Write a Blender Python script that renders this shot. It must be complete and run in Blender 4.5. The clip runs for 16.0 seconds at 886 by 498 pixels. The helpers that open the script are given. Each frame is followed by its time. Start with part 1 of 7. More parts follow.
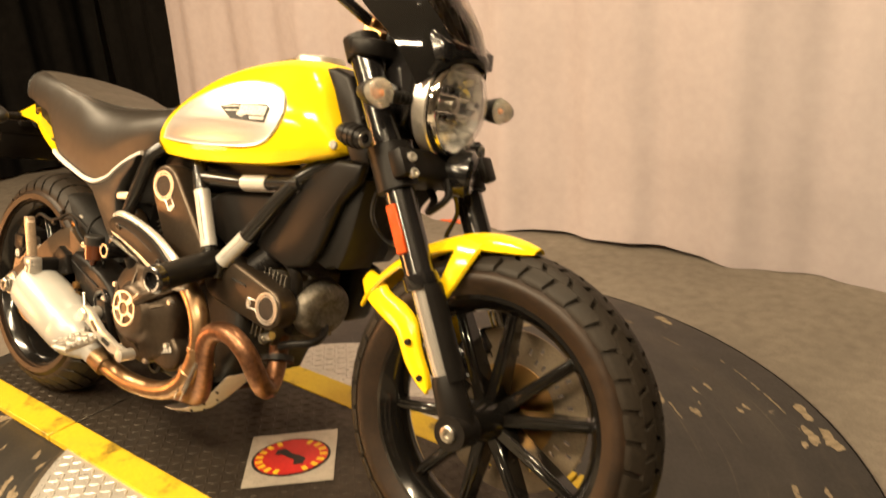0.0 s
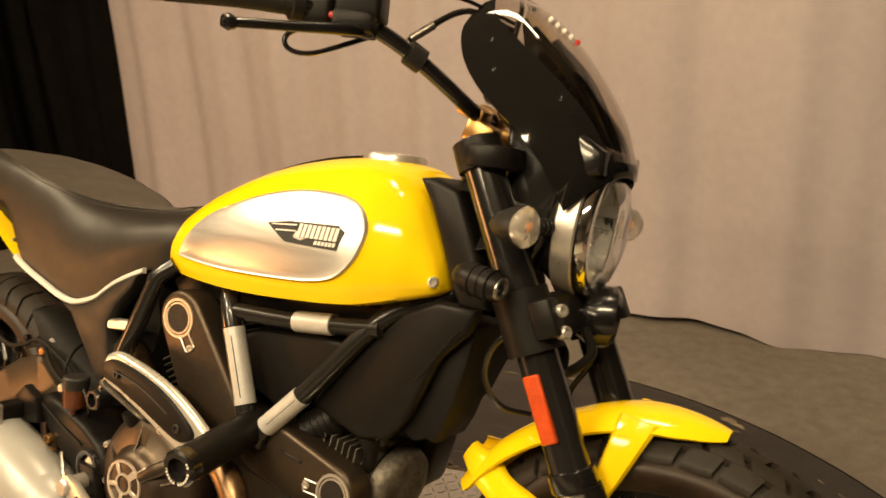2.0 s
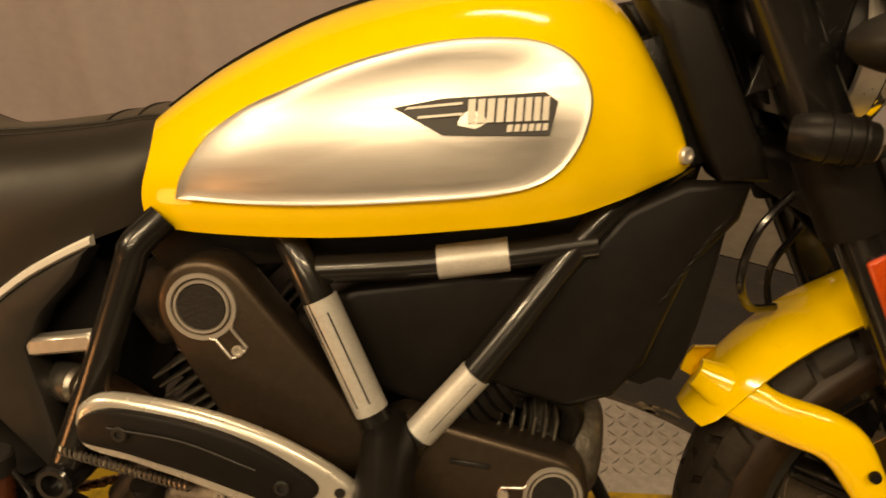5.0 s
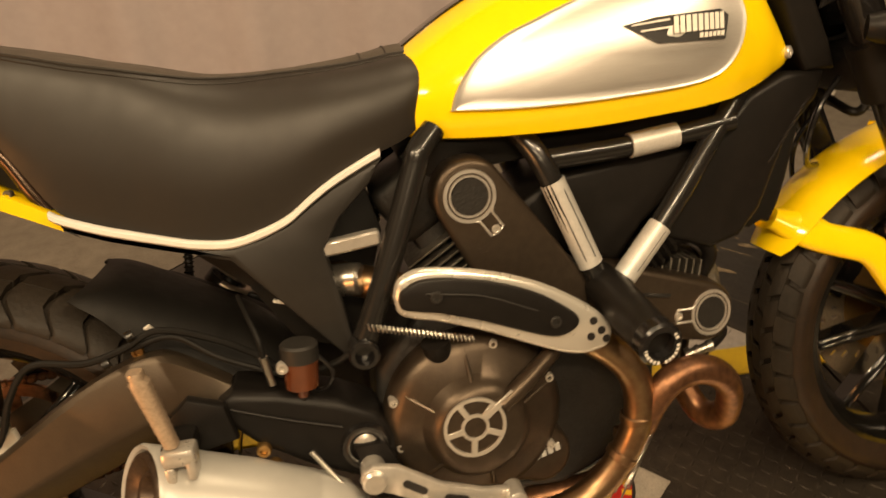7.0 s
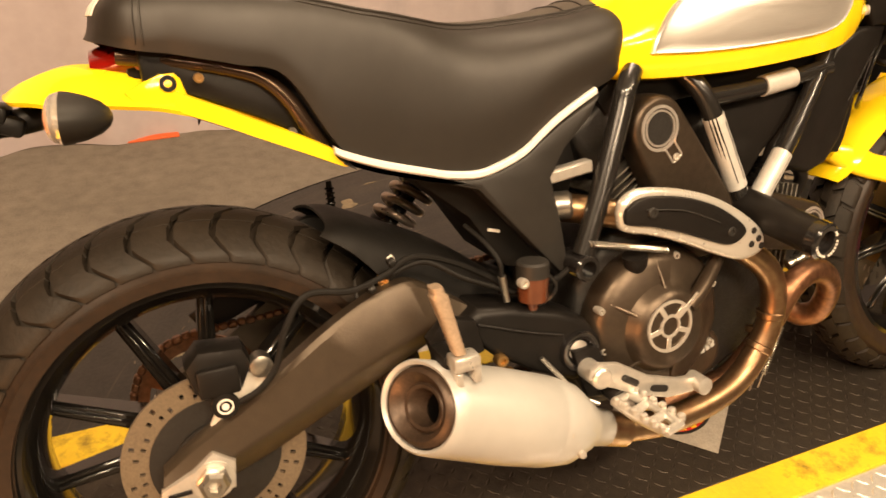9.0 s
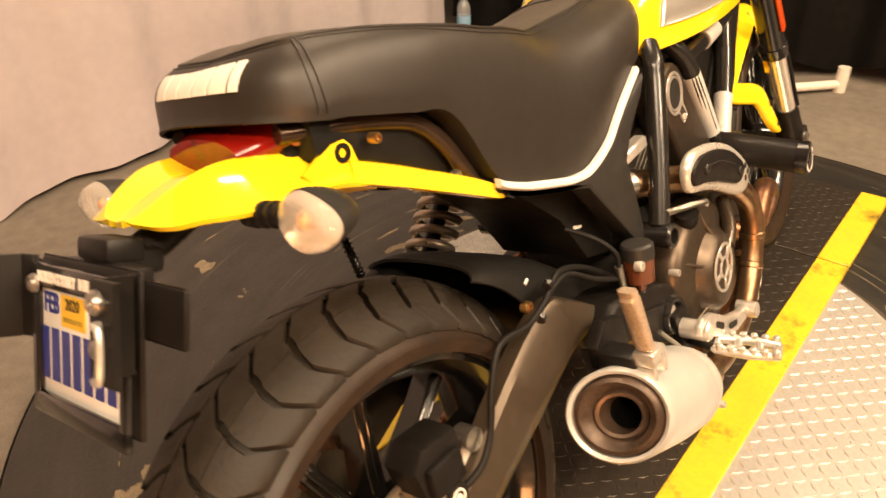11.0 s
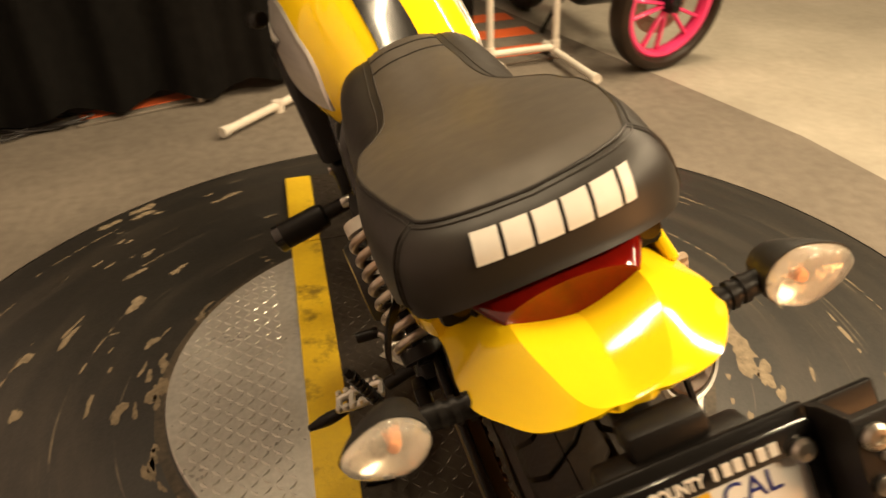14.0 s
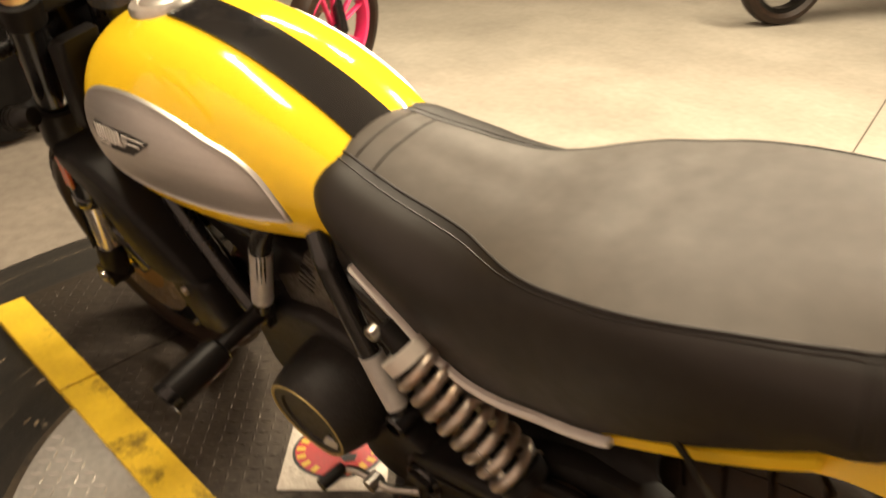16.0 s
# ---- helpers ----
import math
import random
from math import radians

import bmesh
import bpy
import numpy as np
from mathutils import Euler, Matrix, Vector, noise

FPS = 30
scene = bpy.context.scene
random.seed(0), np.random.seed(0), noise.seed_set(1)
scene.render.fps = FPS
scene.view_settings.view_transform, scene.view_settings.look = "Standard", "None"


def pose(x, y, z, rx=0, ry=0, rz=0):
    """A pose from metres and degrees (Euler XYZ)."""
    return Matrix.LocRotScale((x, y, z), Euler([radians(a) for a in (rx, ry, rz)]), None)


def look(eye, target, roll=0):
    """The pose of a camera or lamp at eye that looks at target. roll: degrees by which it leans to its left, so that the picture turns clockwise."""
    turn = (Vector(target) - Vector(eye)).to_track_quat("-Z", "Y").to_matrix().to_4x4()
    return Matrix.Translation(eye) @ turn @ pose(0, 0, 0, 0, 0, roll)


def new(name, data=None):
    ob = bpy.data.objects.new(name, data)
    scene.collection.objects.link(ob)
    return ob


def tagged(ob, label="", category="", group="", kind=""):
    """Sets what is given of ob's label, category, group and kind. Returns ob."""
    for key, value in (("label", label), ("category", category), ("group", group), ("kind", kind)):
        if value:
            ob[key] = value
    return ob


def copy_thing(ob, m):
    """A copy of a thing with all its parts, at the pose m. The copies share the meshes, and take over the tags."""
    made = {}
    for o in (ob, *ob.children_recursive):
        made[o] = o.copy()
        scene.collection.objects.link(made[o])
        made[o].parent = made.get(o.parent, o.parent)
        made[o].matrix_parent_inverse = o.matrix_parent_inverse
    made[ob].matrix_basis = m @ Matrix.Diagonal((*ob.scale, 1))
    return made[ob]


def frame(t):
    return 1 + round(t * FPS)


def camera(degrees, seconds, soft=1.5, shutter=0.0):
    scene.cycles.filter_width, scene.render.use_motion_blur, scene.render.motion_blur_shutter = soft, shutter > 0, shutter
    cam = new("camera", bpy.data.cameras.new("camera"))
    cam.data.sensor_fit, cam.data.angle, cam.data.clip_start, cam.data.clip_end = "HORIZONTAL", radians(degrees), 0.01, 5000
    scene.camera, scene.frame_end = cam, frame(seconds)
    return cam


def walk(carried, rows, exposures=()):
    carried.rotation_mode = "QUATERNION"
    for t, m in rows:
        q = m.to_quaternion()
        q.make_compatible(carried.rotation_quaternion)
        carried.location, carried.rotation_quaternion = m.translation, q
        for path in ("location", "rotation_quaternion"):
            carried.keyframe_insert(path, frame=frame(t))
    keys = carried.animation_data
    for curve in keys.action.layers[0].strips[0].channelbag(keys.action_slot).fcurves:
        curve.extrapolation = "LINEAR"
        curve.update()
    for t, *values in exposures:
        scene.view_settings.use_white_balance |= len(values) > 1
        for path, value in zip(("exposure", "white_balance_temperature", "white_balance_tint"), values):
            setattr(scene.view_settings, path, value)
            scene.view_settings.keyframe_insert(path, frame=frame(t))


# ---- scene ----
cam = camera(60.5, 16.0, soft=1.6, shutter=0.5)
PATH = [  # seconds, eye, target, roll
    (0, 2.1228, -0.8375, 1.0190, 0.94334, 0.64071, 0.36791, -3.653),
    (0.5, 2.0180, -0.8330, 1.0640, 0.84137, 0.67800, 0.48730, -2.661),
    (1, 1.9106, -0.7589, 1.0951, 0.73175, 0.76508, 0.55848, -2.589),
    (1.5, 1.7971, -0.6877, 1.1108, 0.61756, 0.83623, 0.57580, -2.101),
    (2, 1.6490, -0.6729, 1.1153, 0.60608, 0.92099, 0.50552, -2.618),
    (2.5, 1.4660, -0.7004, 1.1071, 0.59585, 0.97468, 0.44614, -3.122),
    (3, 1.3525, -0.7028, 1.0724, 0.59345, 1.01261, 0.37871, -0.993),
    (3.2, 1.3207, -0.6749, 1.0711, 0.58256, 1.03707, 0.34692, -1.138),
    (5.3, 0.8912, -0.5053, 1.0355, 0.75986, 1.21309, 0.02067, -4.527),
    (5.5, 0.8490, -0.5369, 1.0423, 0.76597, 1.18773, 0.03296, -4.878),
    (6, 0.7445, -0.6522, 1.0663, 0.76316, 1.08077, 0.06806, -4.248),
    (6.5, 0.6388, -0.7267, 1.0839, 0.73938, 0.98353, 0.05191, -2.604),
    (7, 0.4971, -0.7365, 1.0720, 0.76110, 0.94685, 0.02479, -3.029),
    (7.5, 0.3734, -0.7388, 1.0686, 0.79682, 0.89521, -0.00411, -2.465),
    (8, 0.2666, -0.7760, 1.0660, 0.75008, 0.86443, 0.02907, -0.421),
    (8.5, 0.1024, -0.7773, 1.0652, 0.68360, 0.82356, 0.01666, -0.470),
    (9, -0.0054, -0.7416, 1.0655, 0.65766, 0.81661, 0.00139, 1.205),
    (9.5, -0.1099, -0.5914, 1.0568, 0.77224, 0.81699, -0.05598, -0.951),
    (10, -0.2040, -0.5171, 1.0561, 0.82404, 0.77489, -0.07257, -0.993),
    (10.2, -0.2578, -0.5027, 1.0460, 0.84185, 0.76120, -0.04639, -0.943),
    (12.3, -0.5373, -0.0435, 1.0917, 1.08070, 0.46036, 0.02953, -0.578),
    (12.5, -0.5640, -0.0122, 1.0926, 1.09857, 0.36628, 0.04732, -0.411),
    (13, -0.6180, 0.1277, 1.0923, 1.10540, 0.30252, 0.09263, -2.864),
    (13.5, -0.5972, 0.2491, 1.1069, 1.12454, 0.23628, 0.08934, -1.382),
    (14, -0.4897, 0.4112, 1.0983, 1.18330, 0.03588, 0.06864, -2.496),
    (14.5, -0.4324, 0.5292, 1.0954, 1.12227, -0.12278, 0.01933, -0.071),
    (15, -0.3696, 0.6580, 1.0885, 1.04653, -0.31451, 0.06440, -2.247),
    (15.5, -0.2418, 0.7371, 1.0957, 1.04855, -0.37163, 0.04418, -0.341),
    (16, -0.0437, 0.7858, 1.1149, 1.13899, -0.47529, 0.10946, 0.035),
]
EXPO = [(0.0, 0.74, 6350, 11), (1.5, 0.25, 6400, 9), (3.0, -0.34, 6800, 9), (5.5, -0.7, 7100, 13), (6.5, -0.46, 6900, 12), (7.0, -0.22, 6700, 13), (8.0, 0.2, 6550, 15), (9.0, 0.53, 6450, 18), (10.0, 0.78, 6400, 20), (12.5, 0.72, 6400, 17), (13.5, 0.47, 6400, 11), (14.5, 0.42, 6350, 11), (15.0, 0.48, 6150, 12), (15.5, 0.66, 6000, 11), (16.0, 0.92, 5650, 11)]
walk(cam, [(t, look(p[:3], p[3:6], p[6])) for t, *p in PATH], EXPO)

# ---- light: warm ceiling fittings of a windowless bay ----
world = bpy.data.worlds.new("bay_air")
scene.world = world
world.use_nodes = True
world.node_tree.nodes["Background"].inputs[0].default_value = (0.9, 0.73, 0.46, 1)
world.node_tree.nodes["Background"].inputs[1].default_value = 0.008
WARM = (1.0, 0.77, 0.47)


def ceiling_lamp(eye, target, power, sx, sy):
    d = bpy.data.lights.new("ceiling_lamp", "AREA")
    d.shape, d.size, d.size_y, d.energy, d.color = "RECTANGLE", sx, sy, power, WARM
    new("ceiling_lamp", d).matrix_world = look(eye, target)


ceiling_lamp((2.2, -1.6, 3.0), (1.7, -0.9, 0.0), 72, 1.3, 0.16)
ceiling_lamp((0.3, -2.1, 3.1), (0.6, 0.3, 0.3), 80, 1.3, 0.16)
ceiling_lamp((-1.65, -1.3, 3.1), (0.4, 0.2, 0.4), 84, 1.3, 0.16)
ceiling_lamp((1.3, 0.75, 3.3), (1.2, 0.5, 0.0), 43, 1.3, 0.16)
ceiling_lamp((0.5, -4.2, 3.3), (0.8, -3.2, 0.0), 102, 2.2, 0.3)

# an unseen low amber lamp off to the back, added for the orange mirrored in the seat's flank and the tubes
d = bpy.data.lights.new("unseen_amber_lamp", "AREA")
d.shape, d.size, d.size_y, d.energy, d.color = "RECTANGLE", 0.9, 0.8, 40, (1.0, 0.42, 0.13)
new("unseen_amber_lamp", d).matrix_world = look((-2.1, -2.0, 0.6), (0.4, 0.1, 0.6))

LEAN = -15.52


# ---- materials ----
def pm(name, base, rough=0.5, metal=0.0, var=0.12, vs=6.0, bump=0.0, bs=120.0, coat=0.0, alt=None, rvar=0.1, streak=None, trans=0.0, spec=0.5, emit=0.0, ior=1.45):
    m = bpy.data.materials.new(name)
    m.use_nodes = True
    nt = m.node_tree
    p = nt.nodes["Principled BSDF"]
    tc = nt.nodes.new("ShaderNodeTexCoord")
    mp = nt.nodes.new("ShaderNodeMapping")
    nt.links.new(tc.outputs["Object"], mp.inputs[0])
    if streak:
        mp.inputs["Scale"].default_value = streak
    n1 = nt.nodes.new("ShaderNodeTexNoise")
    n1.inputs["Scale"].default_value, n1.inputs["Detail"].default_value = vs, 6
    n2 = nt.nodes.new("ShaderNodeTexNoise")
    n2.inputs["Scale"].default_value, n2.inputs["Detail"].default_value = vs * 9, 4
    for n in (n1, n2):
        nt.links.new(mp.outputs[0], n.inputs["Vector"])
    ad = nt.nodes.new("ShaderNodeMath")
    ad.operation = "ADD"
    nt.links.new(n1.outputs["Fac"], ad.inputs[0])
    nt.links.new(n2.outputs["Fac"], ad.inputs[1])
    rm = nt.nodes.new("ShaderNodeMapRange")
    rm.inputs[1].default_value, rm.inputs[2].default_value = 0.7, 1.3
    nt.links.new(ad.outputs[0], rm.inputs[0])
    mx = nt.nodes.new("ShaderNodeMix")
    mx.data_type = "RGBA"
    b2 = alt or tuple(min(1, c * (1 - 2 * var)) for c in base)
    mx.inputs[6].default_value, mx.inputs[7].default_value = (*b2, 1), (*base, 1)
    nt.links.new(rm.outputs[0], mx.inputs[0])
    nt.links.new(mx.outputs[2], p.inputs["Base Color"])
    rr = nt.nodes.new("ShaderNodeMapRange")
    rr.inputs[3].default_value, rr.inputs[4].default_value = max(0.02, rough * (1 + rvar)), max(0.02, rough * (1 - rvar))
    nt.links.new(rm.outputs[0], rr.inputs[0])
    nt.links.new(rr.outputs[0], p.inputs["Roughness"])
    p.inputs["Metallic"].default_value, p.inputs["Coat Weight"].default_value = metal, coat
    p.inputs["Coat Roughness"].default_value = 0.06
    p.inputs["Transmission Weight"].default_value, p.inputs["IOR"].default_value = trans, ior
    p.inputs["Specular IOR Level"].default_value = spec
    if emit:
        p.inputs["Emission Color"].default_value, p.inputs["Emission Strength"].default_value = (*base, 1), emit
    if bump:
        n3 = nt.nodes.new("ShaderNodeTexNoise")
        n3.inputs["Scale"].default_value, n3.inputs["Detail"].default_value = bs, 3
        nt.links.new(mp.outputs[0], n3.inputs["Vector"])
        bn = nt.nodes.new("ShaderNodeBump")
        bn.inputs["Strength"].default_value, bn.inputs["Distance"].default_value = bump, 0.003
        nt.links.new(n3.outputs["Fac"], bn.inputs["Height"])
        nt.links.new(bn.outputs[0], p.inputs["Normal"])
    return m


YELLOW = pm("yellow_paint", (0.9, 0.61, 0.006), 0.09, var=0.03, vs=3)
BRUSHED = pm("brushed_aluminium", (0.66, 0.63, 0.59), 0.36, 0.8, var=0.05, vs=4, streak=(1, 12, 30), rvar=0.2)
BLACK_GLOSS = pm("black_gloss_paint", (0.012, 0.011, 0.011), 0.2, var=0.2, coat=0.5)
BLACK_SATIN = pm("black_satin_plastic", (0.011, 0.0095, 0.0085), 0.4, var=0.2, bump=0.1, bs=500, spec=0.22)
GREY_PLASTIC = pm("charcoal_plastic", (0.02, 0.018, 0.016), 0.48, var=0.15, bump=0.06, bs=500, spec=0.4)
FRAME_BLACK = pm("black_frame_enamel", (0.014, 0.013, 0.012), 0.26, var=0.2, coat=0.3)
ENGINE = pm("dark_engine_casting", (0.085, 0.064, 0.046), 0.38, 0.75, var=0.15, vs=10, bump=0.1, bs=300)
ENGINE_DARK = pm("black_engine_casting", (0.025, 0.023, 0.021), 0.5, 0.3, var=0.2, vs=10, bump=0.3, bs=250)
CASTING = pm("grey_cast_alloy", (0.22, 0.2, 0.17), 0.5, 0.7, var=0.25, vs=14, bump=0.4, bs=200)
SWING = pm("grey_swingarm_paint", (0.074, 0.056, 0.039), 0.4, 0.55, var=0.1, vs=8, bump=0.1, bs=400)
ALLOY = pm("bare_alloy", (0.7, 0.66, 0.6), 0.3, 0.7, var=0.1, vs=12, bump=0.08, bs=200)
CHROME = pm("chrome", (0.8, 0.77, 0.72), 0.07, 1.0, var=0.03)
STEEL = pm("zinc_steel", (0.5, 0.47, 0.42), 0.3, 0.95, var=0.15, vs=30)
MUFFLER = pm("silver_muffler_paint", (0.43, 0.42, 0.395), 0.34, 0.2, var=0.04, vs=5)
HARD_CHROME = pm("hard_chrome_tube", (0.8, 0.77, 0.72), 0.2, 0.8, var=0.03, vs=8)
SHIELD = pm("bright_satin_shield", (0.66, 0.63, 0.57), 0.28, 0.6, var=0.02, vs=6)
HEADER = pm("heat_tinted_steel", (0.42, 0.29, 0.16), 0.36, 1.0, alt=(0.24, 0.135, 0.075), vs=7)
COPPER = pm("copper_brown_steel", (0.3, 0.15, 0.08), 0.4, 0.9, alt=(0.1, 0.05, 0.03), vs=12)
BRASS = pm("gold_anodised", (0.5, 0.3, 0.11), 0.3, 0.9, var=0.1)
RUBBER = pm("tyre_rubber", (0.0115, 0.0088, 0.0062), 0.55, var=0.25, vs=14, bump=0.25, bs=160, alt=(0.02, 0.015, 0.0105), spec=0.28)
SIDEWALL = pm("tyre_sidewall", (0.013, 0.009, 0.0065), 0.45, var=0.2, vs=14, alt=(0.026, 0.0145, 0.008), bump=0.1, bs=120, spec=0.32)
BLACK_MATT = pm("matt_black_plastic", (0.008, 0.007, 0.006), 0.6, var=0.2, bump=0.1, bs=400, spec=0.25)
RIM = pm("black_alloy_rim", (0.01, 0.009, 0.008), 0.17, 0.3, var=0.2, coat=0.5)
DISC = pm("brake_disc_steel", (0.3, 0.24, 0.17), 0.4, 0.7, var=0.15, vs=30, rvar=0.3)
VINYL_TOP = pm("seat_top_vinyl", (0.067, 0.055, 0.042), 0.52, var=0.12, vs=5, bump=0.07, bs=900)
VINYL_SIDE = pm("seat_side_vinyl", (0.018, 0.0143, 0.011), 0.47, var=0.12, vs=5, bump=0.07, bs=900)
WHITE = pm("white_lettering", (0.72, 0.69, 0.63), 0.5, var=0.06)
PIPING = pm("white_piping", (0.68, 0.65, 0.6), 0.45, var=0.05)
ORANGE_LENS = pm("orange_reflector", (0.62, 0.075, 0.008), 0.2, var=0.15, vs=60, bump=0.5, bs=350, coat=0.5)
RED_LENS = pm("red_tail_lens", (0.2, 0.007, 0.003), 0.06, var=0.1, vs=8, alt=(0.12, 0.004, 0.002), coat=0.5)
CLEAR_LENS = pm("clear_lens", (0.95, 0.88, 0.78), 0.05, var=0.04, vs=40, trans=0.85, bump=0.3, bs=140)
FLASHER_BOWL = pm("lamp_bowl", (0.88, 0.84, 0.78), 0.16, 0.9, var=0.1, vs=40, alt=(0.75, 0.66, 0.55))
AMBER = pm("amber_bulb", (0.75, 0.3, 0.12), 0.3)
SMOKE = pm("smoked_screen", (0.74, 0.69, 0.63), 0.02, var=0.02, trans=1.0)
SCREEN_BLACK = pm("black_polished_acrylic", (0.008, 0.0075, 0.007), 0.045, var=0.1, rvar=0.05)
GLASS = pm("lamp_glass", (0.95, 0.95, 0.93), 0.02, var=0.0, trans=1.0)
DARK_FLUID = pm("brake_fluid_pot", (0.12, 0.035, 0.013), 0.2, var=0.2, coat=0.5)
SHOCK = pm("shock_spring_steel", (0.46, 0.42, 0.37), 0.3, 0.75, var=0.15, vs=14, alt=(0.42, 0.32, 0.24))
LABEL = pm("silver_sticker", (0.6, 0.585, 0.55), 0.4, 0.3, var=0.12, vs=60)
STRIPE = pm("yellow_line_paint", (0.68, 0.47, 0.014), 0.42, var=0.12, vs=9, alt=(0.6, 0.4, 0.02), bump=0.2, bs=150)
PLATE_WHITE = pm("plate_white", (0.7, 0.69, 0.66), 0.35, var=0.06)
PLATE_BLUE = pm("plate_blue", (0.02, 0.03, 0.2), 0.4, var=0.1)
INK_YELLOW = pm("sticker_yellow", (0.72, 0.45, 0.02), 0.4, var=0.1)
INK_RED = pm("sticker_red", (0.5, 0.02, 0.015), 0.35, var=0.15, vs=20)
INK_BLACK = pm("sticker_black", (0.015, 0.013, 0.012), 0.4, var=0.1)
PINK = pm("pink_wheel_paint", (0.85, 0.05, 0.2), 0.3, var=0.05, coat=0.5)
PVC = pm("white_pipe", (0.66, 0.61, 0.53), 0.4, var=0.08)
CURTAIN = pm("grey_drape", (0.408, 0.36, 0.372), 0.85, var=0.05, vs=3, bump=0.2, bs=900, spec=0.2)
BLACK_CLOTH = pm("black_drape", (0.0055, 0.0049, 0.0044), 0.9, var=0.2, vs=3, spec=0.1)
WALL = pm("painted_block_wall", (0.24, 0.215, 0.185), 0.7, var=0.08, vs=2)
ORANGE = pm("orange_board", (0.72, 0.13, 0.03), 0.5, var=0.1)
PLASTIC_CLEAR = pm("bottle_plastic", (0.8, 0.82, 0.85), 0.1, var=0.05, trans=0.8)


def floor_material(name, light, dark, vs, rough=0.75):
    m = pm(name, light, rough, var=0.2, vs=vs, alt=dark, bump=0.35, bs=260)
    nt = m.node_tree
    p = nt.nodes["Principled BSDF"]
    old = p.inputs["Base Color"].links[0].from_socket
    tc = [n for n in nt.nodes if n.type == "TEX_COORD"][0]
    n = nt.nodes.new("ShaderNodeTexNoise")
    n.inputs["Scale"].default_value, n.inputs["Detail"].default_value, n.inputs["Roughness"].default_value = 1.3, 8, 0.65
    nt.links.new(tc.outputs["Object"], n.inputs["Vector"])
    r = nt.nodes.new("ShaderNodeMapRange")
    r.inputs[1].default_value, r.inputs[2].default_value, r.inputs[3].default_value = 0.4, 0.75, 0.0
    r.inputs[4].default_value = 0.55
    nt.links.new(n.outputs["Fac"], r.inputs[0])
    mx = nt.nodes.new("ShaderNodeMix")
    mx.data_type = "RGBA"
    mx.inputs[7].default_value = (*[c * 0.55 for c in dark], 1)
    nt.links.new(r.outputs[0], mx.inputs[0])
    nt.links.new(old, mx.inputs[6])
    nt.links.new(mx.outputs[2], p.inputs["Base Color"])
    return m


FLOOR = floor_material("worn_carpet_floor", (0.2, 0.172, 0.14), (0.13, 0.11, 0.088), 22)
CONCRETE = floor_material("pale_polished_concrete", (0.43, 0.395, 0.33), (0.345, 0.31, 0.252), 3, rough=0.42)


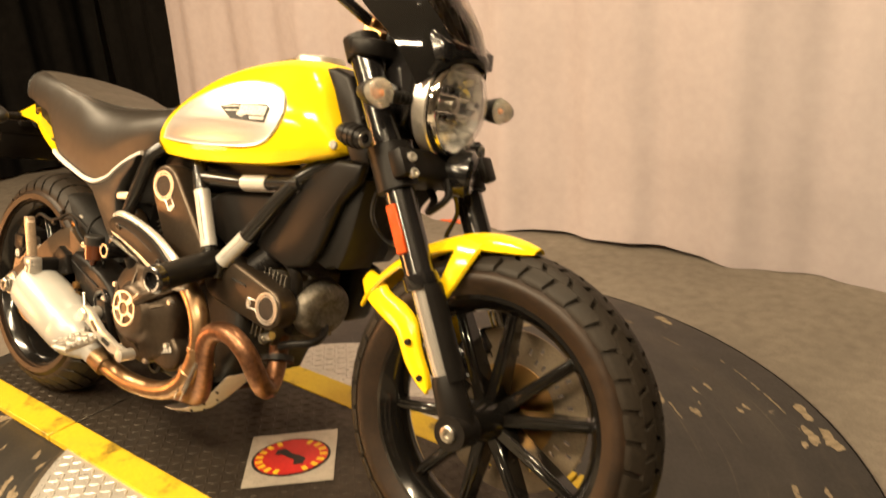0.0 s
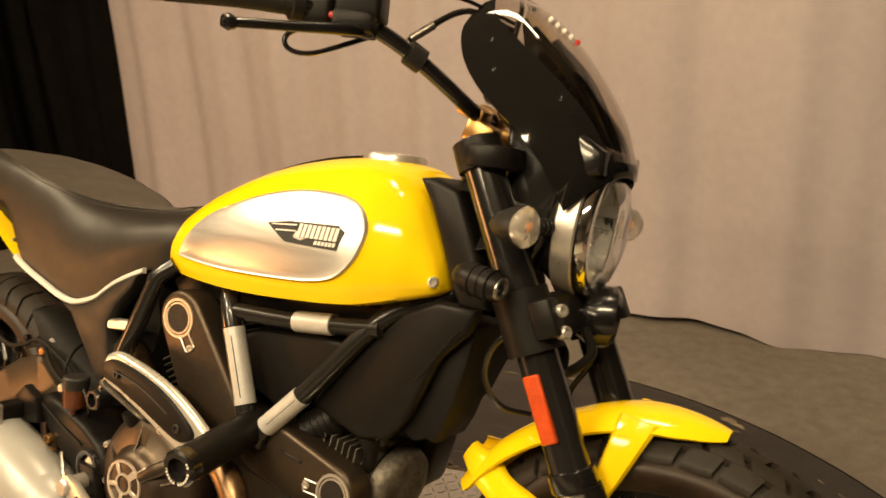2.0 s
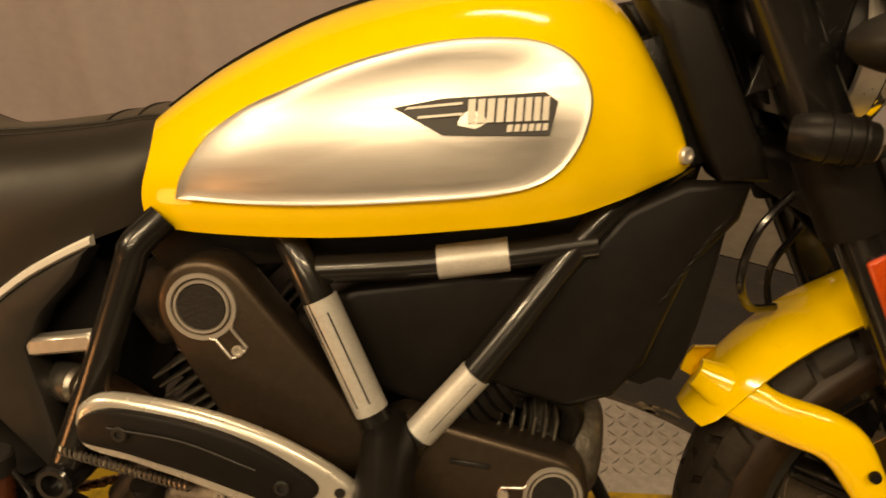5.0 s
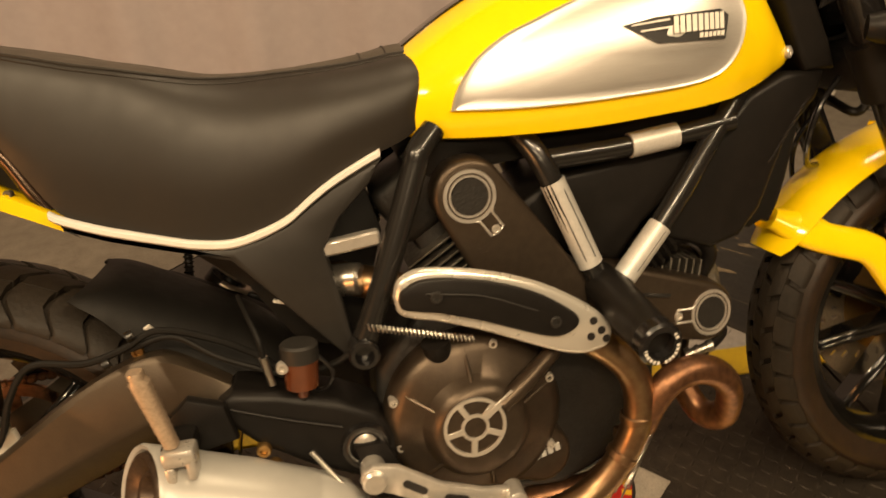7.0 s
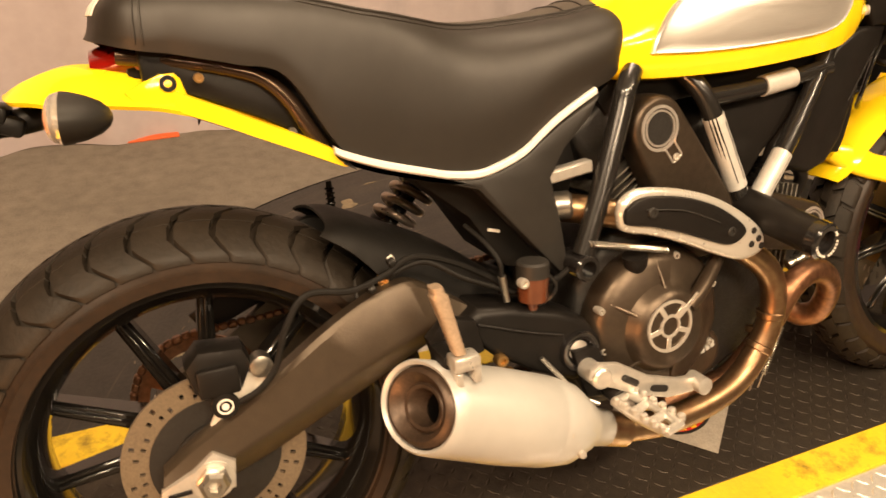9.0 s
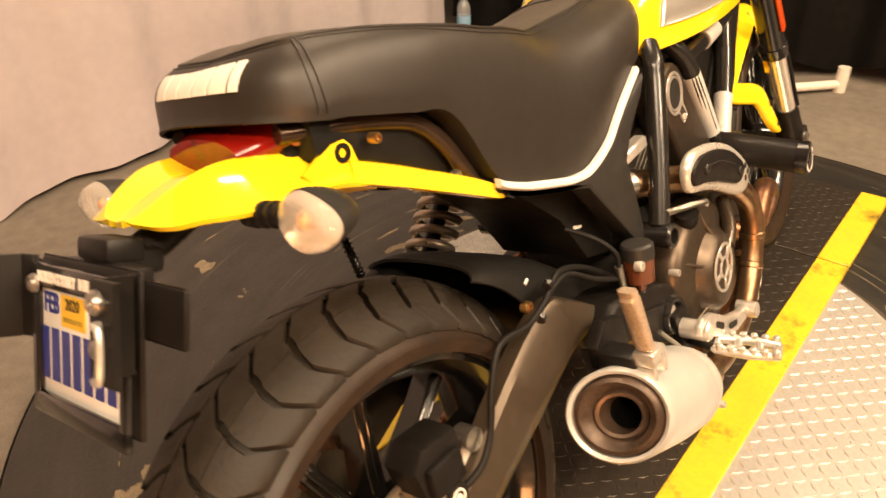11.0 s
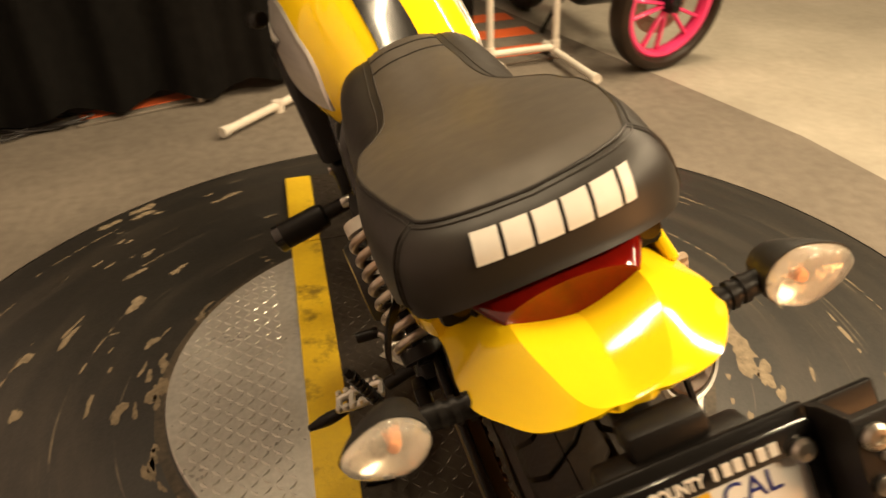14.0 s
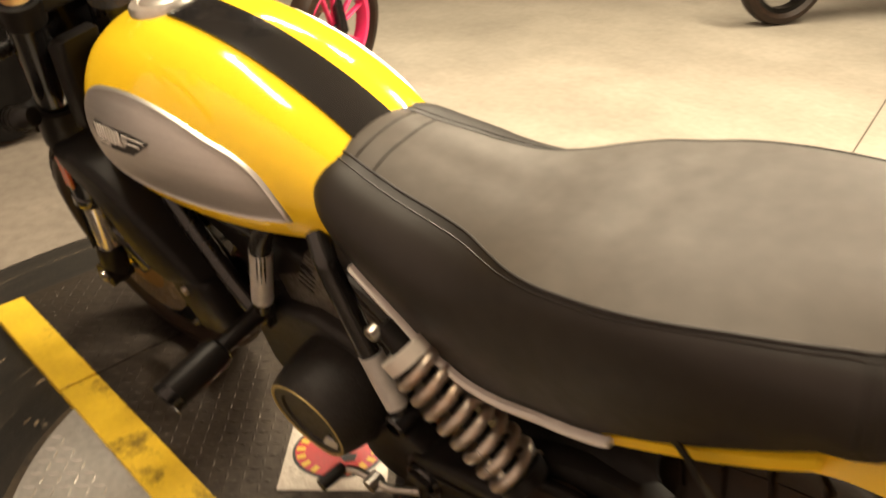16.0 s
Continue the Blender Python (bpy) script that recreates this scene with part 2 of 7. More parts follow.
def turntable_material():
    """Black rubbery paint, rubbed through in arcs about the turntable's middle and chipped to the pale wood."""
    m = pm("scuffed_black_deck", (0.016, 0.0138, 0.011), 0.5, spec=0.85, var=0.25, vs=12, bump=0.25, bs=200)
    nt = m.node_tree
    p = nt.nodes["Principled BSDF"]
    old = p.inputs["Base Color"].links[0].from_socket
    tc = [n for n in nt.nodes if n.type == "TEX_COORD"][0]
    sep = nt.nodes.new("ShaderNodeSeparateXYZ")
    nt.links.new(tc.outputs["Object"], sep.inputs[0])

    def math_node(op, a, b=None, v=None):
        n = nt.nodes.new("ShaderNodeMath")
        n.operation = op
        nt.links.new(a, n.inputs[0])
        if b is not None:
            nt.links.new(b, n.inputs[1])
        if v is not None:
            n.inputs[1].default_value = v
        return n.outputs[0]
    r = math_node("SQRT", math_node("ADD", math_node("MULTIPLY", sep.outputs[0], sep.outputs[0]), math_node("MULTIPLY", sep.outputs[1], sep.outputs[1])))
    ang = math_node("ARCTAN2", sep.outputs[1], sep.outputs[0])
    comb = nt.nodes.new("ShaderNodeCombineXYZ")
    nt.links.new(math_node("MULTIPLY", r, v=48.0), comb.inputs[0])
    nt.links.new(math_node("MULTIPLY", ang, v=0.55), comb.inputs[1])
    arcs = nt.nodes.new("ShaderNodeTexNoise")
    arcs.inputs["Scale"].default_value, arcs.inputs["Detail"].default_value = 1.6, 7
    nt.links.new(comb.outputs[0], arcs.inputs["Vector"])
    chips = nt.nodes.new("ShaderNodeTexNoise")
    chips.inputs["Scale"].default_value, chips.inputs["Detail"].default_value, chips.inputs["Roughness"].default_value = 4.2, 8, 0.66
    nt.links.new(tc.outputs["Object"], chips.inputs["Vector"])

    def step(sock, lo, hi):
        n = nt.nodes.new("ShaderNodeMapRange")
        n.inputs[1].default_value, n.inputs[2].default_value = lo, hi
        nt.links.new(sock, n.inputs[0])
        return n.outputs[0]
    mask = math_node("MULTIPLY", step(arcs.outputs["Fac"], 0.63, 0.76), step(chips.outputs["Fac"], 0.44, 0.6))
    mask = math_node("MAXIMUM", mask, step(chips.outputs["Fac"], 0.66, 0.68))
    mx = nt.nodes.new("ShaderNodeMix")
    mx.data_type = "RGBA"
    mx.inputs[7].default_value = (0.3, 0.24, 0.16, 1)
    wide = nt.nodes.new("ShaderNodeTexNoise")
    wide.inputs["Scale"].default_value, wide.inputs["Detail"].default_value, wide.inputs["Roughness"].default_value = 1.0, 8, 0.7
    comb2 = nt.nodes.new("ShaderNodeCombineXYZ")
    nt.links.new(math_node("MULTIPLY", r, v=11.0), comb2.inputs[0])
    nt.links.new(math_node("MULTIPLY", ang, v=0.8), comb2.inputs[1])
    nt.links.new(comb2.outputs[0], wide.inputs["Vector"])
    dust = nt.nodes.new("ShaderNodeMix")
    dust.data_type = "RGBA"
    dust.inputs[7].default_value = (0.042, 0.034, 0.025, 1)
    nt.links.new(math_node("MULTIPLY", step(wide.outputs["Fac"], 0.48, 0.72), v=0.75), dust.inputs[0])
    nt.links.new(old, dust.inputs[6])
    old = dust.outputs[2]
    nt.links.new(mask, mx.inputs[0])
    nt.links.new(old, mx.inputs[6])
    nt.links.new(mx.outputs[2], p.inputs["Base Color"])
    return m


def grime(m, colour, scale, lo, hi, amount):
    """Rubs dirt of its own shape into a material."""
    nt = m.node_tree
    p = nt.nodes["Principled BSDF"]
    old = p.inputs["Base Color"].links[0].from_socket
    tc = [n for n in nt.nodes if n.type == "TEX_COORD"][0]
    n = nt.nodes.new("ShaderNodeTexNoise")
    n.inputs["Scale"].default_value, n.inputs["Detail"].default_value, n.inputs["Roughness"].default_value = scale, 9, 0.72
    nt.links.new(tc.outputs["Object"], n.inputs["Vector"])
    r = nt.nodes.new("ShaderNodeMapRange")
    r.inputs[1].default_value, r.inputs[2].default_value, r.inputs[3].default_value, r.inputs[4].default_value = lo, hi, 0.0, amount
    nt.links.new(n.outputs["Fac"], r.inputs[0])
    mx = nt.nodes.new("ShaderNodeMix")
    mx.data_type = "RGBA"
    mx.inputs[7].default_value = (*colour, 1)
    nt.links.new(r.outputs[0], mx.inputs[0])
    nt.links.new(old, mx.inputs[6])
    nt.links.new(mx.outputs[2], p.inputs["Base Color"])


DECK = turntable_material()
grime(STRIPE, (0.07, 0.045, 0.015), 6.0, 0.54, 0.66, 0.85)
grime(SIDEWALL, (0.05, 0.03, 0.018), 9.0, 0.5, 0.75, 0.5)
grime(CASTING, (0.06, 0.045, 0.03), 30.0, 0.45, 0.65, 0.7)
TREAD_BRIGHT = pm("bright_chequer_plate", (0.7, 0.675, 0.63), 0.36, 0.6, var=0.15, vs=7, rvar=0.3, bump=0.15, bs=200)
TREAD_DARK = pm("greasy_chequer_plate", (0.062, 0.05, 0.038), 0.48, 0.6, var=0.3, vs=5, alt=(0.03, 0.024, 0.019), rvar=0.3, bump=0.15, bs=200)


# ---- mesh helpers ----
def mk(name, vf, mat, parent=None, label="", angle=38.0, at=None):
    verts, faces = vf
    me = bpy.data.meshes.new(name)
    me.from_pydata([tuple(v) for v in verts], [], [tuple(f) for f in faces])
    b = bmesh.new()
    b.from_mesh(me)
    bmesh.ops.recalc_face_normals(b, faces=b.faces)
    b.to_mesh(me)
    b.free()
    me.polygons.foreach_set("use_smooth", [True] * len(me.polygons))
    me.set_sharp_from_angle(angle=radians(angle))
    me.materials.append(mat)
    ob = new(name, me)
    if parent is not None:
        ob.parent = parent
    if at is not None:
        ob.matrix_basis = at
    return tagged(ob, label)


def join(*vfs):
    V, F = [], []
    for v, f in vfs:
        o = len(V)
        V += list(v)
        F += [[i + o for i in q] for q in f]
    return V, F


def moved(vf, m):
    return [m @ Vector(v) for v in vf[0]], vf[1]


def spline(pts, n):
    """Catmull-Rom through points of any dimension, n steps a span."""
    P = np.array(pts, float)
    P = np.vstack([2 * P[0] - P[1], P, 2 * P[-1] - P[-2]])
    out = []
    for i in range(1, len(P) - 2):
        for k in range(n):
            t = k / n
            a, b, c, d = P[i - 1:i + 3]
            out.append(0.5 * (2 * b + (c - a) * t + (2 * a - 5 * b + 4 * c - d) * t * t + (3 * b - a - 3 * c + d) * t ** 3))
    out.append(P[-2])
    return np.array(out)


def sweep(pts, r, seg=14, smooth=5, caps=True):
    """A round tube through pts; r is one radius or one for each point."""
    rs = [r] * len(pts) if np.isscalar(r) else list(r)
    Q = spline([(*p, q) for p, q in zip(pts, rs)], smooth) if smooth > 1 else np.array([(*p, q) for p, q in zip(pts, rs)], float)
    C, rad = Q[:, :3], Q[:, 3]
    T = np.gradient(C, axis=0)
    T /= np.linalg.norm(T, axis=1)[:, None] + 1e-12
    u = np.cross(T[0], (0.13, 0.2, 0.97))
    if np.linalg.norm(u) < 1e-3:
        u = np.cross(T[0], (1, 0, 0))
    V, F = [], []
    for k in range(len(C)):
        u = u - T[k] * (u @ T[k])
        u /= np.linalg.norm(u)
        w = np.cross(T[k], u)
        for j in range(seg):
            a = 2 * math.pi * j / seg
            V.append(C[k] + rad[k] * (math.cos(a) * u + math.sin(a) * w))
    for k in range(len(C) - 1):
        for j in range(seg):
            F.append((k * seg + j, k * seg + (j + 1) % seg, (k + 1) * seg + (j + 1) % seg, (k + 1) * seg + j))
    if caps:
        F.append(tuple(range(seg))[::-1])
        F.append(tuple((len(C) - 1) * seg + j for j in range(seg)))
    return V, F


def lathe(profile, seg=48, origin=(0, 0, 0), axis=(0, -1, 0), closed=False, caps=True):
    """Turns (distance along axis, radius) pairs about an axis through origin."""
    A = Vector(axis).normalized()
    U = A.orthogonal().normalized()
    Wv = A.cross(U)
    O = Vector(origin)
    V, F = [], []
    n = len(profile)
    for j in range(seg):
        a = 2 * math.pi * j / seg
        d = U * math.cos(a) + Wv * math.sin(a)
        for s, r in profile:
            V.append(O + A * s + d * r)
    for j in range(seg):
        for k in range(n if closed else n - 1):
            a, b = j * n + k, j * n + (k + 1) % n
            c, d = ((j + 1) % seg) * n + (k + 1) % n, ((j + 1) % seg) * n + k
            F.append((a, b, c, d))
    if caps and not closed:
        for k in (0, n - 1):
            if profile[k][1] > 1e-6:
                F.append(tuple(j * n + k for j in range(seg)))
    return V, F


def from_bm(b):
    b.verts.index_update()
    V = [v.co.copy() for v in b.verts]
    F = [[v.index for v in f.verts] for f in b.faces]
    b.free()
    return V, F


def rbox(c, size, bevel=0.004, seg=2, rot=None):
    b = bmesh.new()
    bmesh.ops.create_cube(b, size=1)
    for v in b.verts:
        v.co = Vector((v.co.x * size[0], v.co.y * size[1], v.co.z * size[2]))
    if bevel:
        bmesh.ops.bevel(b, geom=b.edges[:], offset=bevel, segments=seg, affect="EDGES", profile=0.5)
    m = Matrix.Translation(c) @ (rot.to_4x4() if rot is not None else Matrix())
    bmesh.ops.transform(b, matrix=m, verts=b.verts)
    return from_bm(b)


def prism(outline, y0, y1, bevel=0.004, seg=2, plane="xz"):
    """A flat outline in x and z given thickness from y0 to y1, its rims rounded."""
    b = bmesh.new()
    vs = [b.verts.new((x, y0, z) if plane == "xz" else (x, z, y0)) for x, z in outline]
    f = b.faces.new(vs)
    g = bmesh.ops.extrude_face_region(b, geom=[f])
    for v in g["geom"]:
        if isinstance(v, bmesh.types.BMVert):
            if plane == "xz":
                v.co.y = y1
            else:
                v.co.z = y1
    bmesh.ops.recalc_face_normals(b, faces=b.faces)
    if bevel:
        rims = [e for e in b.edges if (abs(e.verts[0].co.y - e.verts[1].co.y) if plane == "xz" else abs(e.verts[0].co.z - e.verts[1].co.z)) < 1e-6]
        bmesh.ops.bevel(b, geom=rims, offset=bevel, segments=seg, affect="EDGES", profile=0.5)
    return from_bm(b)


def capsule(p, q, r0, r1, n=12):
    """The outline of a bar with round ends from p to q in a plane."""
    p, q = np.array(p, float), np.array(q, float)
    a0 = math.atan2(*(q - p)[::-1])
    out = [p + r0 * np.array((math.cos(a0 + math.pi / 2 + math.pi * k / n), math.sin(a0 + math.pi / 2 + math.pi * k / n))) for k in range(n + 1)]
    out += [q + r1 * np.array((math.cos(a0 - math.pi / 2 + math.pi * k / n), math.sin(a0 - math.pi / 2 + math.pi * k / n))) for k in range(n + 1)]
    return [tuple(o) for o in out]


def loft(rings, close=True, cap=True):
    n = len(rings[0])
    V = [v for r in rings for v in r]
    F = []
    for k in range(len(rings) - 1):
        for j in range(n if close else n - 1):
            F.append((k * n + j, k * n + (j + 1) % n, (k + 1) * n + (j + 1) % n, (k + 1) * n + j))
    if cap and close:
        F.append(tuple(range(n))[::-1])
        F.append(tuple((len(rings) - 1) * n + j for j in range(n)))
    return V, F


def shell(grid, t):
    """A grid of points (rows of equal length) as a sheet of thickness t."""
    g = np.array(grid, float)
    du, dv = np.gradient(g, axis=0), np.gradient(g, axis=1)
    nn = np.cross(du, dv)
    nn /= np.linalg.norm(nn, axis=2)[:, :, None] + 1e-9
    R, C = g.shape[:2]
    V = [*g.reshape(-1, 3), *(g + nn * t).reshape(-1, 3)]
    o = R * C
    F = []
    for i in range(R - 1):
        for j in range(C - 1):
            a, b, c, d = i * C + j, i * C + j + 1, (i + 1) * C + j + 1, (i + 1) * C + j
            F += [(a, b, c, d), (a + o, d + o, c + o, b + o)]
    for i in range(R - 1):
        for j in (0, C - 1):
            a, b = i * C + j, (i + 1) * C + j
            F.append((a, b, b + o, a + o))
    for j in range(C - 1):
        for i in (0, R - 1):
            a, b = i * C + j, i * C + j + 1
            F.append((a, a + o, b + o, b))
    return V, F


def bolt(c, r=0.007, h=0.006, axis=(0, -1, 0)):
    a = Vector(axis).normalized()
    return lathe([(-h, r), (h * 0.4, r), (h * 0.7, r * 0.86), (h * 0.7, r * 0.52), (h * 0.1, r * 0.45), (h * 0.1, 0)], 14, c, a)


# ---- the bay: floor, walls, drapes, turntable ----
def slab(name, x0, x1, y0, y1, z0, z1, mat, label="", category="", kind="structure"):
    ob = mk(name, rbox(((x0 + x1) / 2, (y0 + y1) / 2, (z0 + z1) / 2), (x1 - x0, y1 - y0, z1 - z0), 0), mat, label=label)
    return tagged(ob, category=category, kind=kind)


FZ = -0.045
SEAM = [(-5, -1.53), (1.0, -1.52), (1.75, -1.48), (2.46, -1.34), (3.6, -1.1), (7, -0.5)]
tagged(mk("floor", prism(SEAM + [(7, 4.0), (-5, 4.0)], -0.25, FZ, 0, plane="xy"), FLOOR), kind="structure")
tagged(mk("floor_concrete", prism([(-5, -7), (7, -7)] + SEAM[::-1], -0.25, FZ - 0.002, 0, plane="xy"), CONCRETE), kind="structure")
tagged(mk("floor_joint", rbox((0.79, -3.2, FZ - 0.0025), (0.007, 3.3, 0.004), 0, rot=Matrix.Rotation(radians(7.6), 3, "Z")), pm("dark_joint", (0.12, 0.1, 0.075), 0.8)), kind="structure")
slab("wall_north", -5.1, 7.1, 4.0, 4.15, -0.25, 3.6, WALL)
slab("wall_south", -5.1, 7.1, -7.15, -7.0, -0.25, 3.6, WALL)
slab("wall_east", 7.0, 7.15, -7, 4.0, -0.25, 3.6, WALL)
slab("wall_west", -5.15, -5.0, -7, 4.0, -0.25, 3.6, WALL)
slab("ceiling", -5.1, 7.1, -7.1, 4.1, 3.6, 3.7, WALL)


def drape(name, p, q, z0, z1, mat, fold, depth, seed, label, hem=0.02, ny=14, sway=0.0, lifted=None):
    """A hanging cloth from p to q (plan points) in soft uneven folds."""
    rnd = random.Random(seed)
    p, q = Vector((*p, 0)), Vector((*q, 0))
    d = q - p
    n = Vector((-d.y, d.x, 0)).normalized()
    L = d.length
    nx = int(L / 0.022)
    ph = [rnd.uniform(0, 6.28) for _ in range(6)]
    rows = []
    for j in range(ny + 1):
        v = j / ny
        row = []
        for i in range(nx + 1):
            s = i / nx * L
            a = depth * (0.55 * math.sin(6.283 * s / fold + ph[0] + 1.1 * math.sin(s * 1.7 + ph[1])) + 0.16 * math.sin(6.283 * s / (fold * 0.43) + ph[2] + 0.5 * v) + 0.2 * math.sin(6.283 * s / (fold * 2.3) + ph[3]))
            a *= 0.75 + 0.45 * (1 - v)
            a += 0.012 * math.sin(9 * v + 3 * s + ph[4])
            bottom = z0 + hem * (0.5 + 0.5 * math.sin(6.283 * s / (fold * 1.3) + ph[5])) 
            if lifted:
                bottom += lifted[2] * max(0.0, 1 - ((s - lifted[0]) / lifted[1]) ** 4)
            if j == 0:
                a += 0.004 * math.sin(s * 9 + ph[3])
            c = p + d * (i / nx) + n * (a + sway * (1 - v) ** 3)
            row.append((c.x, c.y, bottom + (z1 - bottom) * v ** 1.25))
        rows.append(row)
    return tagged(mk(name, shell(rows, 0.004), mat, label=label, angle=80), category="curtain", group="drapes round the bay")


drape("grey_curtain", (-2.15, 1.95), (2.5, 1.93), FZ, 3.2, CURTAIN, 0.46, 0.036, 3, "long pale grey cloth backdrop hanging in soft folds", hem=0.004, lifted=(2.95, 0.5, 0.022))
drape("black_curtain", (2.62, 2.0), (3.2, -0.62), FZ + 0.03, 3.2, BLACK_CLOTH, 0.3, 0.05, 8, "black cloth drape closing off the front of the bay", hem=0.05)
drape("black_curtain", (-3.35, 2.25), (-1.9, 2.15), FZ + 0.01, 3.2, BLACK_CLOTH, 0.3, 0.05, 9, "black cloth drape hanging beyond the grey backdrop")
drape("black_curtain", (-3.4, -1.45), (-3.35, 2.2), FZ + 0.01, 3.2, BLACK_CLOTH, 0.3, 0.05, 12, "black cloth drape across the back of the bay")

TC = (0.864, 0.14)
deck = mk("turntable", lathe([(0.0, 0.0), (0.0, 1.268), (0.003, 1.273), (0.02, 1.273)], 128, (0, 0, 0), (0, 0, -1)), DECK, label="large round black display turntable with scuffed and chipped paint", at=Matrix.Translation((*TC, -0.022)))
tagged(deck, category="turntable")
mk("rim_band", lathe([(0.001, 1.2735), (0.001, 1.276), (0.02, 1.276), (0.02, 1.2735)], 128, (0, 0, 0), (0, 0, -1), True), BLACK_SATIN, deck, "black edge band")


def deck_marks():
    """Scratches that run round the deck, and places where its paint has flaked to the pale wood."""
    rnd = random.Random(11)
    out = []

    def scratch(r, a0, a1, w0):
        n = max(8, int(abs(a1 - a0) * r / 1.1))
        V, F = [], []
        for k in range(n + 1):
            q = k / n
            a = radians(a0 + (a1 - a0) * q)
            w = w0 * math.sin(math.pi * min(1, max(0, q))) ** 0.5 * rnd.uniform(0.25, 1.0) + 0.0004
            rr = r + rnd.uniform(-1, 1) * w0 * 0.5
            V += [((rr - w) * math.cos(a), (rr - w) * math.sin(a), 0.0006), ((rr + w) * math.cos(a), (rr + w) * math.sin(a), 0.0006)]
            if k and rnd.random() < 0.62:
                F.append((2 * k - 2, 2 * k - 1, 2 * k + 1, 2 * k))
        out.append((V, F))

    def flake(r, deg, long, wide):
        a = radians(deg)
        cx, cy = r * math.cos(a), r * math.sin(a)
        n = 34
        ph = [rnd.uniform(0, 6.28) for _ in range(4)]
        V = []
        for k in range(n):
            t = 2 * math.pi * k / n
            q = 1 + 0.34 * math.sin(2 * t + ph[0]) + 0.2 * math.sin(3 * t + ph[1]) + 0.1 * math.sin(7 * t + ph[2]) + rnd.uniform(-0.13, 0.13)
            u, w = long * q * math.cos(t), wide * q * math.sin(t)
            V.append((cx - u * math.sin(a) + w * math.cos(a), cy + u * math.cos(a) + w * math.sin(a), 0.0006))
        out.append((V, [tuple(range(n))]))

    for r, a0, a1, w0 in ((1.05, -16, -64, 0.0045), (1.062, -22, -48, 0.0025), (0.905, -20, -57, 0.003), (0.895, -38, -54, 0.006), (1.19, 38, 61, 0.0025), (1.08, -56, -66, 0.003), (0.965, -96, -106, 0.006), (0.655, -103, -122, 0.007), (0.94, 42, 54, 0.004), (1.15, 62, 80, 0.0025), (0.99, 70, 96, 0.003), (0.82, 64, 86, 0.003), (1.1, -82, -100, 0.0025), (0.86, -64, -80, 0.0025)):
        scratch(r, a0, a1, w0)
    for k in range(22):
        a0 = rnd.uniform(0, 360)
        scratch(rnd.uniform(0.63, 1.24), a0, a0 + rnd.uniform(2, 14), rnd.uniform(0.0004, 0.0011))
    for r, deg, long, wide in ((0.705, -104, 0.075, 0.032), (0.735, -111, 0.035, 0.02), (0.645, -42, 0.03, 0.012), (0.657, -56, 0.02, 0.012), (0.607, -76, 0.025, 0.007), (0.836, 46, 0.025, 0.012), (0.825, 58, 0.03, 0.02), (1.205, 37, 0.03, 0.015), (0.622, 58, 0.02, 0.012), (0.697, 89, 0.03, 0.014), (0.978, 74, 0.03, 0.012), (0.913, 69, 0.035, 0.01), (1.113, 24, 0.03, 0.012), (1.1, 109, 0.03, 0.02), (1.235, 42, 0.03, 0.015), (1.24, 36, 0.035, 0.018), (1.24, 70, 0.03, 0.014), (0.62, 84, 0.04, 0.02), (0.87, -92, 0.02, 0.008), (1.05, 150, 0.03, 0.02), (0.9, 200, 0.03, 0.02), (0.93, 50, 0.03, 0.008)):
        flake(r, deg, long, wide)
    for lo, hi, n in ((0.615, 0.68, 40), (0.68, 0.86, 22), (0.88, 1.22, 44)):
        for k in range(n):
            size = rnd.uniform(0.004, 0.016)
            flake(rnd.uniform(lo, hi), rnd.uniform(20, 250), size * rnd.uniform(1.2, 2.6), size * rnd.uniform(0.3, 0.7))
    return join(*out)


BARE = pm("bare_flaked_wood", (0.27, 0.21, 0.135), 0.7, var=0.3, vs=55, alt=(0.1, 0.078, 0.05))
tagged(mk("worn_paint", deck_marks(), BARE, deck, "pale scratches and flaked paint"), kind="stuff")
mk("worn_ring", lathe([(-0.0005, 0.6), (-0.0005, 0.622)], 96, (0, 0, 0), (0, 0, -1), False, False), pm("rubbed_ring", (0.085, 0.064, 0.04), 0.6, var=0.3, vs=9, alt=(0.03, 0.024, 0.018)), deck)


def lozenges(x0, x1, y0, y1, pitch, keep, size, h):
    """Raised lozenge bars of chequer plate, turned this way and that."""
    V, F = [], []
    nx, ny = int((x1 - x0) / pitch), int((y1 - y0) / pitch)
    for i in range(nx + 1):
        for j in range(ny + 1):
            x, y = x0 + i * pitch, y0 + j * pitch
            if not keep(x, y):
                continue
            a = radians(45 if (i + j) % 2 else -45)
            c, s = math.cos(a), math.sin(a)
            o = len(V)
            for u, w, z in ((-size, 0, 0), (0, -size * 0.3, 0), (size, 0, 0), (0, size * 0.3, 0), (-size * 0.6, 0, h), (0, -size * 0.12, h), (size * 0.6, 0, h), (0, size * 0.12, h)):
                V.append((x + u * c - w * s, y + u * s + w * c, z))
            F += [(o + k, o + (k + 1) % 4, o + 4 + (k + 1) % 4, o + 4 + k) for k in range(4)] + [(o + 4, o + 5, o + 6, o + 7)]
    return V, F


DR = 0.595
disc_plate = mk("chequer_disc", lathe([(0.0, 0.0), (0.0, DR - 0.002), (0.002, DR), (0.018, DR)], 96, (0, 0, 0), (0, 0, -1)), TREAD_BRIGHT, label="round bright chequer-plate steel disc on the turntable", at=Matrix.Translation((*TC, -0.005)))
tagged(disc_plate, category="steel plate")
YA, YB, YC, YD = -0.157, -0.081, 0.366, 0.458


def on_disc(x, y):
    return math.hypot(x, y) < DR - 0.016 and not (YA - 0.01 < y + TC[1] < YD + 0.01)


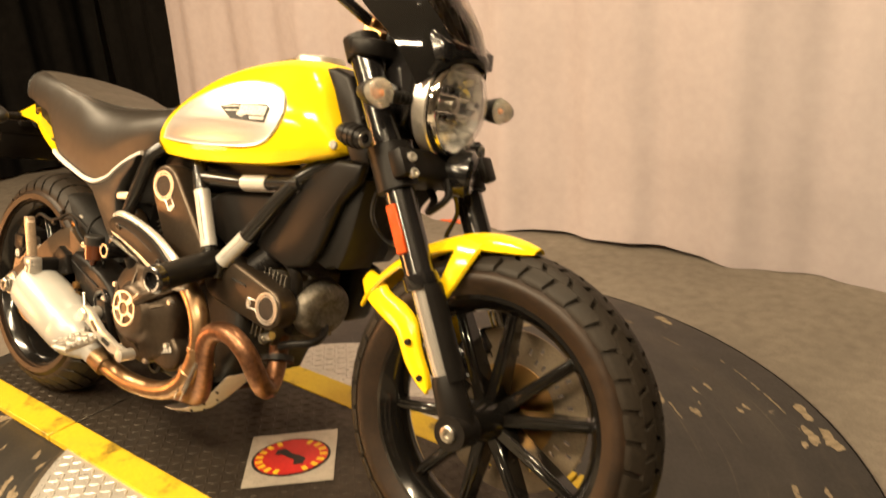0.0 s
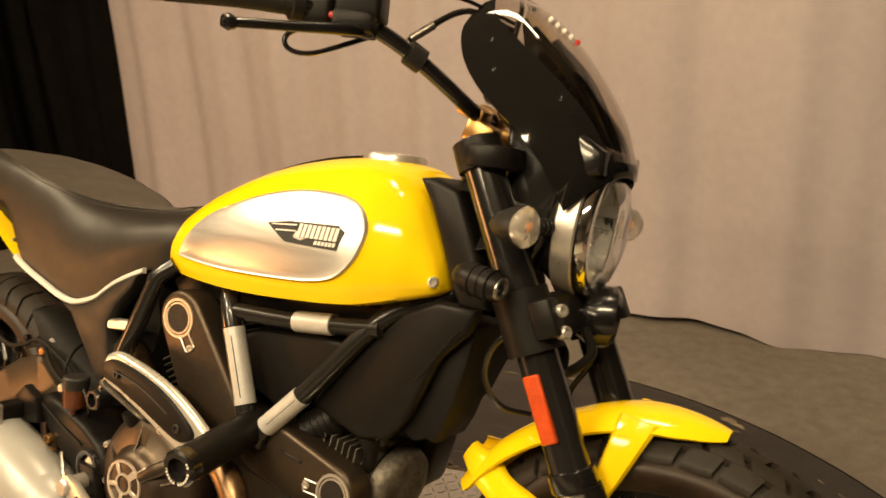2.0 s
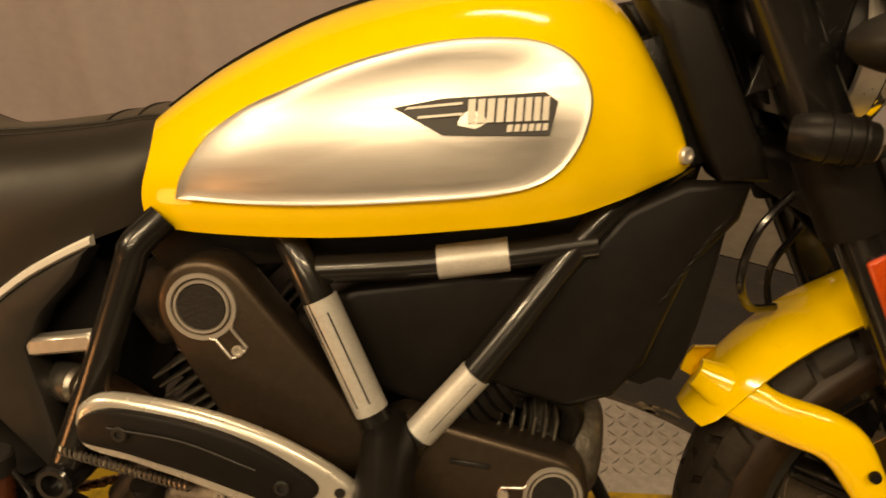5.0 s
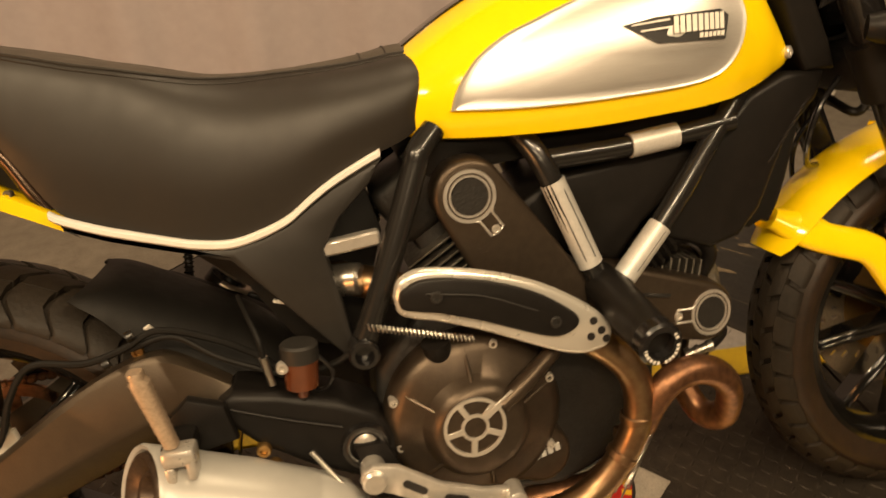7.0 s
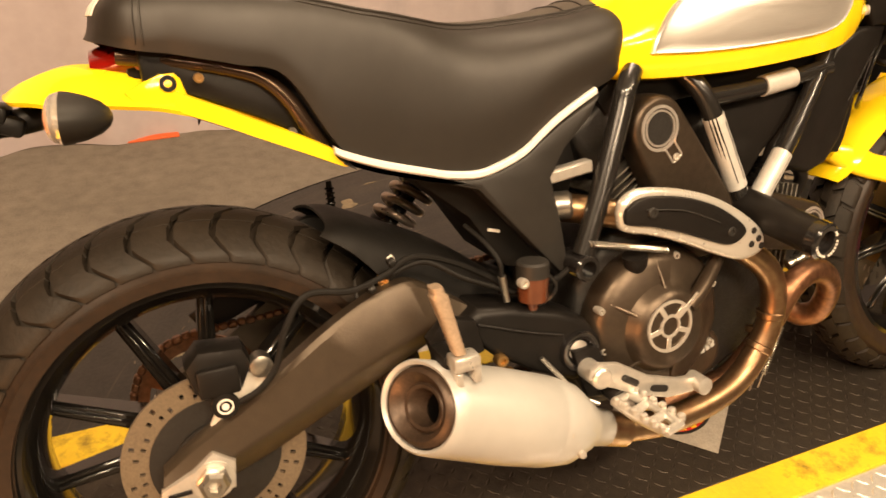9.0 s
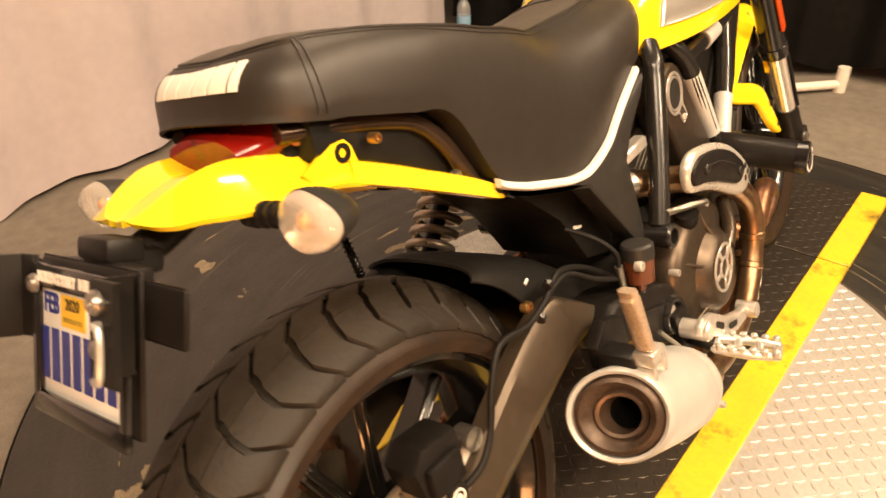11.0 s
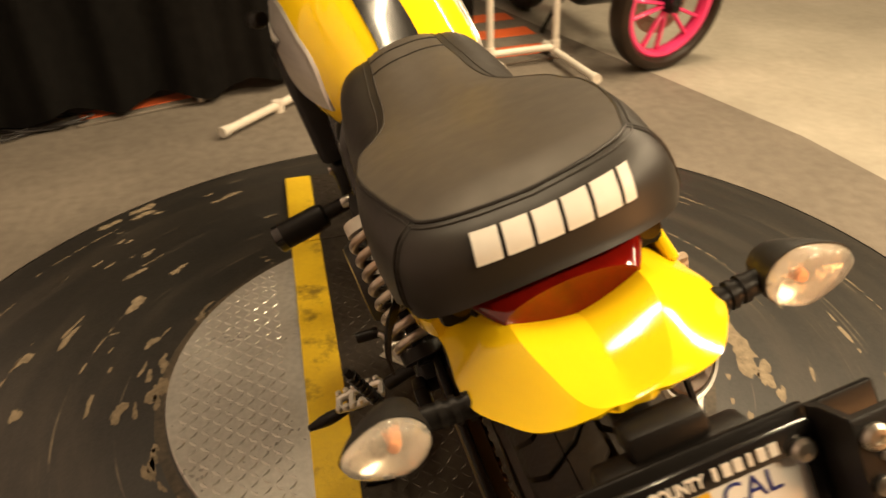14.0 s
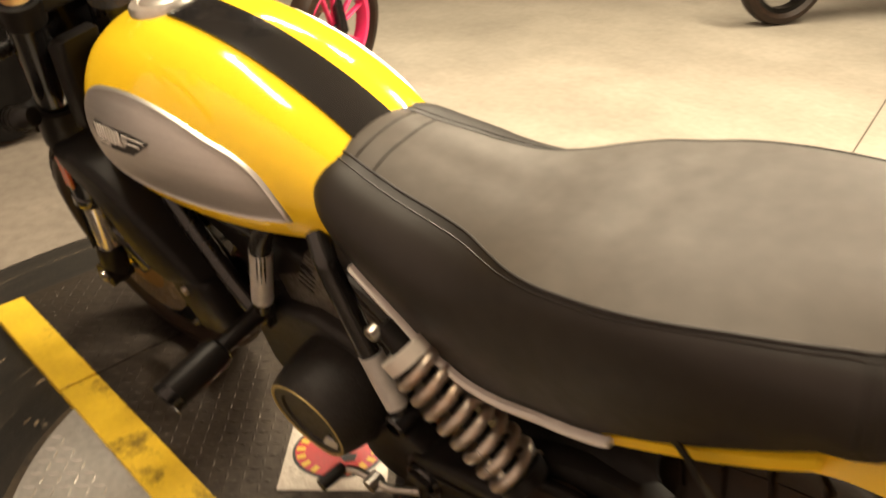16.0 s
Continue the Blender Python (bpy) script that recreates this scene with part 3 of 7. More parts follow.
tagged(mk("tread_pattern", lozenges(-DR, DR, -DR, DR, 0.0235, on_disc, 0.0125, 0.002), TREAD_BRIGHT, disc_plate), kind="stuff")
runway = tagged(new("runway"), "dark greasy chequer-plate runway edged with yellow lines", "ramp")
GAPS = (-0.29, 0.257, 1.456, 1.905)
for k in range(3):
    xa, xb = GAPS[k] + 0.003, GAPS[k + 1] - 0.003
    pl_ = mk("tread_plate", rbox(((xa + xb) / 2, (YB + YC) / 2, -0.0085), (xb - xa, YC - YB, 0.017), 0.001, 1), TREAD_DARK, runway)
    lz = mk("tread_pattern", lozenges(xa + 0.012, xb - 0.01, YB + 0.012, YC - 0.01, 0.0235, lambda x, y: True, 0.0112, 0.0012), TREAD_DARK, pl_)
    tagged(lz, kind="stuff")
    for ym, wide, slope in (((YA + YB) / 2, YB - YA, 0.0), (0.418, 0.084, -0.026)):
        xm = (xa + xb) / 2
        mk("yellow_line", rbox((xm, ym + slope * xm, -0.0075), (xb - xa, wide - 0.0006, 0.019), 0.002, 1, Matrix.Rotation(slope, 3, "Z")), STRIPE, runway, "worn yellow painted edge strip")

# the round club sticker on its square of foil
st = tagged(new("floor_sticker"), "square foil sheet with a round red and yellow sticker", "sticker")
st.matrix_world = pose(0.868, 0.118, 0.0022, 0, 0, 44)


def blob(pts, z, h=0.0008):
    return prism(pts, z, z + h, 0, plane="xy")


def ell(cx, cy, rx, ry, n=40, a0=0.0, a1=6.2832):
    return [(cx + rx * math.cos(a0 + (a1 - a0) * k / n), cy + ry * math.sin(a0 + (a1 - a0) * k / n)) for k in range(n)]


mk("foil_sheet", blob([(-0.104, -0.1), (0.1, -0.107), (0.107, 0.1), (-0.1, 0.106)], 0, 0.0006), pm("crinkled_foil", (0.5, 0.45, 0.38), 0.4, 0.35, var=0.15, vs=30, bump=0.9, bs=60), st)
mk("yellow_ring", blob(ell(0, 0, 0.092, 0.075), 0.0008), INK_BLACK, st)
mk("red_field", blob(ell(0, 0, 0.086, 0.069), 0.0018), INK_RED, st)
for a in np.linspace(2.0, 4.3, 8):
    mk("yellow_bar", moved(rbox((0, 0, 0), (0.017, 0.011, 0.0008), 0), pose(0.075 * math.cos(a), 0.06 * math.sin(a), 0.003, 0, 0, math.degrees(a))), INK_YELLOW, st)
for a in np.linspace(-1.1, 1.0, 7):
    mk("yellow_bar", moved(rbox((0, 0, 0), (0.017, 0.011, 0.0008), 0), pose(0.075 * math.cos(a), 0.06 * math.sin(a), 0.003, 0, 0, math.degrees(a))), INK_YELLOW, st)
mk("black_emblem", blob([(-0.035, 0.03), (-0.015, 0.034), (0.0, 0.012), (0.02, 0.0), (0.034, -0.014), (0.028, -0.036), (0.006, -0.034), (0.008, -0.016), (-0.008, -0.002), (-0.022, 0.012), (-0.038, 0.012)], 0.0028), INK_BLACK, st)

# ---- the motorcycle, built upright and leaned on its side stand ----
bike = tagged(new("motorcycle"), "yellow and black retro motorcycle leaning on its side stand", "motorcycle")
bike.matrix_world = pose(0, 0, 0, LEAN, 0, 0)


def askew(vf):
    """The front of the machine is turned a little towards the stand side."""
    return [Vector((v[0] - 0.02 * min(1.0, max(0.0, (v[0] - 0.95) / 0.2)), v[1] + 0.075 * max(0.0, v[0] - 0.62), v[2])) for v in vf[0]], vf[1]


def part(name, vf, mat, parent=None, label="", angle=38.0):
    return mk(name, askew(vf), mat, parent or bike, label, angle)


def both(name, vf, mat, parent=None, label=""):
    other = [Vector((v[0], -v[1], v[2])) for v in vf[0]], vf[1]
    return part(name, vf, mat, parent, label), part(name, other, mat, parent, label)


# wheels
def tyre_point(th, s, h, c, R, hw, drop):
    a = abs(s)
    r = R + h - drop * a ** 2.3
    y = hw * (s * (1 - 0.06 * a * a))
    return (c[0] + r * math.sin(th), c[1] + y, c[2] + r * math.cos(th))


def tread(c, R, hw, drop, n, rear):
    """Tread blocks: long kinked ones behind, three staggered rows of short ones in front."""
    V, F = [], []
    p = 2 * math.pi / n
    if rear:
        es, offs = (0.0, 0.16, 0.3, 0.42, 0.5, 0.72, 0.84, 1.0), (0.66, 0.4, 0.12, 0.1, -0.02, -0.08, 0.1, 0.5)
        bands = ((0.03, 0.45, 0.0), (0.468, 0.955, 0.0))
    else:
        es, offs = (0.0, 0.3, 0.36, 0.62, 0.68, 1.0), (0.12, 0.0, 0.0, 0.16, 0.2, 0.06)
        bands = ((0.02, 0.3, 0.0), (0.33, 0.62, 0.5), (0.655, 0.955, 0.0))
    for i in range(n):
        for side in (-1, 1):
            for e0, e1, lag in bands:
                o, nu, nv = len(V), 3, 6
                for lvl, h in ((0, 0.0), (1, 0.0075)):
                    for u in range(nu + 1):
                        for v in range(nv + 1):
                            e = e0 + (e1 - e0) * v / nv
                            g = (0.082 - 0.02 * e if rear else 0.082) + 0.012 * lvl
                            bow = 0.0 if rear else 0.025 * (1 - abs(2 * u / nu - 1)) * (1 if v in (0, nv) else 0) * (-1 if v == 0 else 1)
                            t = (i + lag + g + (1 - 2 * g) * u / nu + float(np.interp(e, es, offs)) + (0.5 if side > 0 else 0.0)) * p
                            V.append(tyre_point(t, side * max(0.0, min(0.985, e + bow)), h - 0.003, c, R, hw, drop))
                m = (nu + 1) * (nv + 1)
                for u in range(nu):
                    for v in range(nv):
                        a = o + m + u * (nv + 1) + v
                        F.append((a, a + 1, a + nv + 2, a + nv + 1))
                ring = [u * (nv + 1) for u in range(nu + 1)] + [nu * (nv + 1) + v for v in range(1, nv + 1)] + [u * (nv + 1) + nv for u in range(nu - 1, -1, -1)] + [v for v in range(nv - 1, 0, -1)]
                for q in range(len(ring)):
                    a, b = ring[q], ring[(q + 1) % len(ring)]
                    F.append((o + a, o + b, o + m + b, o + m + a))
    return V, F


def wheel(name, c, R, hw, drop, rim, rhw, n, label, put, rear):
    prof = [(-rhw, rim - 0.004)]
    prof += [(-rhw - 0.004, rim + 0.006), (-hw * 0.97, R - drop - 0.022), (-hw * 0.99, R - drop - 0.008)]
    for k in range(17):
        s = -0.98 + 1.96 * k / 16
        prof.append((hw * s * (1 - 0.06 * s * s), R - 0.006 - drop * abs(s) ** 2.3))
    prof += [(hw * 0.99, R - drop - 0.008), (hw * 0.97, R - drop - 0.022), (rhw + 0.004, rim + 0.006), (rhw, rim - 0.004)]
    body = put(name, lathe([(-rhw - 0.003, rim + 0.004), (-rhw - 0.004, rim - 0.004), (-rhw + 0.006, rim - 0.014), (-rhw + 0.02, rim - 0.024), (0, rim - 0.03), (rhw - 0.02, rim - 0.024), (rhw - 0.006, rim - 0.014), (rhw + 0.004, rim - 0.004), (rhw + 0.003, rim + 0.004), (rhw - 0.01, rim - 0.002), (0, rim - 0.016), (-rhw + 0.01, rim - 0.002)], 96, c, (0, 1, 0), closed=True), RIM, None, label)
    put("tyre", lathe(prof, 96, c, (0, 1, 0), True), SIDEWALL, body, "black rubber tyre", 60)
    crown = [(hw * s_ * (1 - 0.06 * s_ * s_), R - 0.0052 - drop * abs(s_) ** 2.3) for s_ in np.linspace(-0.93, 0.93, 15)]
    put("tread_base", lathe(crown, 96, c, (0, 1, 0), False, False), RUBBER, body, "", 60)
    put("tyre_tread", tread(c, R, hw, drop, n, rear), RUBBER, body, "blocky dual-sport tread")
    put("hub", lathe([(-0.075, 0.0), (-0.075, 0.026), (-0.045, 0.034), (-0.02, 0.04), (0.02, 0.04), (0.045, 0.034), (0.075, 0.026), (0.075, 0)], 32, c, (0, 1, 0)), RIM, body)
    for k in range(10):
        a = 2 * math.pi * k / 10 + 0.16
        r0, r1 = 0.03, rim - 0.02
        L = r1 - r0
        tilt = 0.35 * (1 if k % 2 else -1) / 10
        b = bmesh.new()
        bmesh.ops.create_cube(b, size=1)
        for v in b.verts:
            out = v.co.z > 0
            v.co = Vector((v.co.x * (0.02 if out else 0.026), v.co.y * (0.03 if out else 0.05), r1 if out else r0))
        bmesh.ops.bevel(b, geom=b.edges[:], offset=0.004, segments=1, affect="EDGES")
        m = Matrix.Translation(c) @ Matrix.Rotation(a + tilt, 4, "Y")
        vf = from_bm(b)
        put("spoke", moved(vf, m), RIM, body)
        for sy in (-1, 1):
            put("spoke_rib", moved(rbox((0, sy * 0.019, (r0 + r1) / 2 + 0.012), (0.006, 0.008, L * 0.78), 0.002, 1), m), RIM, body)
    return body


def brake_disc(c, y, r0, r1, t=0.005, seg=120):
    """A drilled ring: some of its cells are left out, right through."""
    rings = [r0 + (r1 - r0) * k / 5 for k in range(6)]
    b = bmesh.new()
    vs = [[b.verts.new((c[0] + r * math.sin(2 * math.pi * j / seg), y, c[2] + r * math.cos(2 * math.pi * j / seg))) for j in range(seg)] for r in rings]
    fs = []
    for k in range(5):
        for j in range(seg):
            if (k, j % 10) in ((1, 0), (2, 4), (3, 7), (1, 7)):
                continue
            fs.append(b.faces.new((vs[k][j], vs[k][(j + 1) % seg], vs[k + 1][(j + 1) % seg], vs[k + 1][j])))
    g = bmesh.ops.extrude_face_region(b, geom=fs)
    for v in g["geom"]:
        if isinstance(v, bmesh.types.BMVert):
            v.co.y += t
    return from_bm(b)


RC = (0.0, 0.0, 0.303)
FC = (1.45, 0.0, 0.308)
rear = wheel("rear_wheel", RC, 0.305, 0.088, 0.05, 0.227, 0.07, 37, "black ten-spoke alloy rear wheel with a chunky tyre", part, True)
front = wheel("front_wheel", FC, 0.303, 0.058, 0.034, 0.222, 0.04, 36, "black ten-spoke alloy front wheel with a chunky tyre", part, False)
part("brake_disc", brake_disc(RC, -0.088, 0.08, 0.115), DISC, rear, "drilled steel rear brake disc")
part("disc_carrier", lathe([(0.082, 0.0), (0.082, 0.05), (0.084, 0.082), (0.09, 0.082), (0.092, 0.05), (0.094, 0.0)], 40, RC, (0, -1, 0)), ENGINE_DARK, rear)
part("tone_ring", lathe([(0.094, 0.03), (0.094, 0.052), (0.1, 0.052), (0.1, 0.03)], 40, RC, (0, -1, 0), True), ENGINE_DARK, rear)
part("brake_disc", brake_disc(FC, 0.058, 0.09, 0.155), DISC, front, "drilled steel front brake disc")
part("disc_carrier", lathe([(-0.06, 0.0), (-0.06, 0.055), (-0.062, 0.092), (-0.056, 0.092), (-0.054, 0.055), (-0.05, 0)], 40, FC, (0, -1, 0)), BRASS, front, "gold front disc carrier")
part("sprocket", lathe([(-0.1, 0.076), (-0.1, 0.095), (-0.106, 0.095), (-0.106, 0.076)], 60, RC, (0, -1, 0), True), COPPER, rear, "copper brown rear sprocket")
for k in range(6):
    a = 2 * math.pi * k / 6
    part("sprocket_arm", moved(rbox((0, 0.103, 0.042), (0.018, 0.005, 0.076), 0.001, 1), Matrix.Translation(RC) @ Matrix.Rotation(a, 4, "Y")), COPPER, rear)


def chain():
    P = []
    r = 0.098
    A, B, rb = (0.0, 0.303), (0.52, 0.385), 0.04
    for k in range(13):
        a = math.radians(95 + 170 * k / 12)
        P.append((A[0] + r * math.cos(a), A[1] + r * math.sin(a)))
    for k in range(9):
        a = math.radians(-80 + 170 * k / 8)
        P.append((B[0] + rb * math.cos(a), B[1] + rb * math.sin(a)))
    P.append(P[0])
    P = np.array(P)
    d = np.r_[0, np.cumsum(np.linalg.norm(np.diff(P, axis=0), axis=1))]
    out = []
    n = int(d[-1] / 0.0135)
    for k in range(n):
        s = k / n * d[-1]
        x, z = np.interp(s, d, P[:, 0]), np.interp(s, d, P[:, 1])
        x2, z2 = np.interp(s + 0.004, d, P[:, 0]), np.interp(s + 0.004, d, P[:, 1])
        out.append(moved(rbox((0, 0, 0), (0.0142, 0.016 if k % 2 else 0.011, 0.011), 0.003, 1), pose(x, 0.103, z, 0, -math.degrees(math.atan2(z2 - z, x2 - x)), 0)))
    return join(*out)


part("drive_chain", chain(), COPPER, None, "copper brown roller chain")

# swingarm
ARM = [  # top edge, fold, lower edge, as x and z
    (-0.064, 0.318, -0.068, 0.305, -0.064, 0.29), (-0.02, 0.348, -0.02, 0.312, -0.03, 0.277), (0.049, 0.386, 0.065, 0.342, 0.05, 0.297), (0.147, 0.449, 0.178, 0.391, 0.152, 0.339), (0.21, 0.482, 0.235, 0.413, 0.205, 0.361), (0.25, 0.494, 0.265, 0.423, 0.239, 0.377), (0.277, 0.493, 0.298, 0.43, 0.275, 0.393), (0.309, 0.474, 0.325, 0.432, 0.302, 0.403), (0.345, 0.448, 0.355, 0.43, 0.345, 0.408)]


def arm_ring(a, b, c, d, e, f):
    p, q, r = Vector((a, 0, b)), Vector((c, 0, d)), Vector((e, 0, f))
    line = ((p, -0.1), (p, -0.121), (p.lerp(q, 0.1), -0.1275), (p.lerp(q, 0.9), -0.133), (q, -0.1335), (q.lerp(r, 0.12), -0.1315), (q.lerp(r, 0.93), -0.117), (r, -0.113), (r, -0.1))
    return [(v.x, y, v.z) for v, y in line]


arm, _ = both("swingarm", loft([arm_ring(*q) for q in spline(ARM, 4)]), SWING, None, "dark grey cast swingarm")
part("swingarm_bridge", rbox((0.37, 0, 0.405), (0.07, 0.22, 0.06), 0.012, 3), SWING)
POD = [(0.33, 0.437), (0.35, 0.449), (0.40, 0.44), (0.47, 0.418), (0.512, 0.396), (0.536, 0.362), (0.534, 0.33), (0.512, 0.308), (0.487, 0.308), (0.43, 0.335), (0.37, 0.375), (0.335, 0.41)]
pod, _ = both("pivot_cover", prism(POD, -0.158, -0.08, 0.012, 3), BLACK_SATIN, None, "black pivot cover")
both("pivot_ring", lathe([(-0.004, 0.019), (0.006, 0.019), (0.008, 0.022), (0.008, 0.028), (0.0, 0.031), (-0.004, 0.031)], 32, (0.495, -0.158, 0.355), (0, -1, 0), True), BLACK_GLOSS, pod)
both("pivot_bolt", lathe([(-0.01, 0.0), (-0.01, 0.017), (0.003, 0.015), (0.006, 0.009), (0.006, 0)], 24, (0.495, -0.155, 0.355), (0, -1, 0)), ALLOY, pod)
both("arm_crease", sweep([(0.345, -0.159, 0.43), (0.41, -0.16, 0.405), (0.47, -0.16, 0.385)], 0.002, 8), BLACK_SATIN, pod)
adj, _ = both("chain_adjuster", prism([(-0.075, 0.285), (-0.06, 0.275), (0.015, 0.284), (0.02, 0.32), (-0.005, 0.338), (-0.03, 0.32), (-0.07, 0.304)], -0.14, -0.128, 0.003), ALLOY, None, "alloy axle adjuster plate")
both("axle_nut", lathe([(0, 0), (0, 0.021), (0.008, 0.021), (0.01, 0.018), (0.014, 0.018), (0.018, 0.014), (0.018, 0.009), (0.008, 0.008), (0.008, 0)], 6, (-0.01, -0.14, 0.303), (0, -1, 0)), STEEL, adj)
both("axle_washer", lathe([(0, 0), (0, 0.026), (0.003, 0.026), (0.003, 0)], 30, (-0.01, -0.139, 0.303), (0, -1, 0)), ALLOY, adj)
# black bar in place of the slot's shaded inside
both("adjuster_dark_slot", rbox((-0.05, -0.1402, 0.296), (0.028, 0.004, 0.006), 0.001, 1), BLACK_SATIN, adj)

# rear caliper, its bracket, and the brake hose on the arm
cal = part("rear_caliper", join(prism([(-0.012, 0.41), (-0.018, 0.445), (0.0, 0.464), (0.052, 0.458), (0.06, 0.435), (0.045, 0.405), (0.01, 0.395)], -0.125, -0.075, 0.007, 2), rbox((0.018, -0.13, 0.425), (0.05, 0.012, 0.038), 0.005)), BLACK_SATIN, None, "black rear brake caliper")
part("caliper_emblem", lathe([(0.0, 0.01), (0.0015, 0.01), (0.0015, 0.0078), (0.0, 0.0078)], 30, (0.02, -0.137, 0.394), (0, -1, 0), True), WHITE, cal)
part("caliper_emblem", lathe([(0.0, 0.0), (0.0, 0.0042), (0.0015, 0.0042), (0.0015, 0.0)], 24, (0.02, -0.137, 0.394), (0, -1, 0)), WHITE, cal)
part("caliper_disc", lathe([(0, 0), (0, 0.017), (0.004, 0.016), (0.004, 0)], 24, (0.02, -0.133, 0.394), (0, -1, 0)), BLACK_SATIN, cal)
part("caliper_bracket", prism([(-0.02, 0.33), (0.0, 0.36), (0.02, 0.395), (0.055, 0.42), (0.085, 0.425), (0.09, 0.405), (0.05, 0.36), (0.02, 0.33)], -0.112, -0.1, 0.003), PVC, cal, "pale alloy caliper bracket")
part("banjo_bolt", lathe([(-0.01, 0), (-0.01, 0.014), (0.012, 0.014), (0.014, 0.008), (0.014, 0)], 20, (0.07, -0.118, 0.43), (0, -1, 0)), STEEL, cal)
part("brake_hose", sweep([(0.03, -0.13, 0.39), (0.06, -0.14, 0.405), (0.085, -0.14, 0.43), (0.105, -0.14, 0.478), (0.135, -0.138, 0.512), (0.19, -0.137, 0.505), (0.235, -0.135, 0.515), (0.275, -0.13, 0.53), (0.33, -0.125, 0.51), (0.385, -0.12, 0.475), (0.42, -0.13, 0.45), (0.47, -0.14, 0.46), (0.495, -0.145, 0.475)], 0.0042, 8, 6), BLACK_MATT, None, "black brake hose along the swingarm")
part("brake_hose", sweep([(0.235, -0.13, 0.51), (0.29, -0.13, 0.52), (0.34, -0.14, 0.49), (0.41, -0.14, 0.455)], 0.0036, 8, 6), BLACK_MATT, None, "black brake hose along the swingarm")
for c in ((0.215, -0.139, 0.502), (0.245, -0.135, 0.53)):
    part("hose_clip", lathe([(-0.004, 0), (-0.004, 0.0062), (0.004, 0.0062), (0.004, 0)], 12, c, (0.9, 0.2, 0.3)), FRAME_BLACK)
part("cable_adjuster", sweep([(0.39, -0.146, 0.484), (0.396, -0.145, 0.447)], [0.0055, 0.0045], 10, 1), STEEL, None, "silver cable adjuster")
part("brake_cable", sweep([(0.366, -0.09, 0.545), (0.378, -0.125, 0.528), (0.388, -0.145, 0.505), (0.39, -0.146, 0.482)], 0.0034, 8, 6), BLACK_MATT)

# hugger and inner mudguard
CROWN = [(0.188, 0.572), (0.215, 0.569), (0.25, 0.553), (0.3, 0.528), (0.36, 0.494), (0.44, 0.432)]
SKIRT = [(0.17, 0.564), (0.182, 0.557), (0.207, 0.538), (0.238, 0.502), (0.262, 0.462), (0.29, 0.41)]
hug2 = []
for (cx, cz), (ex, ez), w in zip(spline(CROWN, 4), spline(SKIRT, 4), np.linspace(0.084, 0.105, 21)):
    hug2.append([(cx + (ex - cx) * abs(u) ** 2.6, w * math.sin(1.45 * u) / math.sin(1.45), cz + (ez - cz) * abs(u) ** 2.6) for u in np.linspace(-1, 1, 19)])
hugger = part("rear_hugger", shell(hug2, 0.004), BLACK_MATT, None, "black plastic rear hugger", 60)
part("white_label", rbox((0.258, -0.0925, 0.52), (0.008, 0.003, 0.013), 0, rot=Euler((0.55, -0.5, 0)).to_matrix()), WHITE, hugger)
part("white_label", rbox((0.414, -0.077, 0.526), (0.018, 0.003, 0.004), 0, rot=Euler((0, 0.3, 0)).to_matrix()), WHITE, hugger)
part("hugger_bolt", bolt((0.241, -0.101, 0.497), 0.008, 0.006), BRASS, hugger)
part("inner_mudguard", prism([(0.22, 0.66), (0.36, 0.62), (0.46, 0.65), (0.53, 0.68), (0.55, 0.6), (0.5, 0.45), (0.43, 0.47), (0.38, 0.55), (0.3, 0.62)], -0.075, 0.075, 0.002), BLACK_MATT, None, "black inner mudguard under the seat")

# shock on the stand side
top, bot = Vector((0.455, 0.142, 0.63)), Vector((0.325, 0.135, 0.5))
ax = bot - top
shock = part("shock_absorber", sweep([top - ax * 0.28, top - ax * 0.02, top, bot, bot + ax * 0.12], [0.013, 0.016, 0.012, 0.012, 0.016], 16, 1), BLACK_SATIN, None, "rear shock absorber with a bare steel coil spring")
u = ax.cross(Vector((0, 1, 0))).normalized()
w = ax.normalized().cross(u)
part("coil_spring", sweep([top + ax * (k / 200 * 1.02) + 0.031 * (u * math.cos(k / 200 * 8.3 * 2 * math.pi) + w * math.sin(k / 200 * 8.3 * 2 * math.pi)) for k in range(201)], 0.0068, 10, 1), SHOCK, shock, "bare steel coil spring")
for q in (-0.04, 1.04):
    part("spring_collar", lathe([(-0.009, 0.016), (-0.009, 0.033), (0.009, 0.033), (0.009, 0.016)], 28, top + ax * q, ax, True), PVC if q < 0 else BLACK_SATIN, shock)
part("shock_bolt", bolt(top - ax * 0.28 + Vector((0, 0.016, 0)), 0.0085, 0.008, (0, 1, 0)), STEEL, shock)

# frame tubes
TR = 0.0152
both("rear_frame_tube", sweep([(0.622, -0.11, 0.722), (0.6, -0.125, 0.7), (0.592, -0.128, 0.68), (0.55, -0.14, 0.575), (0.512, -0.148, 0.49)], TR, 16, 4), FRAME_BLACK, None, "black steel frame tube")
both("tube_boss", lathe([(-0.03, 0.0), (-0.03, 0.0185), (0.02, 0.0185), (0.023, 0.016), (0.023, 0.0115), (0.008, 0.011), (0.008, 0)], 28, (0.508, -0.148, 0.476), (0, -1, 0)), BLACK_GLOSS)
v1, _ = both("front_frame_tube", sweep([(0.72, -0.085, 0.715), (0.748, -0.112, 0.676), (0.775, -0.12, 0.61), (0.817, -0.126, 0.505)], TR, 16, 4), FRAME_BLACK, None, "black steel frame tube")
v2, _ = both("down_tube", sweep([(0.838, -0.128, 0.49), (0.9, -0.12, 0.555), (0.985, -0.105, 0.655), (1.04, -0.088, 0.708), (1.09, -0.06, 0.73), (1.13, -0.04, 0.75)], TR, 16, 4), FRAME_BLACK, None, "black steel frame tube")
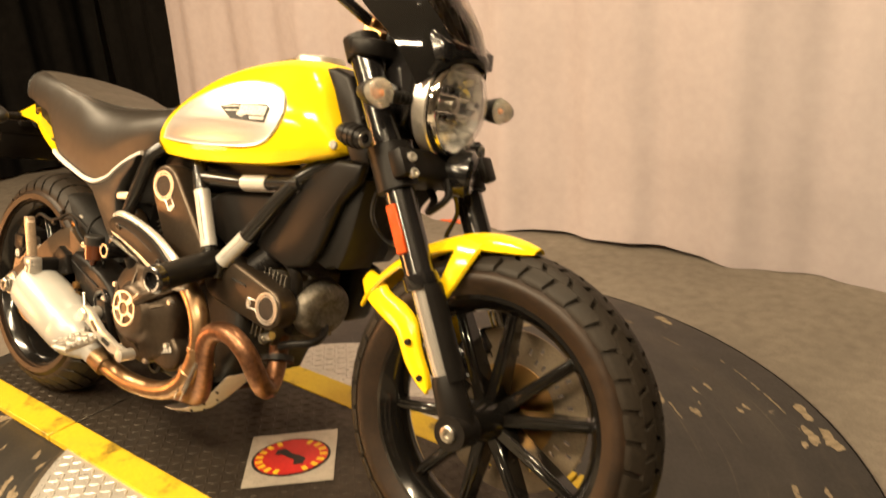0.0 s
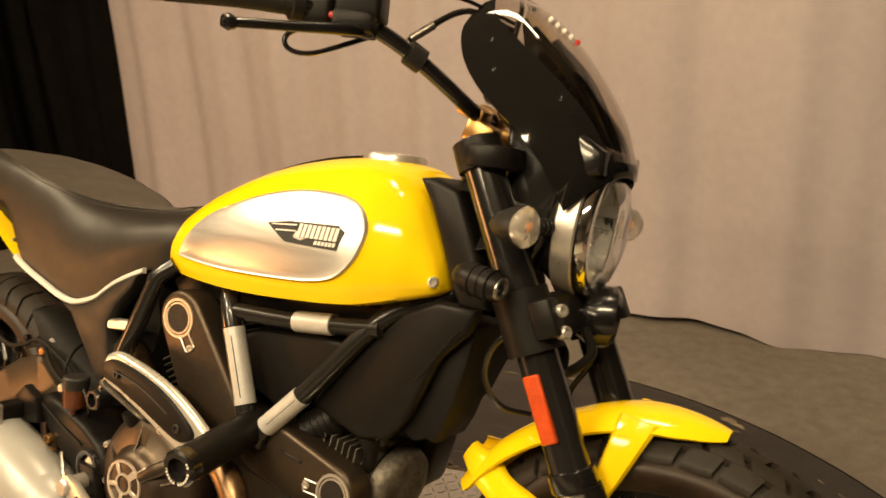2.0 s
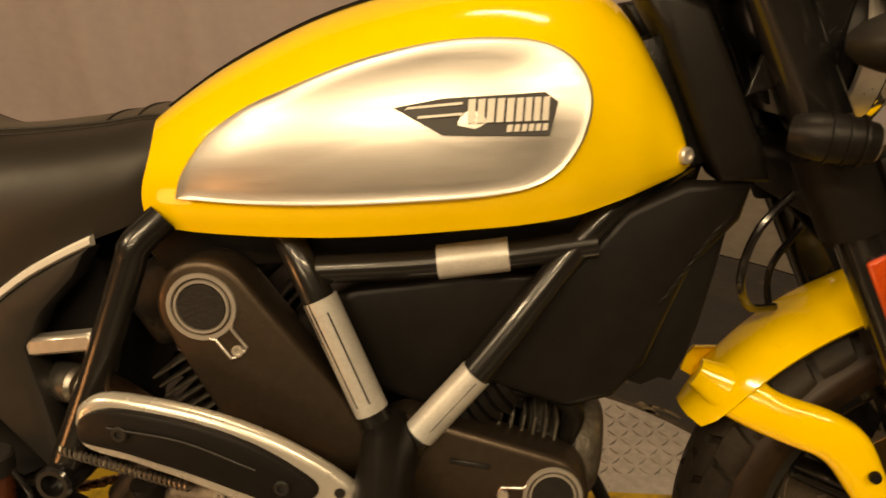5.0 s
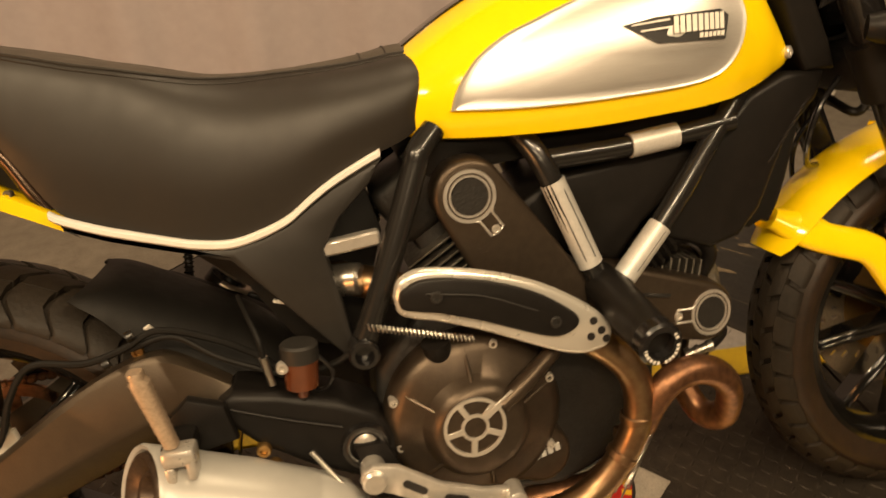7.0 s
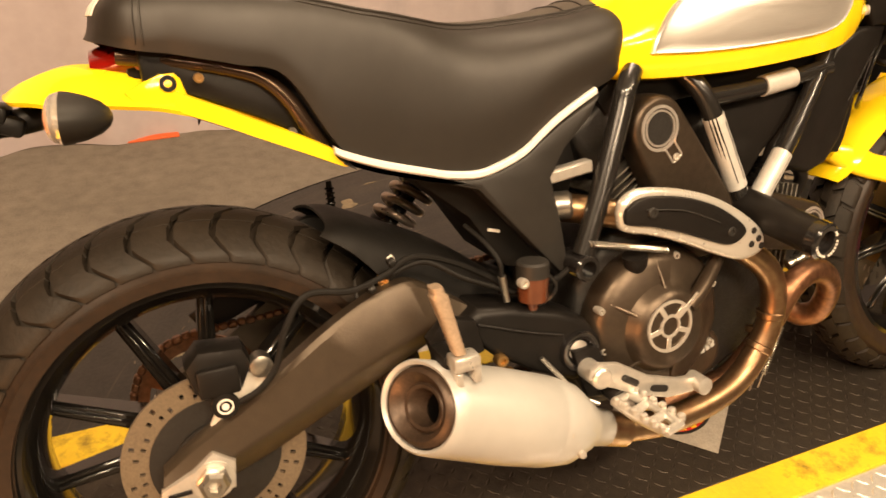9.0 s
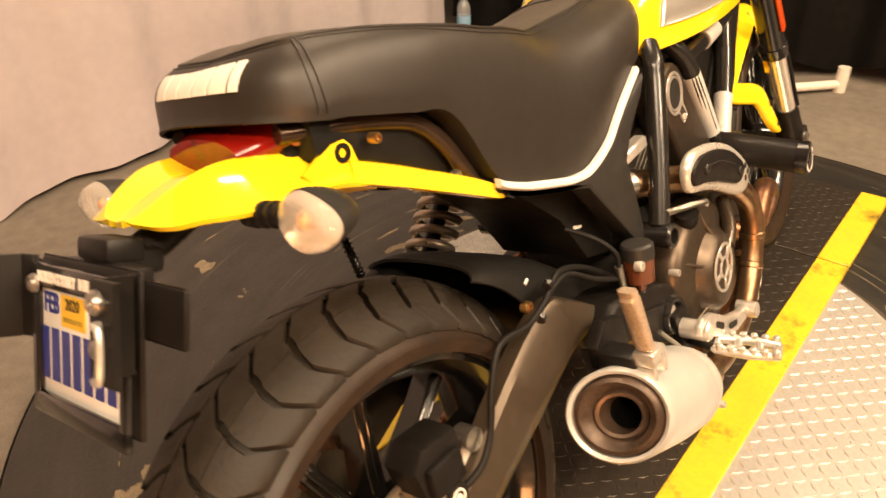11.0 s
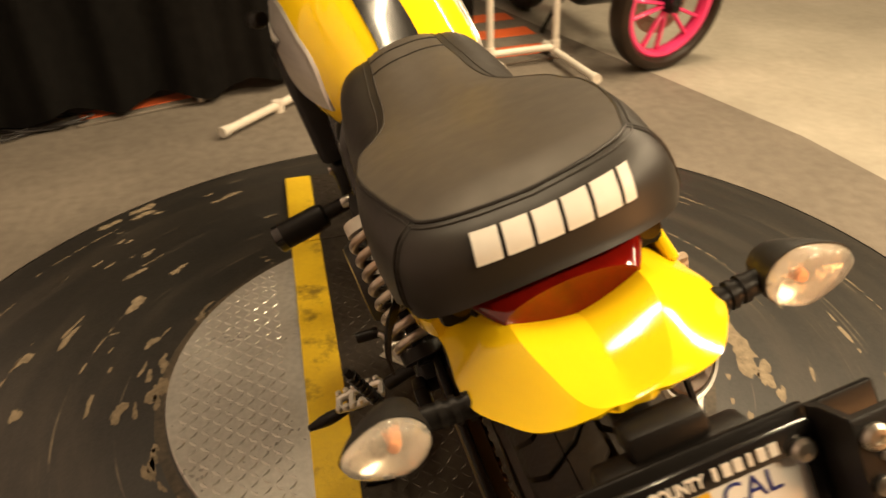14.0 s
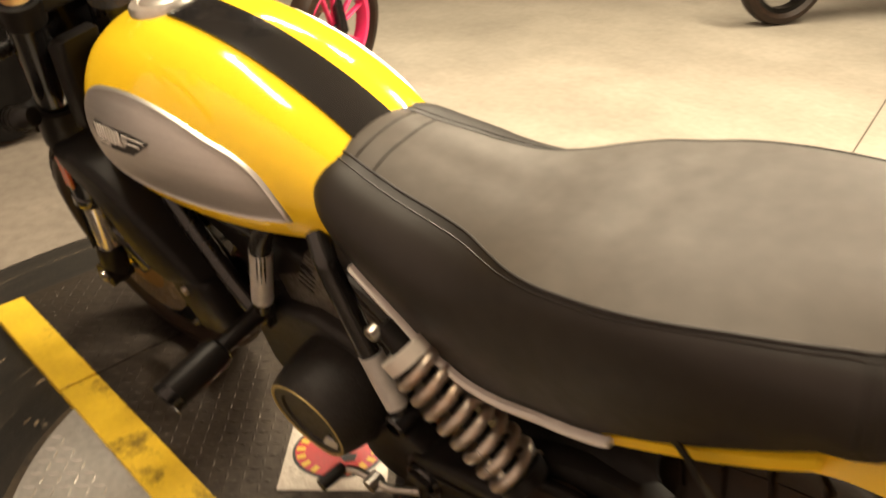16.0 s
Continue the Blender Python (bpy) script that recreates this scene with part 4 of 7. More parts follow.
tt, _ = both("upper_tube", sweep([(0.755, -0.11, 0.668), (0.88, -0.102, 0.67), (1.03, -0.1, 0.684)], TR * 0.92, 16, 3), FRAME_BLACK, None, "black steel frame tube")
for (a, b, par, r) in (((0.7635, -0.1168, 0.642), (0.8075, -0.1250, 0.530), v1, TR), ((0.853, -0.1264, 0.506), (0.908, -0.1188, 0.564), v2, TR), ((0.874, -0.1024, 0.6702), (0.94, -0.101, 0.676), tt, TR)):
    wrap = sweep([a, tuple((np.array(a) + np.array(b)) / 2), b], r + 0.0012, 20, 1)
    (both if par is v1 else part)("tube_sticker", wrap, LABEL, par, "silver sticker wrapped on the tube")
for (a, b, par) in (((0.7635, -0.1168, 0.642), (0.8075, -0.1250, 0.530), v1), ((0.853, -0.1264, 0.506), (0.908, -0.1188, 0.564), v2)):
    for q in (-0.006, 0.0, 0.006):
        A, B = np.array(a), np.array(b)
        s, e = A + (B - A) * 0.1, A + (B - A) * 0.9
        part("sticker_print", sweep([(s[0] + q, s[1] - 0.0148, s[2] + q * 0.4), (e[0] + q, e[1] - 0.0148, e[2] + q * 0.4)], 0.0009, 6, 1), GREY_PLASTIC, par)
sl = part("frame_slider", sweep([(0.822, -0.11, 0.5), (0.826, -0.15, 0.494), (0.834, -0.262, 0.474)], [0.026, 0.027, 0.0265], 28, 4), BLACK_SATIN, None, "black frame slider sticking out of the frame joint")
sl_l = part("frame_slider", sweep([(0.822, 0.11, 0.5), (0.826, 0.15, 0.494), (0.829, 0.205, 0.4855), (0.8292, 0.21, 0.4847), (0.8297, 0.222, 0.4829), (0.834, 0.305, 0.47)], [0.02, 0.0145, 0.0145, 0.024, 0.0265, 0.0265], 28, 1), BLACK_SATIN, None, "black frame slider sticking out of the frame joint")
part("slider_cap", lathe([(-0.012, 0.0), (-0.012, 0.0275), (0.004, 0.0275), (0.007, 0.024), (0.007, 0.017), (-0.006, 0.0155), (-0.006, 0)], 36, (0.8345, 0.309, 0.4694), (0.07, 0.98, -0.17)), BLACK_GLOSS, sl_l)
part("slider_cap", lathe([(-0.012, 0.0), (-0.012, 0.0275), (0.004, 0.0275), (0.007, 0.024), (0.007, 0.017), (-0.006, 0.0155), (-0.006, 0)], 36, (0.8345, -0.266, 0.4735), (0.07, -0.98, -0.17)), BLACK_GLOSS, sl)
for k in range(26):
    a = 2 * math.pi * k / 26
    if k % 7 == 6:
        continue
    part("cap_marking", moved(rbox((0, 0, 0), (0.003, 0.0008, 0.0035), 0), Matrix.Translation((0.8353, -0.2735, 0.4724)) @ Matrix.Rotation(a, 4, "Y") @ Matrix.Translation((0, 0, 0.0205))), WHITE, sl)
both("lower_tube", sweep([(0.828, -0.12, 0.49), (0.85, -0.1, 0.46), (0.86, -0.07, 0.43)], 0.014, 14, 4), FRAME_BLACK)
both("joint_gusset", prism([(0.80, 0.52), (0.828, 0.49), (0.862, 0.515), (0.85, 0.47), (0.815, 0.465)], -0.135, -0.115, 0.004), FRAME_BLACK)
part("steering_head", sweep([(1.185, 0, 0.75), (1.115, 0, 0.92)], 0.033, 20, 1), FRAME_BLACK)
both("head_gusset", prism([(1.0, 0.7), (1.1, 0.74), (1.19, 0.76), (1.13, 0.88), (1.06, 0.86)], -0.06, -0.045, 0.004), FRAME_BLACK)

# engine: crankcase, two finned cylinders at a right angle, covers
case = part("crankcase", join(prism([(0.51, 0.28), (0.53, 0.245), (0.6, 0.225), (0.76, 0.21), (0.86, 0.25), (0.9, 0.33), (0.9, 0.43), (0.82, 0.5), (0.72, 0.52), (0.58, 0.5), (0.52, 0.43)], -0.115, 0.115, 0.015, 3), rbox((0.69, 0, 0.22), (0.24, 0.14, 0.04), 0.01)), ENGINE_DARK, None, "black cast engine crankcase")
CC = (0.636, -0.11, 0.36)
clutch = part("clutch_cover", lathe([(0.0, 0.112), (0.012, 0.116), (0.034, 0.114), (0.044, 0.107), (0.05, 0.096), (0.056, 0.07), (0.066, 0.062), (0.074, 0.056), (0.077, 0.048), (0.077, 0)], 80, CC, (0, -1, 0)), ENGINE, case, "dark bronze grey clutch cover")
part("cover_lobe", prism(capsule((0.66, 0.33), (0.722, 0.285), 0.08, 0.04), -0.15, -0.1, 0.01, 3), ENGINE, case)
part("cover_rib", sweep([(0.665, -0.183, 0.39), (0.695, -0.178, 0.41), (0.742, -0.155, 0.435)], [0.011, 0.012, 0.011], 12, 3), ENGINE, case)
IC = (0.628, -0.187, 0.37)
part("cover_ring", lathe([(0, 0.0345), (0.0022, 0.035), (0.0022, 0.039), (0, 0.0395)], 48, IC, (0, -1, 0), True), ALLOY, case)
part("cover_ring", lathe([(0, 0.0135), (0.0022, 0.014), (0.0022, 0.0175), (0, 0.018)], 36, IC, (0, -1, 0), True), ALLOY, case)
for k in range(5):
    m = Matrix.Translation(IC) @ Matrix.Rotation(2 * math.pi * k / 5 + 0.75, 4, "Y")
    part("ring_spoke", moved(rbox((0, -0.0012, 0.026), (0.0075, 0.0024, 0.018), 0.0005, 1), m), ALLOY, case)
part("ring_spoke", moved(rbox((0, -0.0015, 0.04), (0.0075, 0.0024, 0.046), 0.0005, 1), Matrix.Translation(IC) @ Matrix.Rotation(0.92, 4, "Y")), ALLOY, case)
for deg, r_ in ((22, 0.106), (74, 0.103), (116, 0.113), (157, 0.11), (191, 0.1), (236, 0.105), (285, 0.108), (330, 0.11)):
    a = radians(deg)
    part("cover_bolt", bolt((CC[0] + r_ * math.cos(a), -0.152, CC[2] + r_ * math.sin(a)), 0.0058, 0.009), ALLOY, case)
for deg in (20, 95, 150, 220, 280):
    a = radians(deg)
    part("cover_web", sweep([(CC[0] + 0.06 * math.cos(a), -0.173, CC[2] + 0.06 * math.sin(a)), (CC[0] + 0.1 * math.cos(a), -0.155, CC[2] + 0.1 * math.sin(a))], 0.003, 8, 1), ENGINE, case)
for k in range(6):
    part("brand_bar", rbox((0.692 + 0.0098 * k, -0.1515, 0.284 + 0.0026 * k), (0.0075, 0.002, 0.011), 0.0005, 1, Euler((0, -0.26, 0)).to_matrix()), LABEL, case)
part("sight_glass", lathe([(0, 0), (0, 0.022), (0.012, 0.022), (0.014, 0.018), (0.014, 0.014), (0.008, 0.013), (0.008, 0)], 30, (0.655, -0.112, 0.243), (0, -1, 0)), ENGINE_DARK, case)
part("oil_filler", sweep([(0.6, -0.14, 0.45), (0.596, -0.15, 0.462), (0.594, -0.152, 0.474)], [0.016, 0.017, 0.018], 18, 1), BLACK_SATIN, case)
part("left_cover", lathe([(0.0, 0.092), (0.05, 0.089), (0.085, 0.081), (0.1, 0.0755), (0.104, 0.072), (0.104, 0.052), (0.1, 0.05), (0.1, 0)], 64, (0.678, 0.1, 0.402), (0, 1, 0)), ENGINE_DARK, case)
part("cover_mark", prism([(0.662, 0.358), (0.63, 0.366), (0.619, 0.388), (0.645, 0.386)], 0.2005, 0.2052, 0.0005, 1), LABEL, case, "pale mark on the cover")
part("sprocket_cover", prism(capsule((0.53, 0.36), (0.6, 0.3), 0.06, 0.05), 0.11, 0.15, 0.008), BLACK_SATIN, case)
part("left_cover_ring", lathe([(0, 0.067), (0.0022, 0.0675), (0.0022, 0.0715), (0, 0.072)], 64, (0.678, 0.2035, 0.402), (0, 1, 0), True), pm("bare_gasket_edge", (0.5, 0.4, 0.16), 0.35, 0.6), case)


def fins(c, d, s0, s1, n, w, ym):
    out = []
    a = math.atan2(d[0], d[1])
    for k in range(n):
        s = s0 + (s1 - s0) * k / (n - 1)
        out.append(rbox((c[0] + d[0] * s, 0, c[1] + d[1] * s), (w, 2 * ym, 0.0032), 0.001, 1, Euler((0, a, 0)).to_matrix()))
    return out


dv, dh = (-0.515, 0.857), (0.982, -0.19)
cv, ch = (0.735, 0.44), (0.80, 0.455)
cyl_v = part("rear_cylinder", join(rbox((0.735 - 0.515 * 0.13, 0, 0.44 + 0.857 * 0.13), (0.11, 0.13, 0.16), 0.012, 2, Euler((0, -0.541, 0)).to_matrix())), ENGINE_DARK, None, "finned rear cylinder")
for vf in fins(cv, dv, 0.075, 0.175, 10, 0.158, 0.088):
    part("cooling_fin", vf, CASTING, cyl_v)
part("cylinder_head", rbox((0.735 - 0.515 * 0.235, 0, 0.44 + 0.857 * 0.235), (0.13, 0.15, 0.085), 0.014, 3, Euler((0, -0.541, 0)).to_matrix()), ENGINE_DARK, cyl_v)
part("cylinder_cowl", prism([(0.805, 0.553), (0.8, 0.502), (0.752, 0.462), (0.682, 0.456), (0.634, 0.6), (0.662, 0.622)], 0.074, 0.09, 0.006, 2), CASTING, cyl_v, "smooth grey cover beside the rear cylinder")
# slots shown as black bars, their shade put into the colour
for k in range(4):
    part("cowl_dark_slot", rbox((0.735 - 0.006 * k, 0.0905, 0.56 + 0.012 * k), (0.03, 0.003, 0.004), 0.001, 1, Euler((0, -0.55, 0)).to_matrix()), INK_BLACK, cyl_v)
cyl_h = part("front_cylinder", rbox((0.92, 0, 0.43), (0.17, 0.12, 0.1), 0.012, 2, Euler((0, 0.19, 0)).to_matrix()), ENGINE_DARK, None, "finned front cylinder")
for vf in fins(ch, dh, 0.08, 0.18, 9, 0.15, 0.085):
    part("cooling_fin", vf, CASTING, cyl_h)
HA = Vector((0.982, 0, -0.19)).normalized()
HO = Vector((0.958, -0.004, 0.437))


def on_head(profile, seg=48):
    """Turned round the front cylinder's axis, then made taller than wide."""
    vf = lathe(profile, seg, HO, HA)
    return [Vector((v[0], HO.y + (v[1] - HO.y) * 1.12, v[2])) for v in vf[0]], vf[1]


head = part("cylinder_head", on_head([(-0.012, 0), (-0.012, 0.052), (-0.006, 0.06), (0.016, 0.062), (0.02, 0.057), (0.03, 0.056), (0.034, 0.062), (0.046, 0.062), (0.046, 0)]), CASTING, cyl_h, "weathered grey cylinder head")
part("head_gasket", on_head([(0.046, 0.04), (0.046, 0.0635), (0.05, 0.0635), (0.05, 0.04)]), BLACK_SATIN, head)
part("valve_cover", on_head([(0.05, 0.0), (0.05, 0.0615), (0.066, 0.0605), (0.078, 0.056), (0.085, 0.046), (0.087, 0.03), (0.084, 0.026), (0.084, 0)]), CASTING, head, "rounded grey valve cover")
hu = Vector((0, 1, 0))
hw = HA.cross(hu)
for deg in (15, 60, 100, 150, 200, 245, 290, 335):
    a = radians(deg)
    o = hu * math.cos(a) * 1.12 + hw * math.sin(a)
    part("head_boss", lathe([(-0.004, 0), (-0.004, 0.0125), (0.034, 0.011), (0.037, 0.008), (0.037, 0)], 14, HO + HA * 0.006 + o * 0.055, HA), CASTING, head)
    part("head_bolt", bolt(HO + HA * (0.043 if deg % 2 else 0.079) + o * (0.055 if deg % 2 else 0.044), 0.006, 0.006, tuple(HA)), STEEL, head)
part("head_hose", sweep([(1.03, 0.0, 0.39), (1.045, -0.02, 0.375), (1.05, -0.05, 0.366), (1.02, -0.072, 0.36), (0.985, -0.08, 0.35)], 0.0085, 12, 4), BLACK_SATIN, cyl_h)
part("knock_sensor", lathe([(0, 0), (0, 0.011), (0.008, 0.011), (0.009, 0.0075), (0.016, 0.0075), (0.017, 0.0095), (0.022, 0.0095), (0.023, 0.007), (0.034, 0.007), (0.035, 0.009), (0.044, 0.008), (0.044, 0)], 16, (0.955, -0.1, 0.362), (0.9, -0.25, 0.35)), STEEL, cyl_h)
part("exhaust_flange", lathe([(-0.006, 0.022), (-0.006, 0.034), (0.006, 0.034), (0.006, 0.022)], 28, (0.962, -0.063, 0.315), (0.3, -0.3, -0.9), True), ENGINE_DARK, cyl_h)
part("spark_plug_cap", sweep([(1.0, -0.06, 0.46), (1.01, -0.075, 0.5), (0.98, -0.08, 0.53), (0.93, -0.075, 0.53)], 0.012, 12, 5), BLACK_SATIN, cyl_h)
for k in range(5):
    part("intake_ring", lathe([(0, 0.022), (0.006, 0.028), (0.012, 0.022)], 28, (0.93 - 0.01 * k, -0.07, 0.525 - 0.007 * k), (0.8, 0, 0.6), False), BLACK_SATIN, cyl_h)


def belt_cover(p, q, r0, r1, y, ring, par, name, key):
    o = part(name, prism(capsule(p, q, r0, r1), y, y + 0.05, 0.008, 3), ENGINE, par, "dark grey cam belt cover")
    for r_in, r_out in ((0.0285, 0.0325), (0.0235, 0.0258)):
        part("cover_badge_ring", lathe([(0, r_in - 0.0005), (0.002, r_in), (0.002, r_out), (0, r_out + 0.0005)], 48, (ring[0], y, ring[1]), (0, -1, 0), True), BRUSHED, o)
    part("cover_badge_disc", lathe([(-0.001, 0), (-0.001, 0.0225), (0.0014, 0.022), (0.0014, 0)], 40, (ring[0], y, ring[1]), (0, -1, 0)), ENGINE_DARK, o)
    d = Vector((key[0], 0, key[1]))
    n = Vector((-d.z, 0, d.x))
    for s in (-1, 1):
        a = Vector((ring[0], y - 0.001, ring[1])) + d * 0.029 + n * 0.0095 * s
        part("badge_key", sweep([a + n * 0.004 * s, a + d * 0.004, a + d * 0.027, a + d * 0.029 - n * 0.005 * s], 0.0017, 8, 1), BRUSHED, o)
    part("badge_key", bolt((ring[0] + d.x * 0.054, y, ring[1] + d.z * 0.054), 0.006, 0.004), ALLOY, o)
    return o


belt_cover((0.657, 0.64), (0.745, 0.49), 0.046, 0.06, -0.128, (0.656, 0.64), cyl_v, "belt_cover", (0.55, -0.83))
belt_cover((0.982, 0.43), (0.84, 0.47), 0.042, 0.05, -0.122, (0.984, 0.431), cyl_h, "belt_cover", (-0.97, 0.05))
both("side_slot", rbox((0.9, -0.123, 0.47), (0.04, 0.004, 0.005), 0.001, 1, Euler((0, 0.2, 0)).to_matrix()), ENGINE_DARK, cyl_h)
part("airbox", prism([(0.7, 0.6), (0.79, 0.645), (0.9, 0.655), (0.99, 0.65), (0.965, 0.61), (0.9, 0.56), (0.86, 0.51), (0.81, 0.53), (0.74, 0.56)], -0.088, 0.088, 0.012, 3), BLACK_SATIN, None, "black airbox inside the frame")
part("frame_filler", prism([(0.58, 0.69), (0.62, 0.72), (0.76, 0.71), (1.0, 0.71), (1.06, 0.74), (1.03, 0.69), (0.95, 0.672), (0.78, 0.668), (0.6, 0.66)], -0.08, 0.08, 0.006), BLACK_SATIN, None, "black loom and tray under the tank")
SIDE = [(0.905, 0.545), (0.92, 0.576), (1.0, 0.655), (1.06, 0.714), (1.12, 0.738), (1.185, 0.735), (1.175, 0.7), (1.13, 0.655), (1.104, 0.6), (1.085, 0.558), (1.05, 0.523), (1.0, 0.512)]
cool = part("radiator_shroud", prism(SIDE, -0.096, -0.07, 0.01, 3), BLACK_SATIN, None, "black plastic side shroud ahead of the engine")
part("radiator_shroud", prism(SIDE, 0.09, 0.172, 0.014, 3), BLACK_SATIN, None, "black plastic side shroud ahead of the engine")
part("shroud_stay", sweep([(1.06, 0.06, 0.66), (1.06, 0.13, 0.665), (1.06, 0.15, 0.66)], 0.014, 12, 3), BLACK_SATIN, None, "black shroud stay")
# black block added to close the view beside the front cylinder
part("side_filler_block", rbox((0.965, 0.115, 0.46), (0.13, 0.09, 0.13), 0.02, 3, Euler((0, 0.25, 0)).to_matrix()), BLACK_SATIN, None, "plain black block added to fill in beside the front cylinder")
part("side_filler_bolt", bolt((0.978, 0.162, 0.5), 0.009, 0.006, (0, 1, 0)), STEEL)
part("oil_cooler", rbox((1.085, 0.03, 0.615), (0.04, 0.18, 0.18), 0.008, 2, Euler((0, 0.35, 0)).to_matrix()), BLACK_SATIN, None, "black oil cooler behind the fork")
for k in range(7):
    part("shroud_vent", rbox((1.103 + 0.0085 * k, -0.096, 0.628 + 0.011 * k), (0.022, 0.003, 0.003), 0.001, 1, Euler((0, -0.75, 0)).to_matrix()), BLACK_SATIN, cool)
part("cooler_box", prism([(1.05, 0.535), (1.085, 0.522), (1.105, 0.53), (1.12, 0.526), (1.135, 0.552), (1.148, 0.588), (1.162, 0.645), (1.175, 0.705), (1.14, 0.71), (1.1, 0.6)], -0.07, 0.03, 0.008, 2), BLACK_MATT, None, "black box behind the side shroud")
SHR = [(1.068, 0.905), (1.095, 0.908), (1.135, 0.893), (1.16, 0.84), (1.19, 0.77), (1.2, 0.735), (1.155, 0.735), (1.14, 0.76), (1.112, 0.825), (1.092, 0.868)]
for ya, yb in ((-0.098, -0.018), (0.05, 0.112)):
    part("tank_shroud", prism(SHR, ya, yb, 0.01, 3), BLACK_SATIN, None, "black plastic shroud ahead of the tank")

# exhaust
h1 = part("rear_header", sweep([(0.47, -0.06, 0.55), (0.5, -0.085, 0.547), (0.55, -0.112, 0.538), (0.63, -0.145, 0.515), (0.72, -0.15, 0.478), (0.79, -0.155, 0.443), (0.838, -0.165, 0.4), (0.852, -0.168, 0.35), (0.84, -0.166, 0.295), (0.8, -0.165, 0.24), (0.745, -0.165, 0.212), (0.66, -0.168, 0.204), (0.57, -0.172, 0.217), (0.515, -0.176, 0.238)], 0.0205, 24, 6), HEADER, None, "heat-tinted steel exhaust header")
part("front_header", sweep([(0.95, -0.05, 0.36), (0.965, -0.066, 0.305), (0.983, -0.096, 0.268), (1.0, -0.128, 0.275), (0.999, -0.15, 0.31), (0.986, -0.163, 0.345), (0.957, -0.169, 0.37), (0.925, -0.171, 0.378), (0.893, -0.172, 0.369), (0.87, -0.168, 0.34), (0.855, -0.158, 0.3), (0.832, -0.138, 0.245), (0.8, -0.12, 0.205), (0.75, -0.1, 0.19), (0.68, -0.1, 0.185)], 0.02, 24, 6), COPPER, None, "brown heat-tinted front exhaust header")
for c, d in (((0.848, -0.167, 0.325), (0.1, 0, 1)), ((0.826, -0.166, 0.273), (0.6, 0, 0.9)), ((0.845, -0.148, 0.29), (0.3, 0.2, 1))):
    part("pipe_band", lathe([(-0.006, 0.0206), (-0.004, 0.0225), (0.004, 0.0225), (0.006, 0.0206)], 28, c, d, False, False), HEADER, h1)
for off in (0.0, -0.018):
    A, B = Vector((0.868 + off, -0.178, 0.318)), Vector((0.818 + off, -0.178, 0.215))
    d = (B - A)
    u = d.cross(Vector((0, 1, 0))).normalized()
    w = d.normalized().cross(u)
    part("exhaust_spring", sweep([A + d * (0.15 + 0.7 * k / 150) + 0.0042 * (u * math.cos(k * 0.8) + w * math.sin(k * 0.8)) for k in range(151)], 0.0012, 5, 1), STEEL, h1)
    part("spring_hook", sweep([A - d * 0.05, A + d * 0.15], 0.0014, 6, 1), STEEL, h1)
    part("spring_hook", sweep([B - d * 0.15, B + d * 0.05], 0.0014, 6, 1), STEEL, h1)
A, B = Vector((0.515, -0.16, 0.508)), Vector((0.64, -0.165, 0.475))
d = B - A
part("exhaust_spring", sweep([A + d * (k / 180) + 0.0042 * (Vector((0, 1, 0)) * math.cos(k * 0.9) + Vector((0, 0, 1)) * math.sin(k * 0.9)) for k in range(181)], 0.0012, 5, 1), STEEL, h1)
part("lambda_nut", lathe([(-0.02, 0), (-0.02, 0.02), (0.016, 0.02), (0.02, 0.016), (0.02, 0)], 24, (0.5, -0.105, 0.552), (0.9, -0.4, 0.05)), STEEL, h1)
part("bracket_tab", rbox((0.51, -0.12, 0.602), (0.07, 0.02, 0.018), 0.003, 1, Euler((0, -0.1, 0)).to_matrix()), ALLOY, h1)
SH = [(0.548, 0.548), (0.556, 0.566), (0.585, 0.576), (0.65, 0.564), (0.715, 0.54), (0.77, 0.507), (0.806, 0.475), (0.812, 0.452), (0.8, 0.438), (0.765, 0.436), (0.715, 0.456), (0.65, 0.488), (0.6, 0.508), (0.57, 0.516), (0.552, 0.526)]
BK = [(0.553, 0.543), (0.559, 0.556), (0.588, 0.5655), (0.65, 0.5545), (0.71, 0.531), (0.752, 0.503), (0.768, 0.486), (0.763, 0.474), (0.742, 0.467), (0.713, 0.475), (0.65, 0.503), (0.6, 0.521), (0.57, 0.528), (0.556, 0.533)]


def rounded(outline, n=4):
    return [tuple(v) for v in spline(outline + [outline[0]], n)[:-1]]


shield = part("heat_shield", prism(rounded(SH), -0.184, -0.166, 0.008, 3), SHIELD, h1, "satin alloy exhaust heat shield")
part("shield_pad", prism(rounded(BK), -0.19, -0.176, 0.005, 2), BLACK_SATIN, h1, "black pad on the heat shield")
part("pad_groove", sweep([(0.585, -0.1905, 0.549), (0.65, -0.1905, 0.536), (0.715, -0.1905, 0.506)], 0.0012, 6), GREY_PLASTIC, h1)
for c in ((0.596, -0.19, 0.543), (0.737, -0.19, 0.488)):
    part("pad_bolt", bolt(c, 0.0075, 0.004), GREY_PLASTIC, h1)
# the dark of the holes, laid on as thin black discs
for c in ((0.787, 0.478), (0.797, 0.464), (0.783, 0.458), (0.803, 0.452)):
    part("hole_dark_disc", lathe([(0, 0), (0, 0.0052), (0.0006, 0.0052), (0.0006, 0)], 16, (c[0], -0.184, c[1]), (0, -1, 0)), INK_BLACK, h1)
MA = Vector((0.527, -0.178, 0.232))
MB = Vector((0.238, -0.2035, 0.363))
md = (MB - MA)
ML = md.length


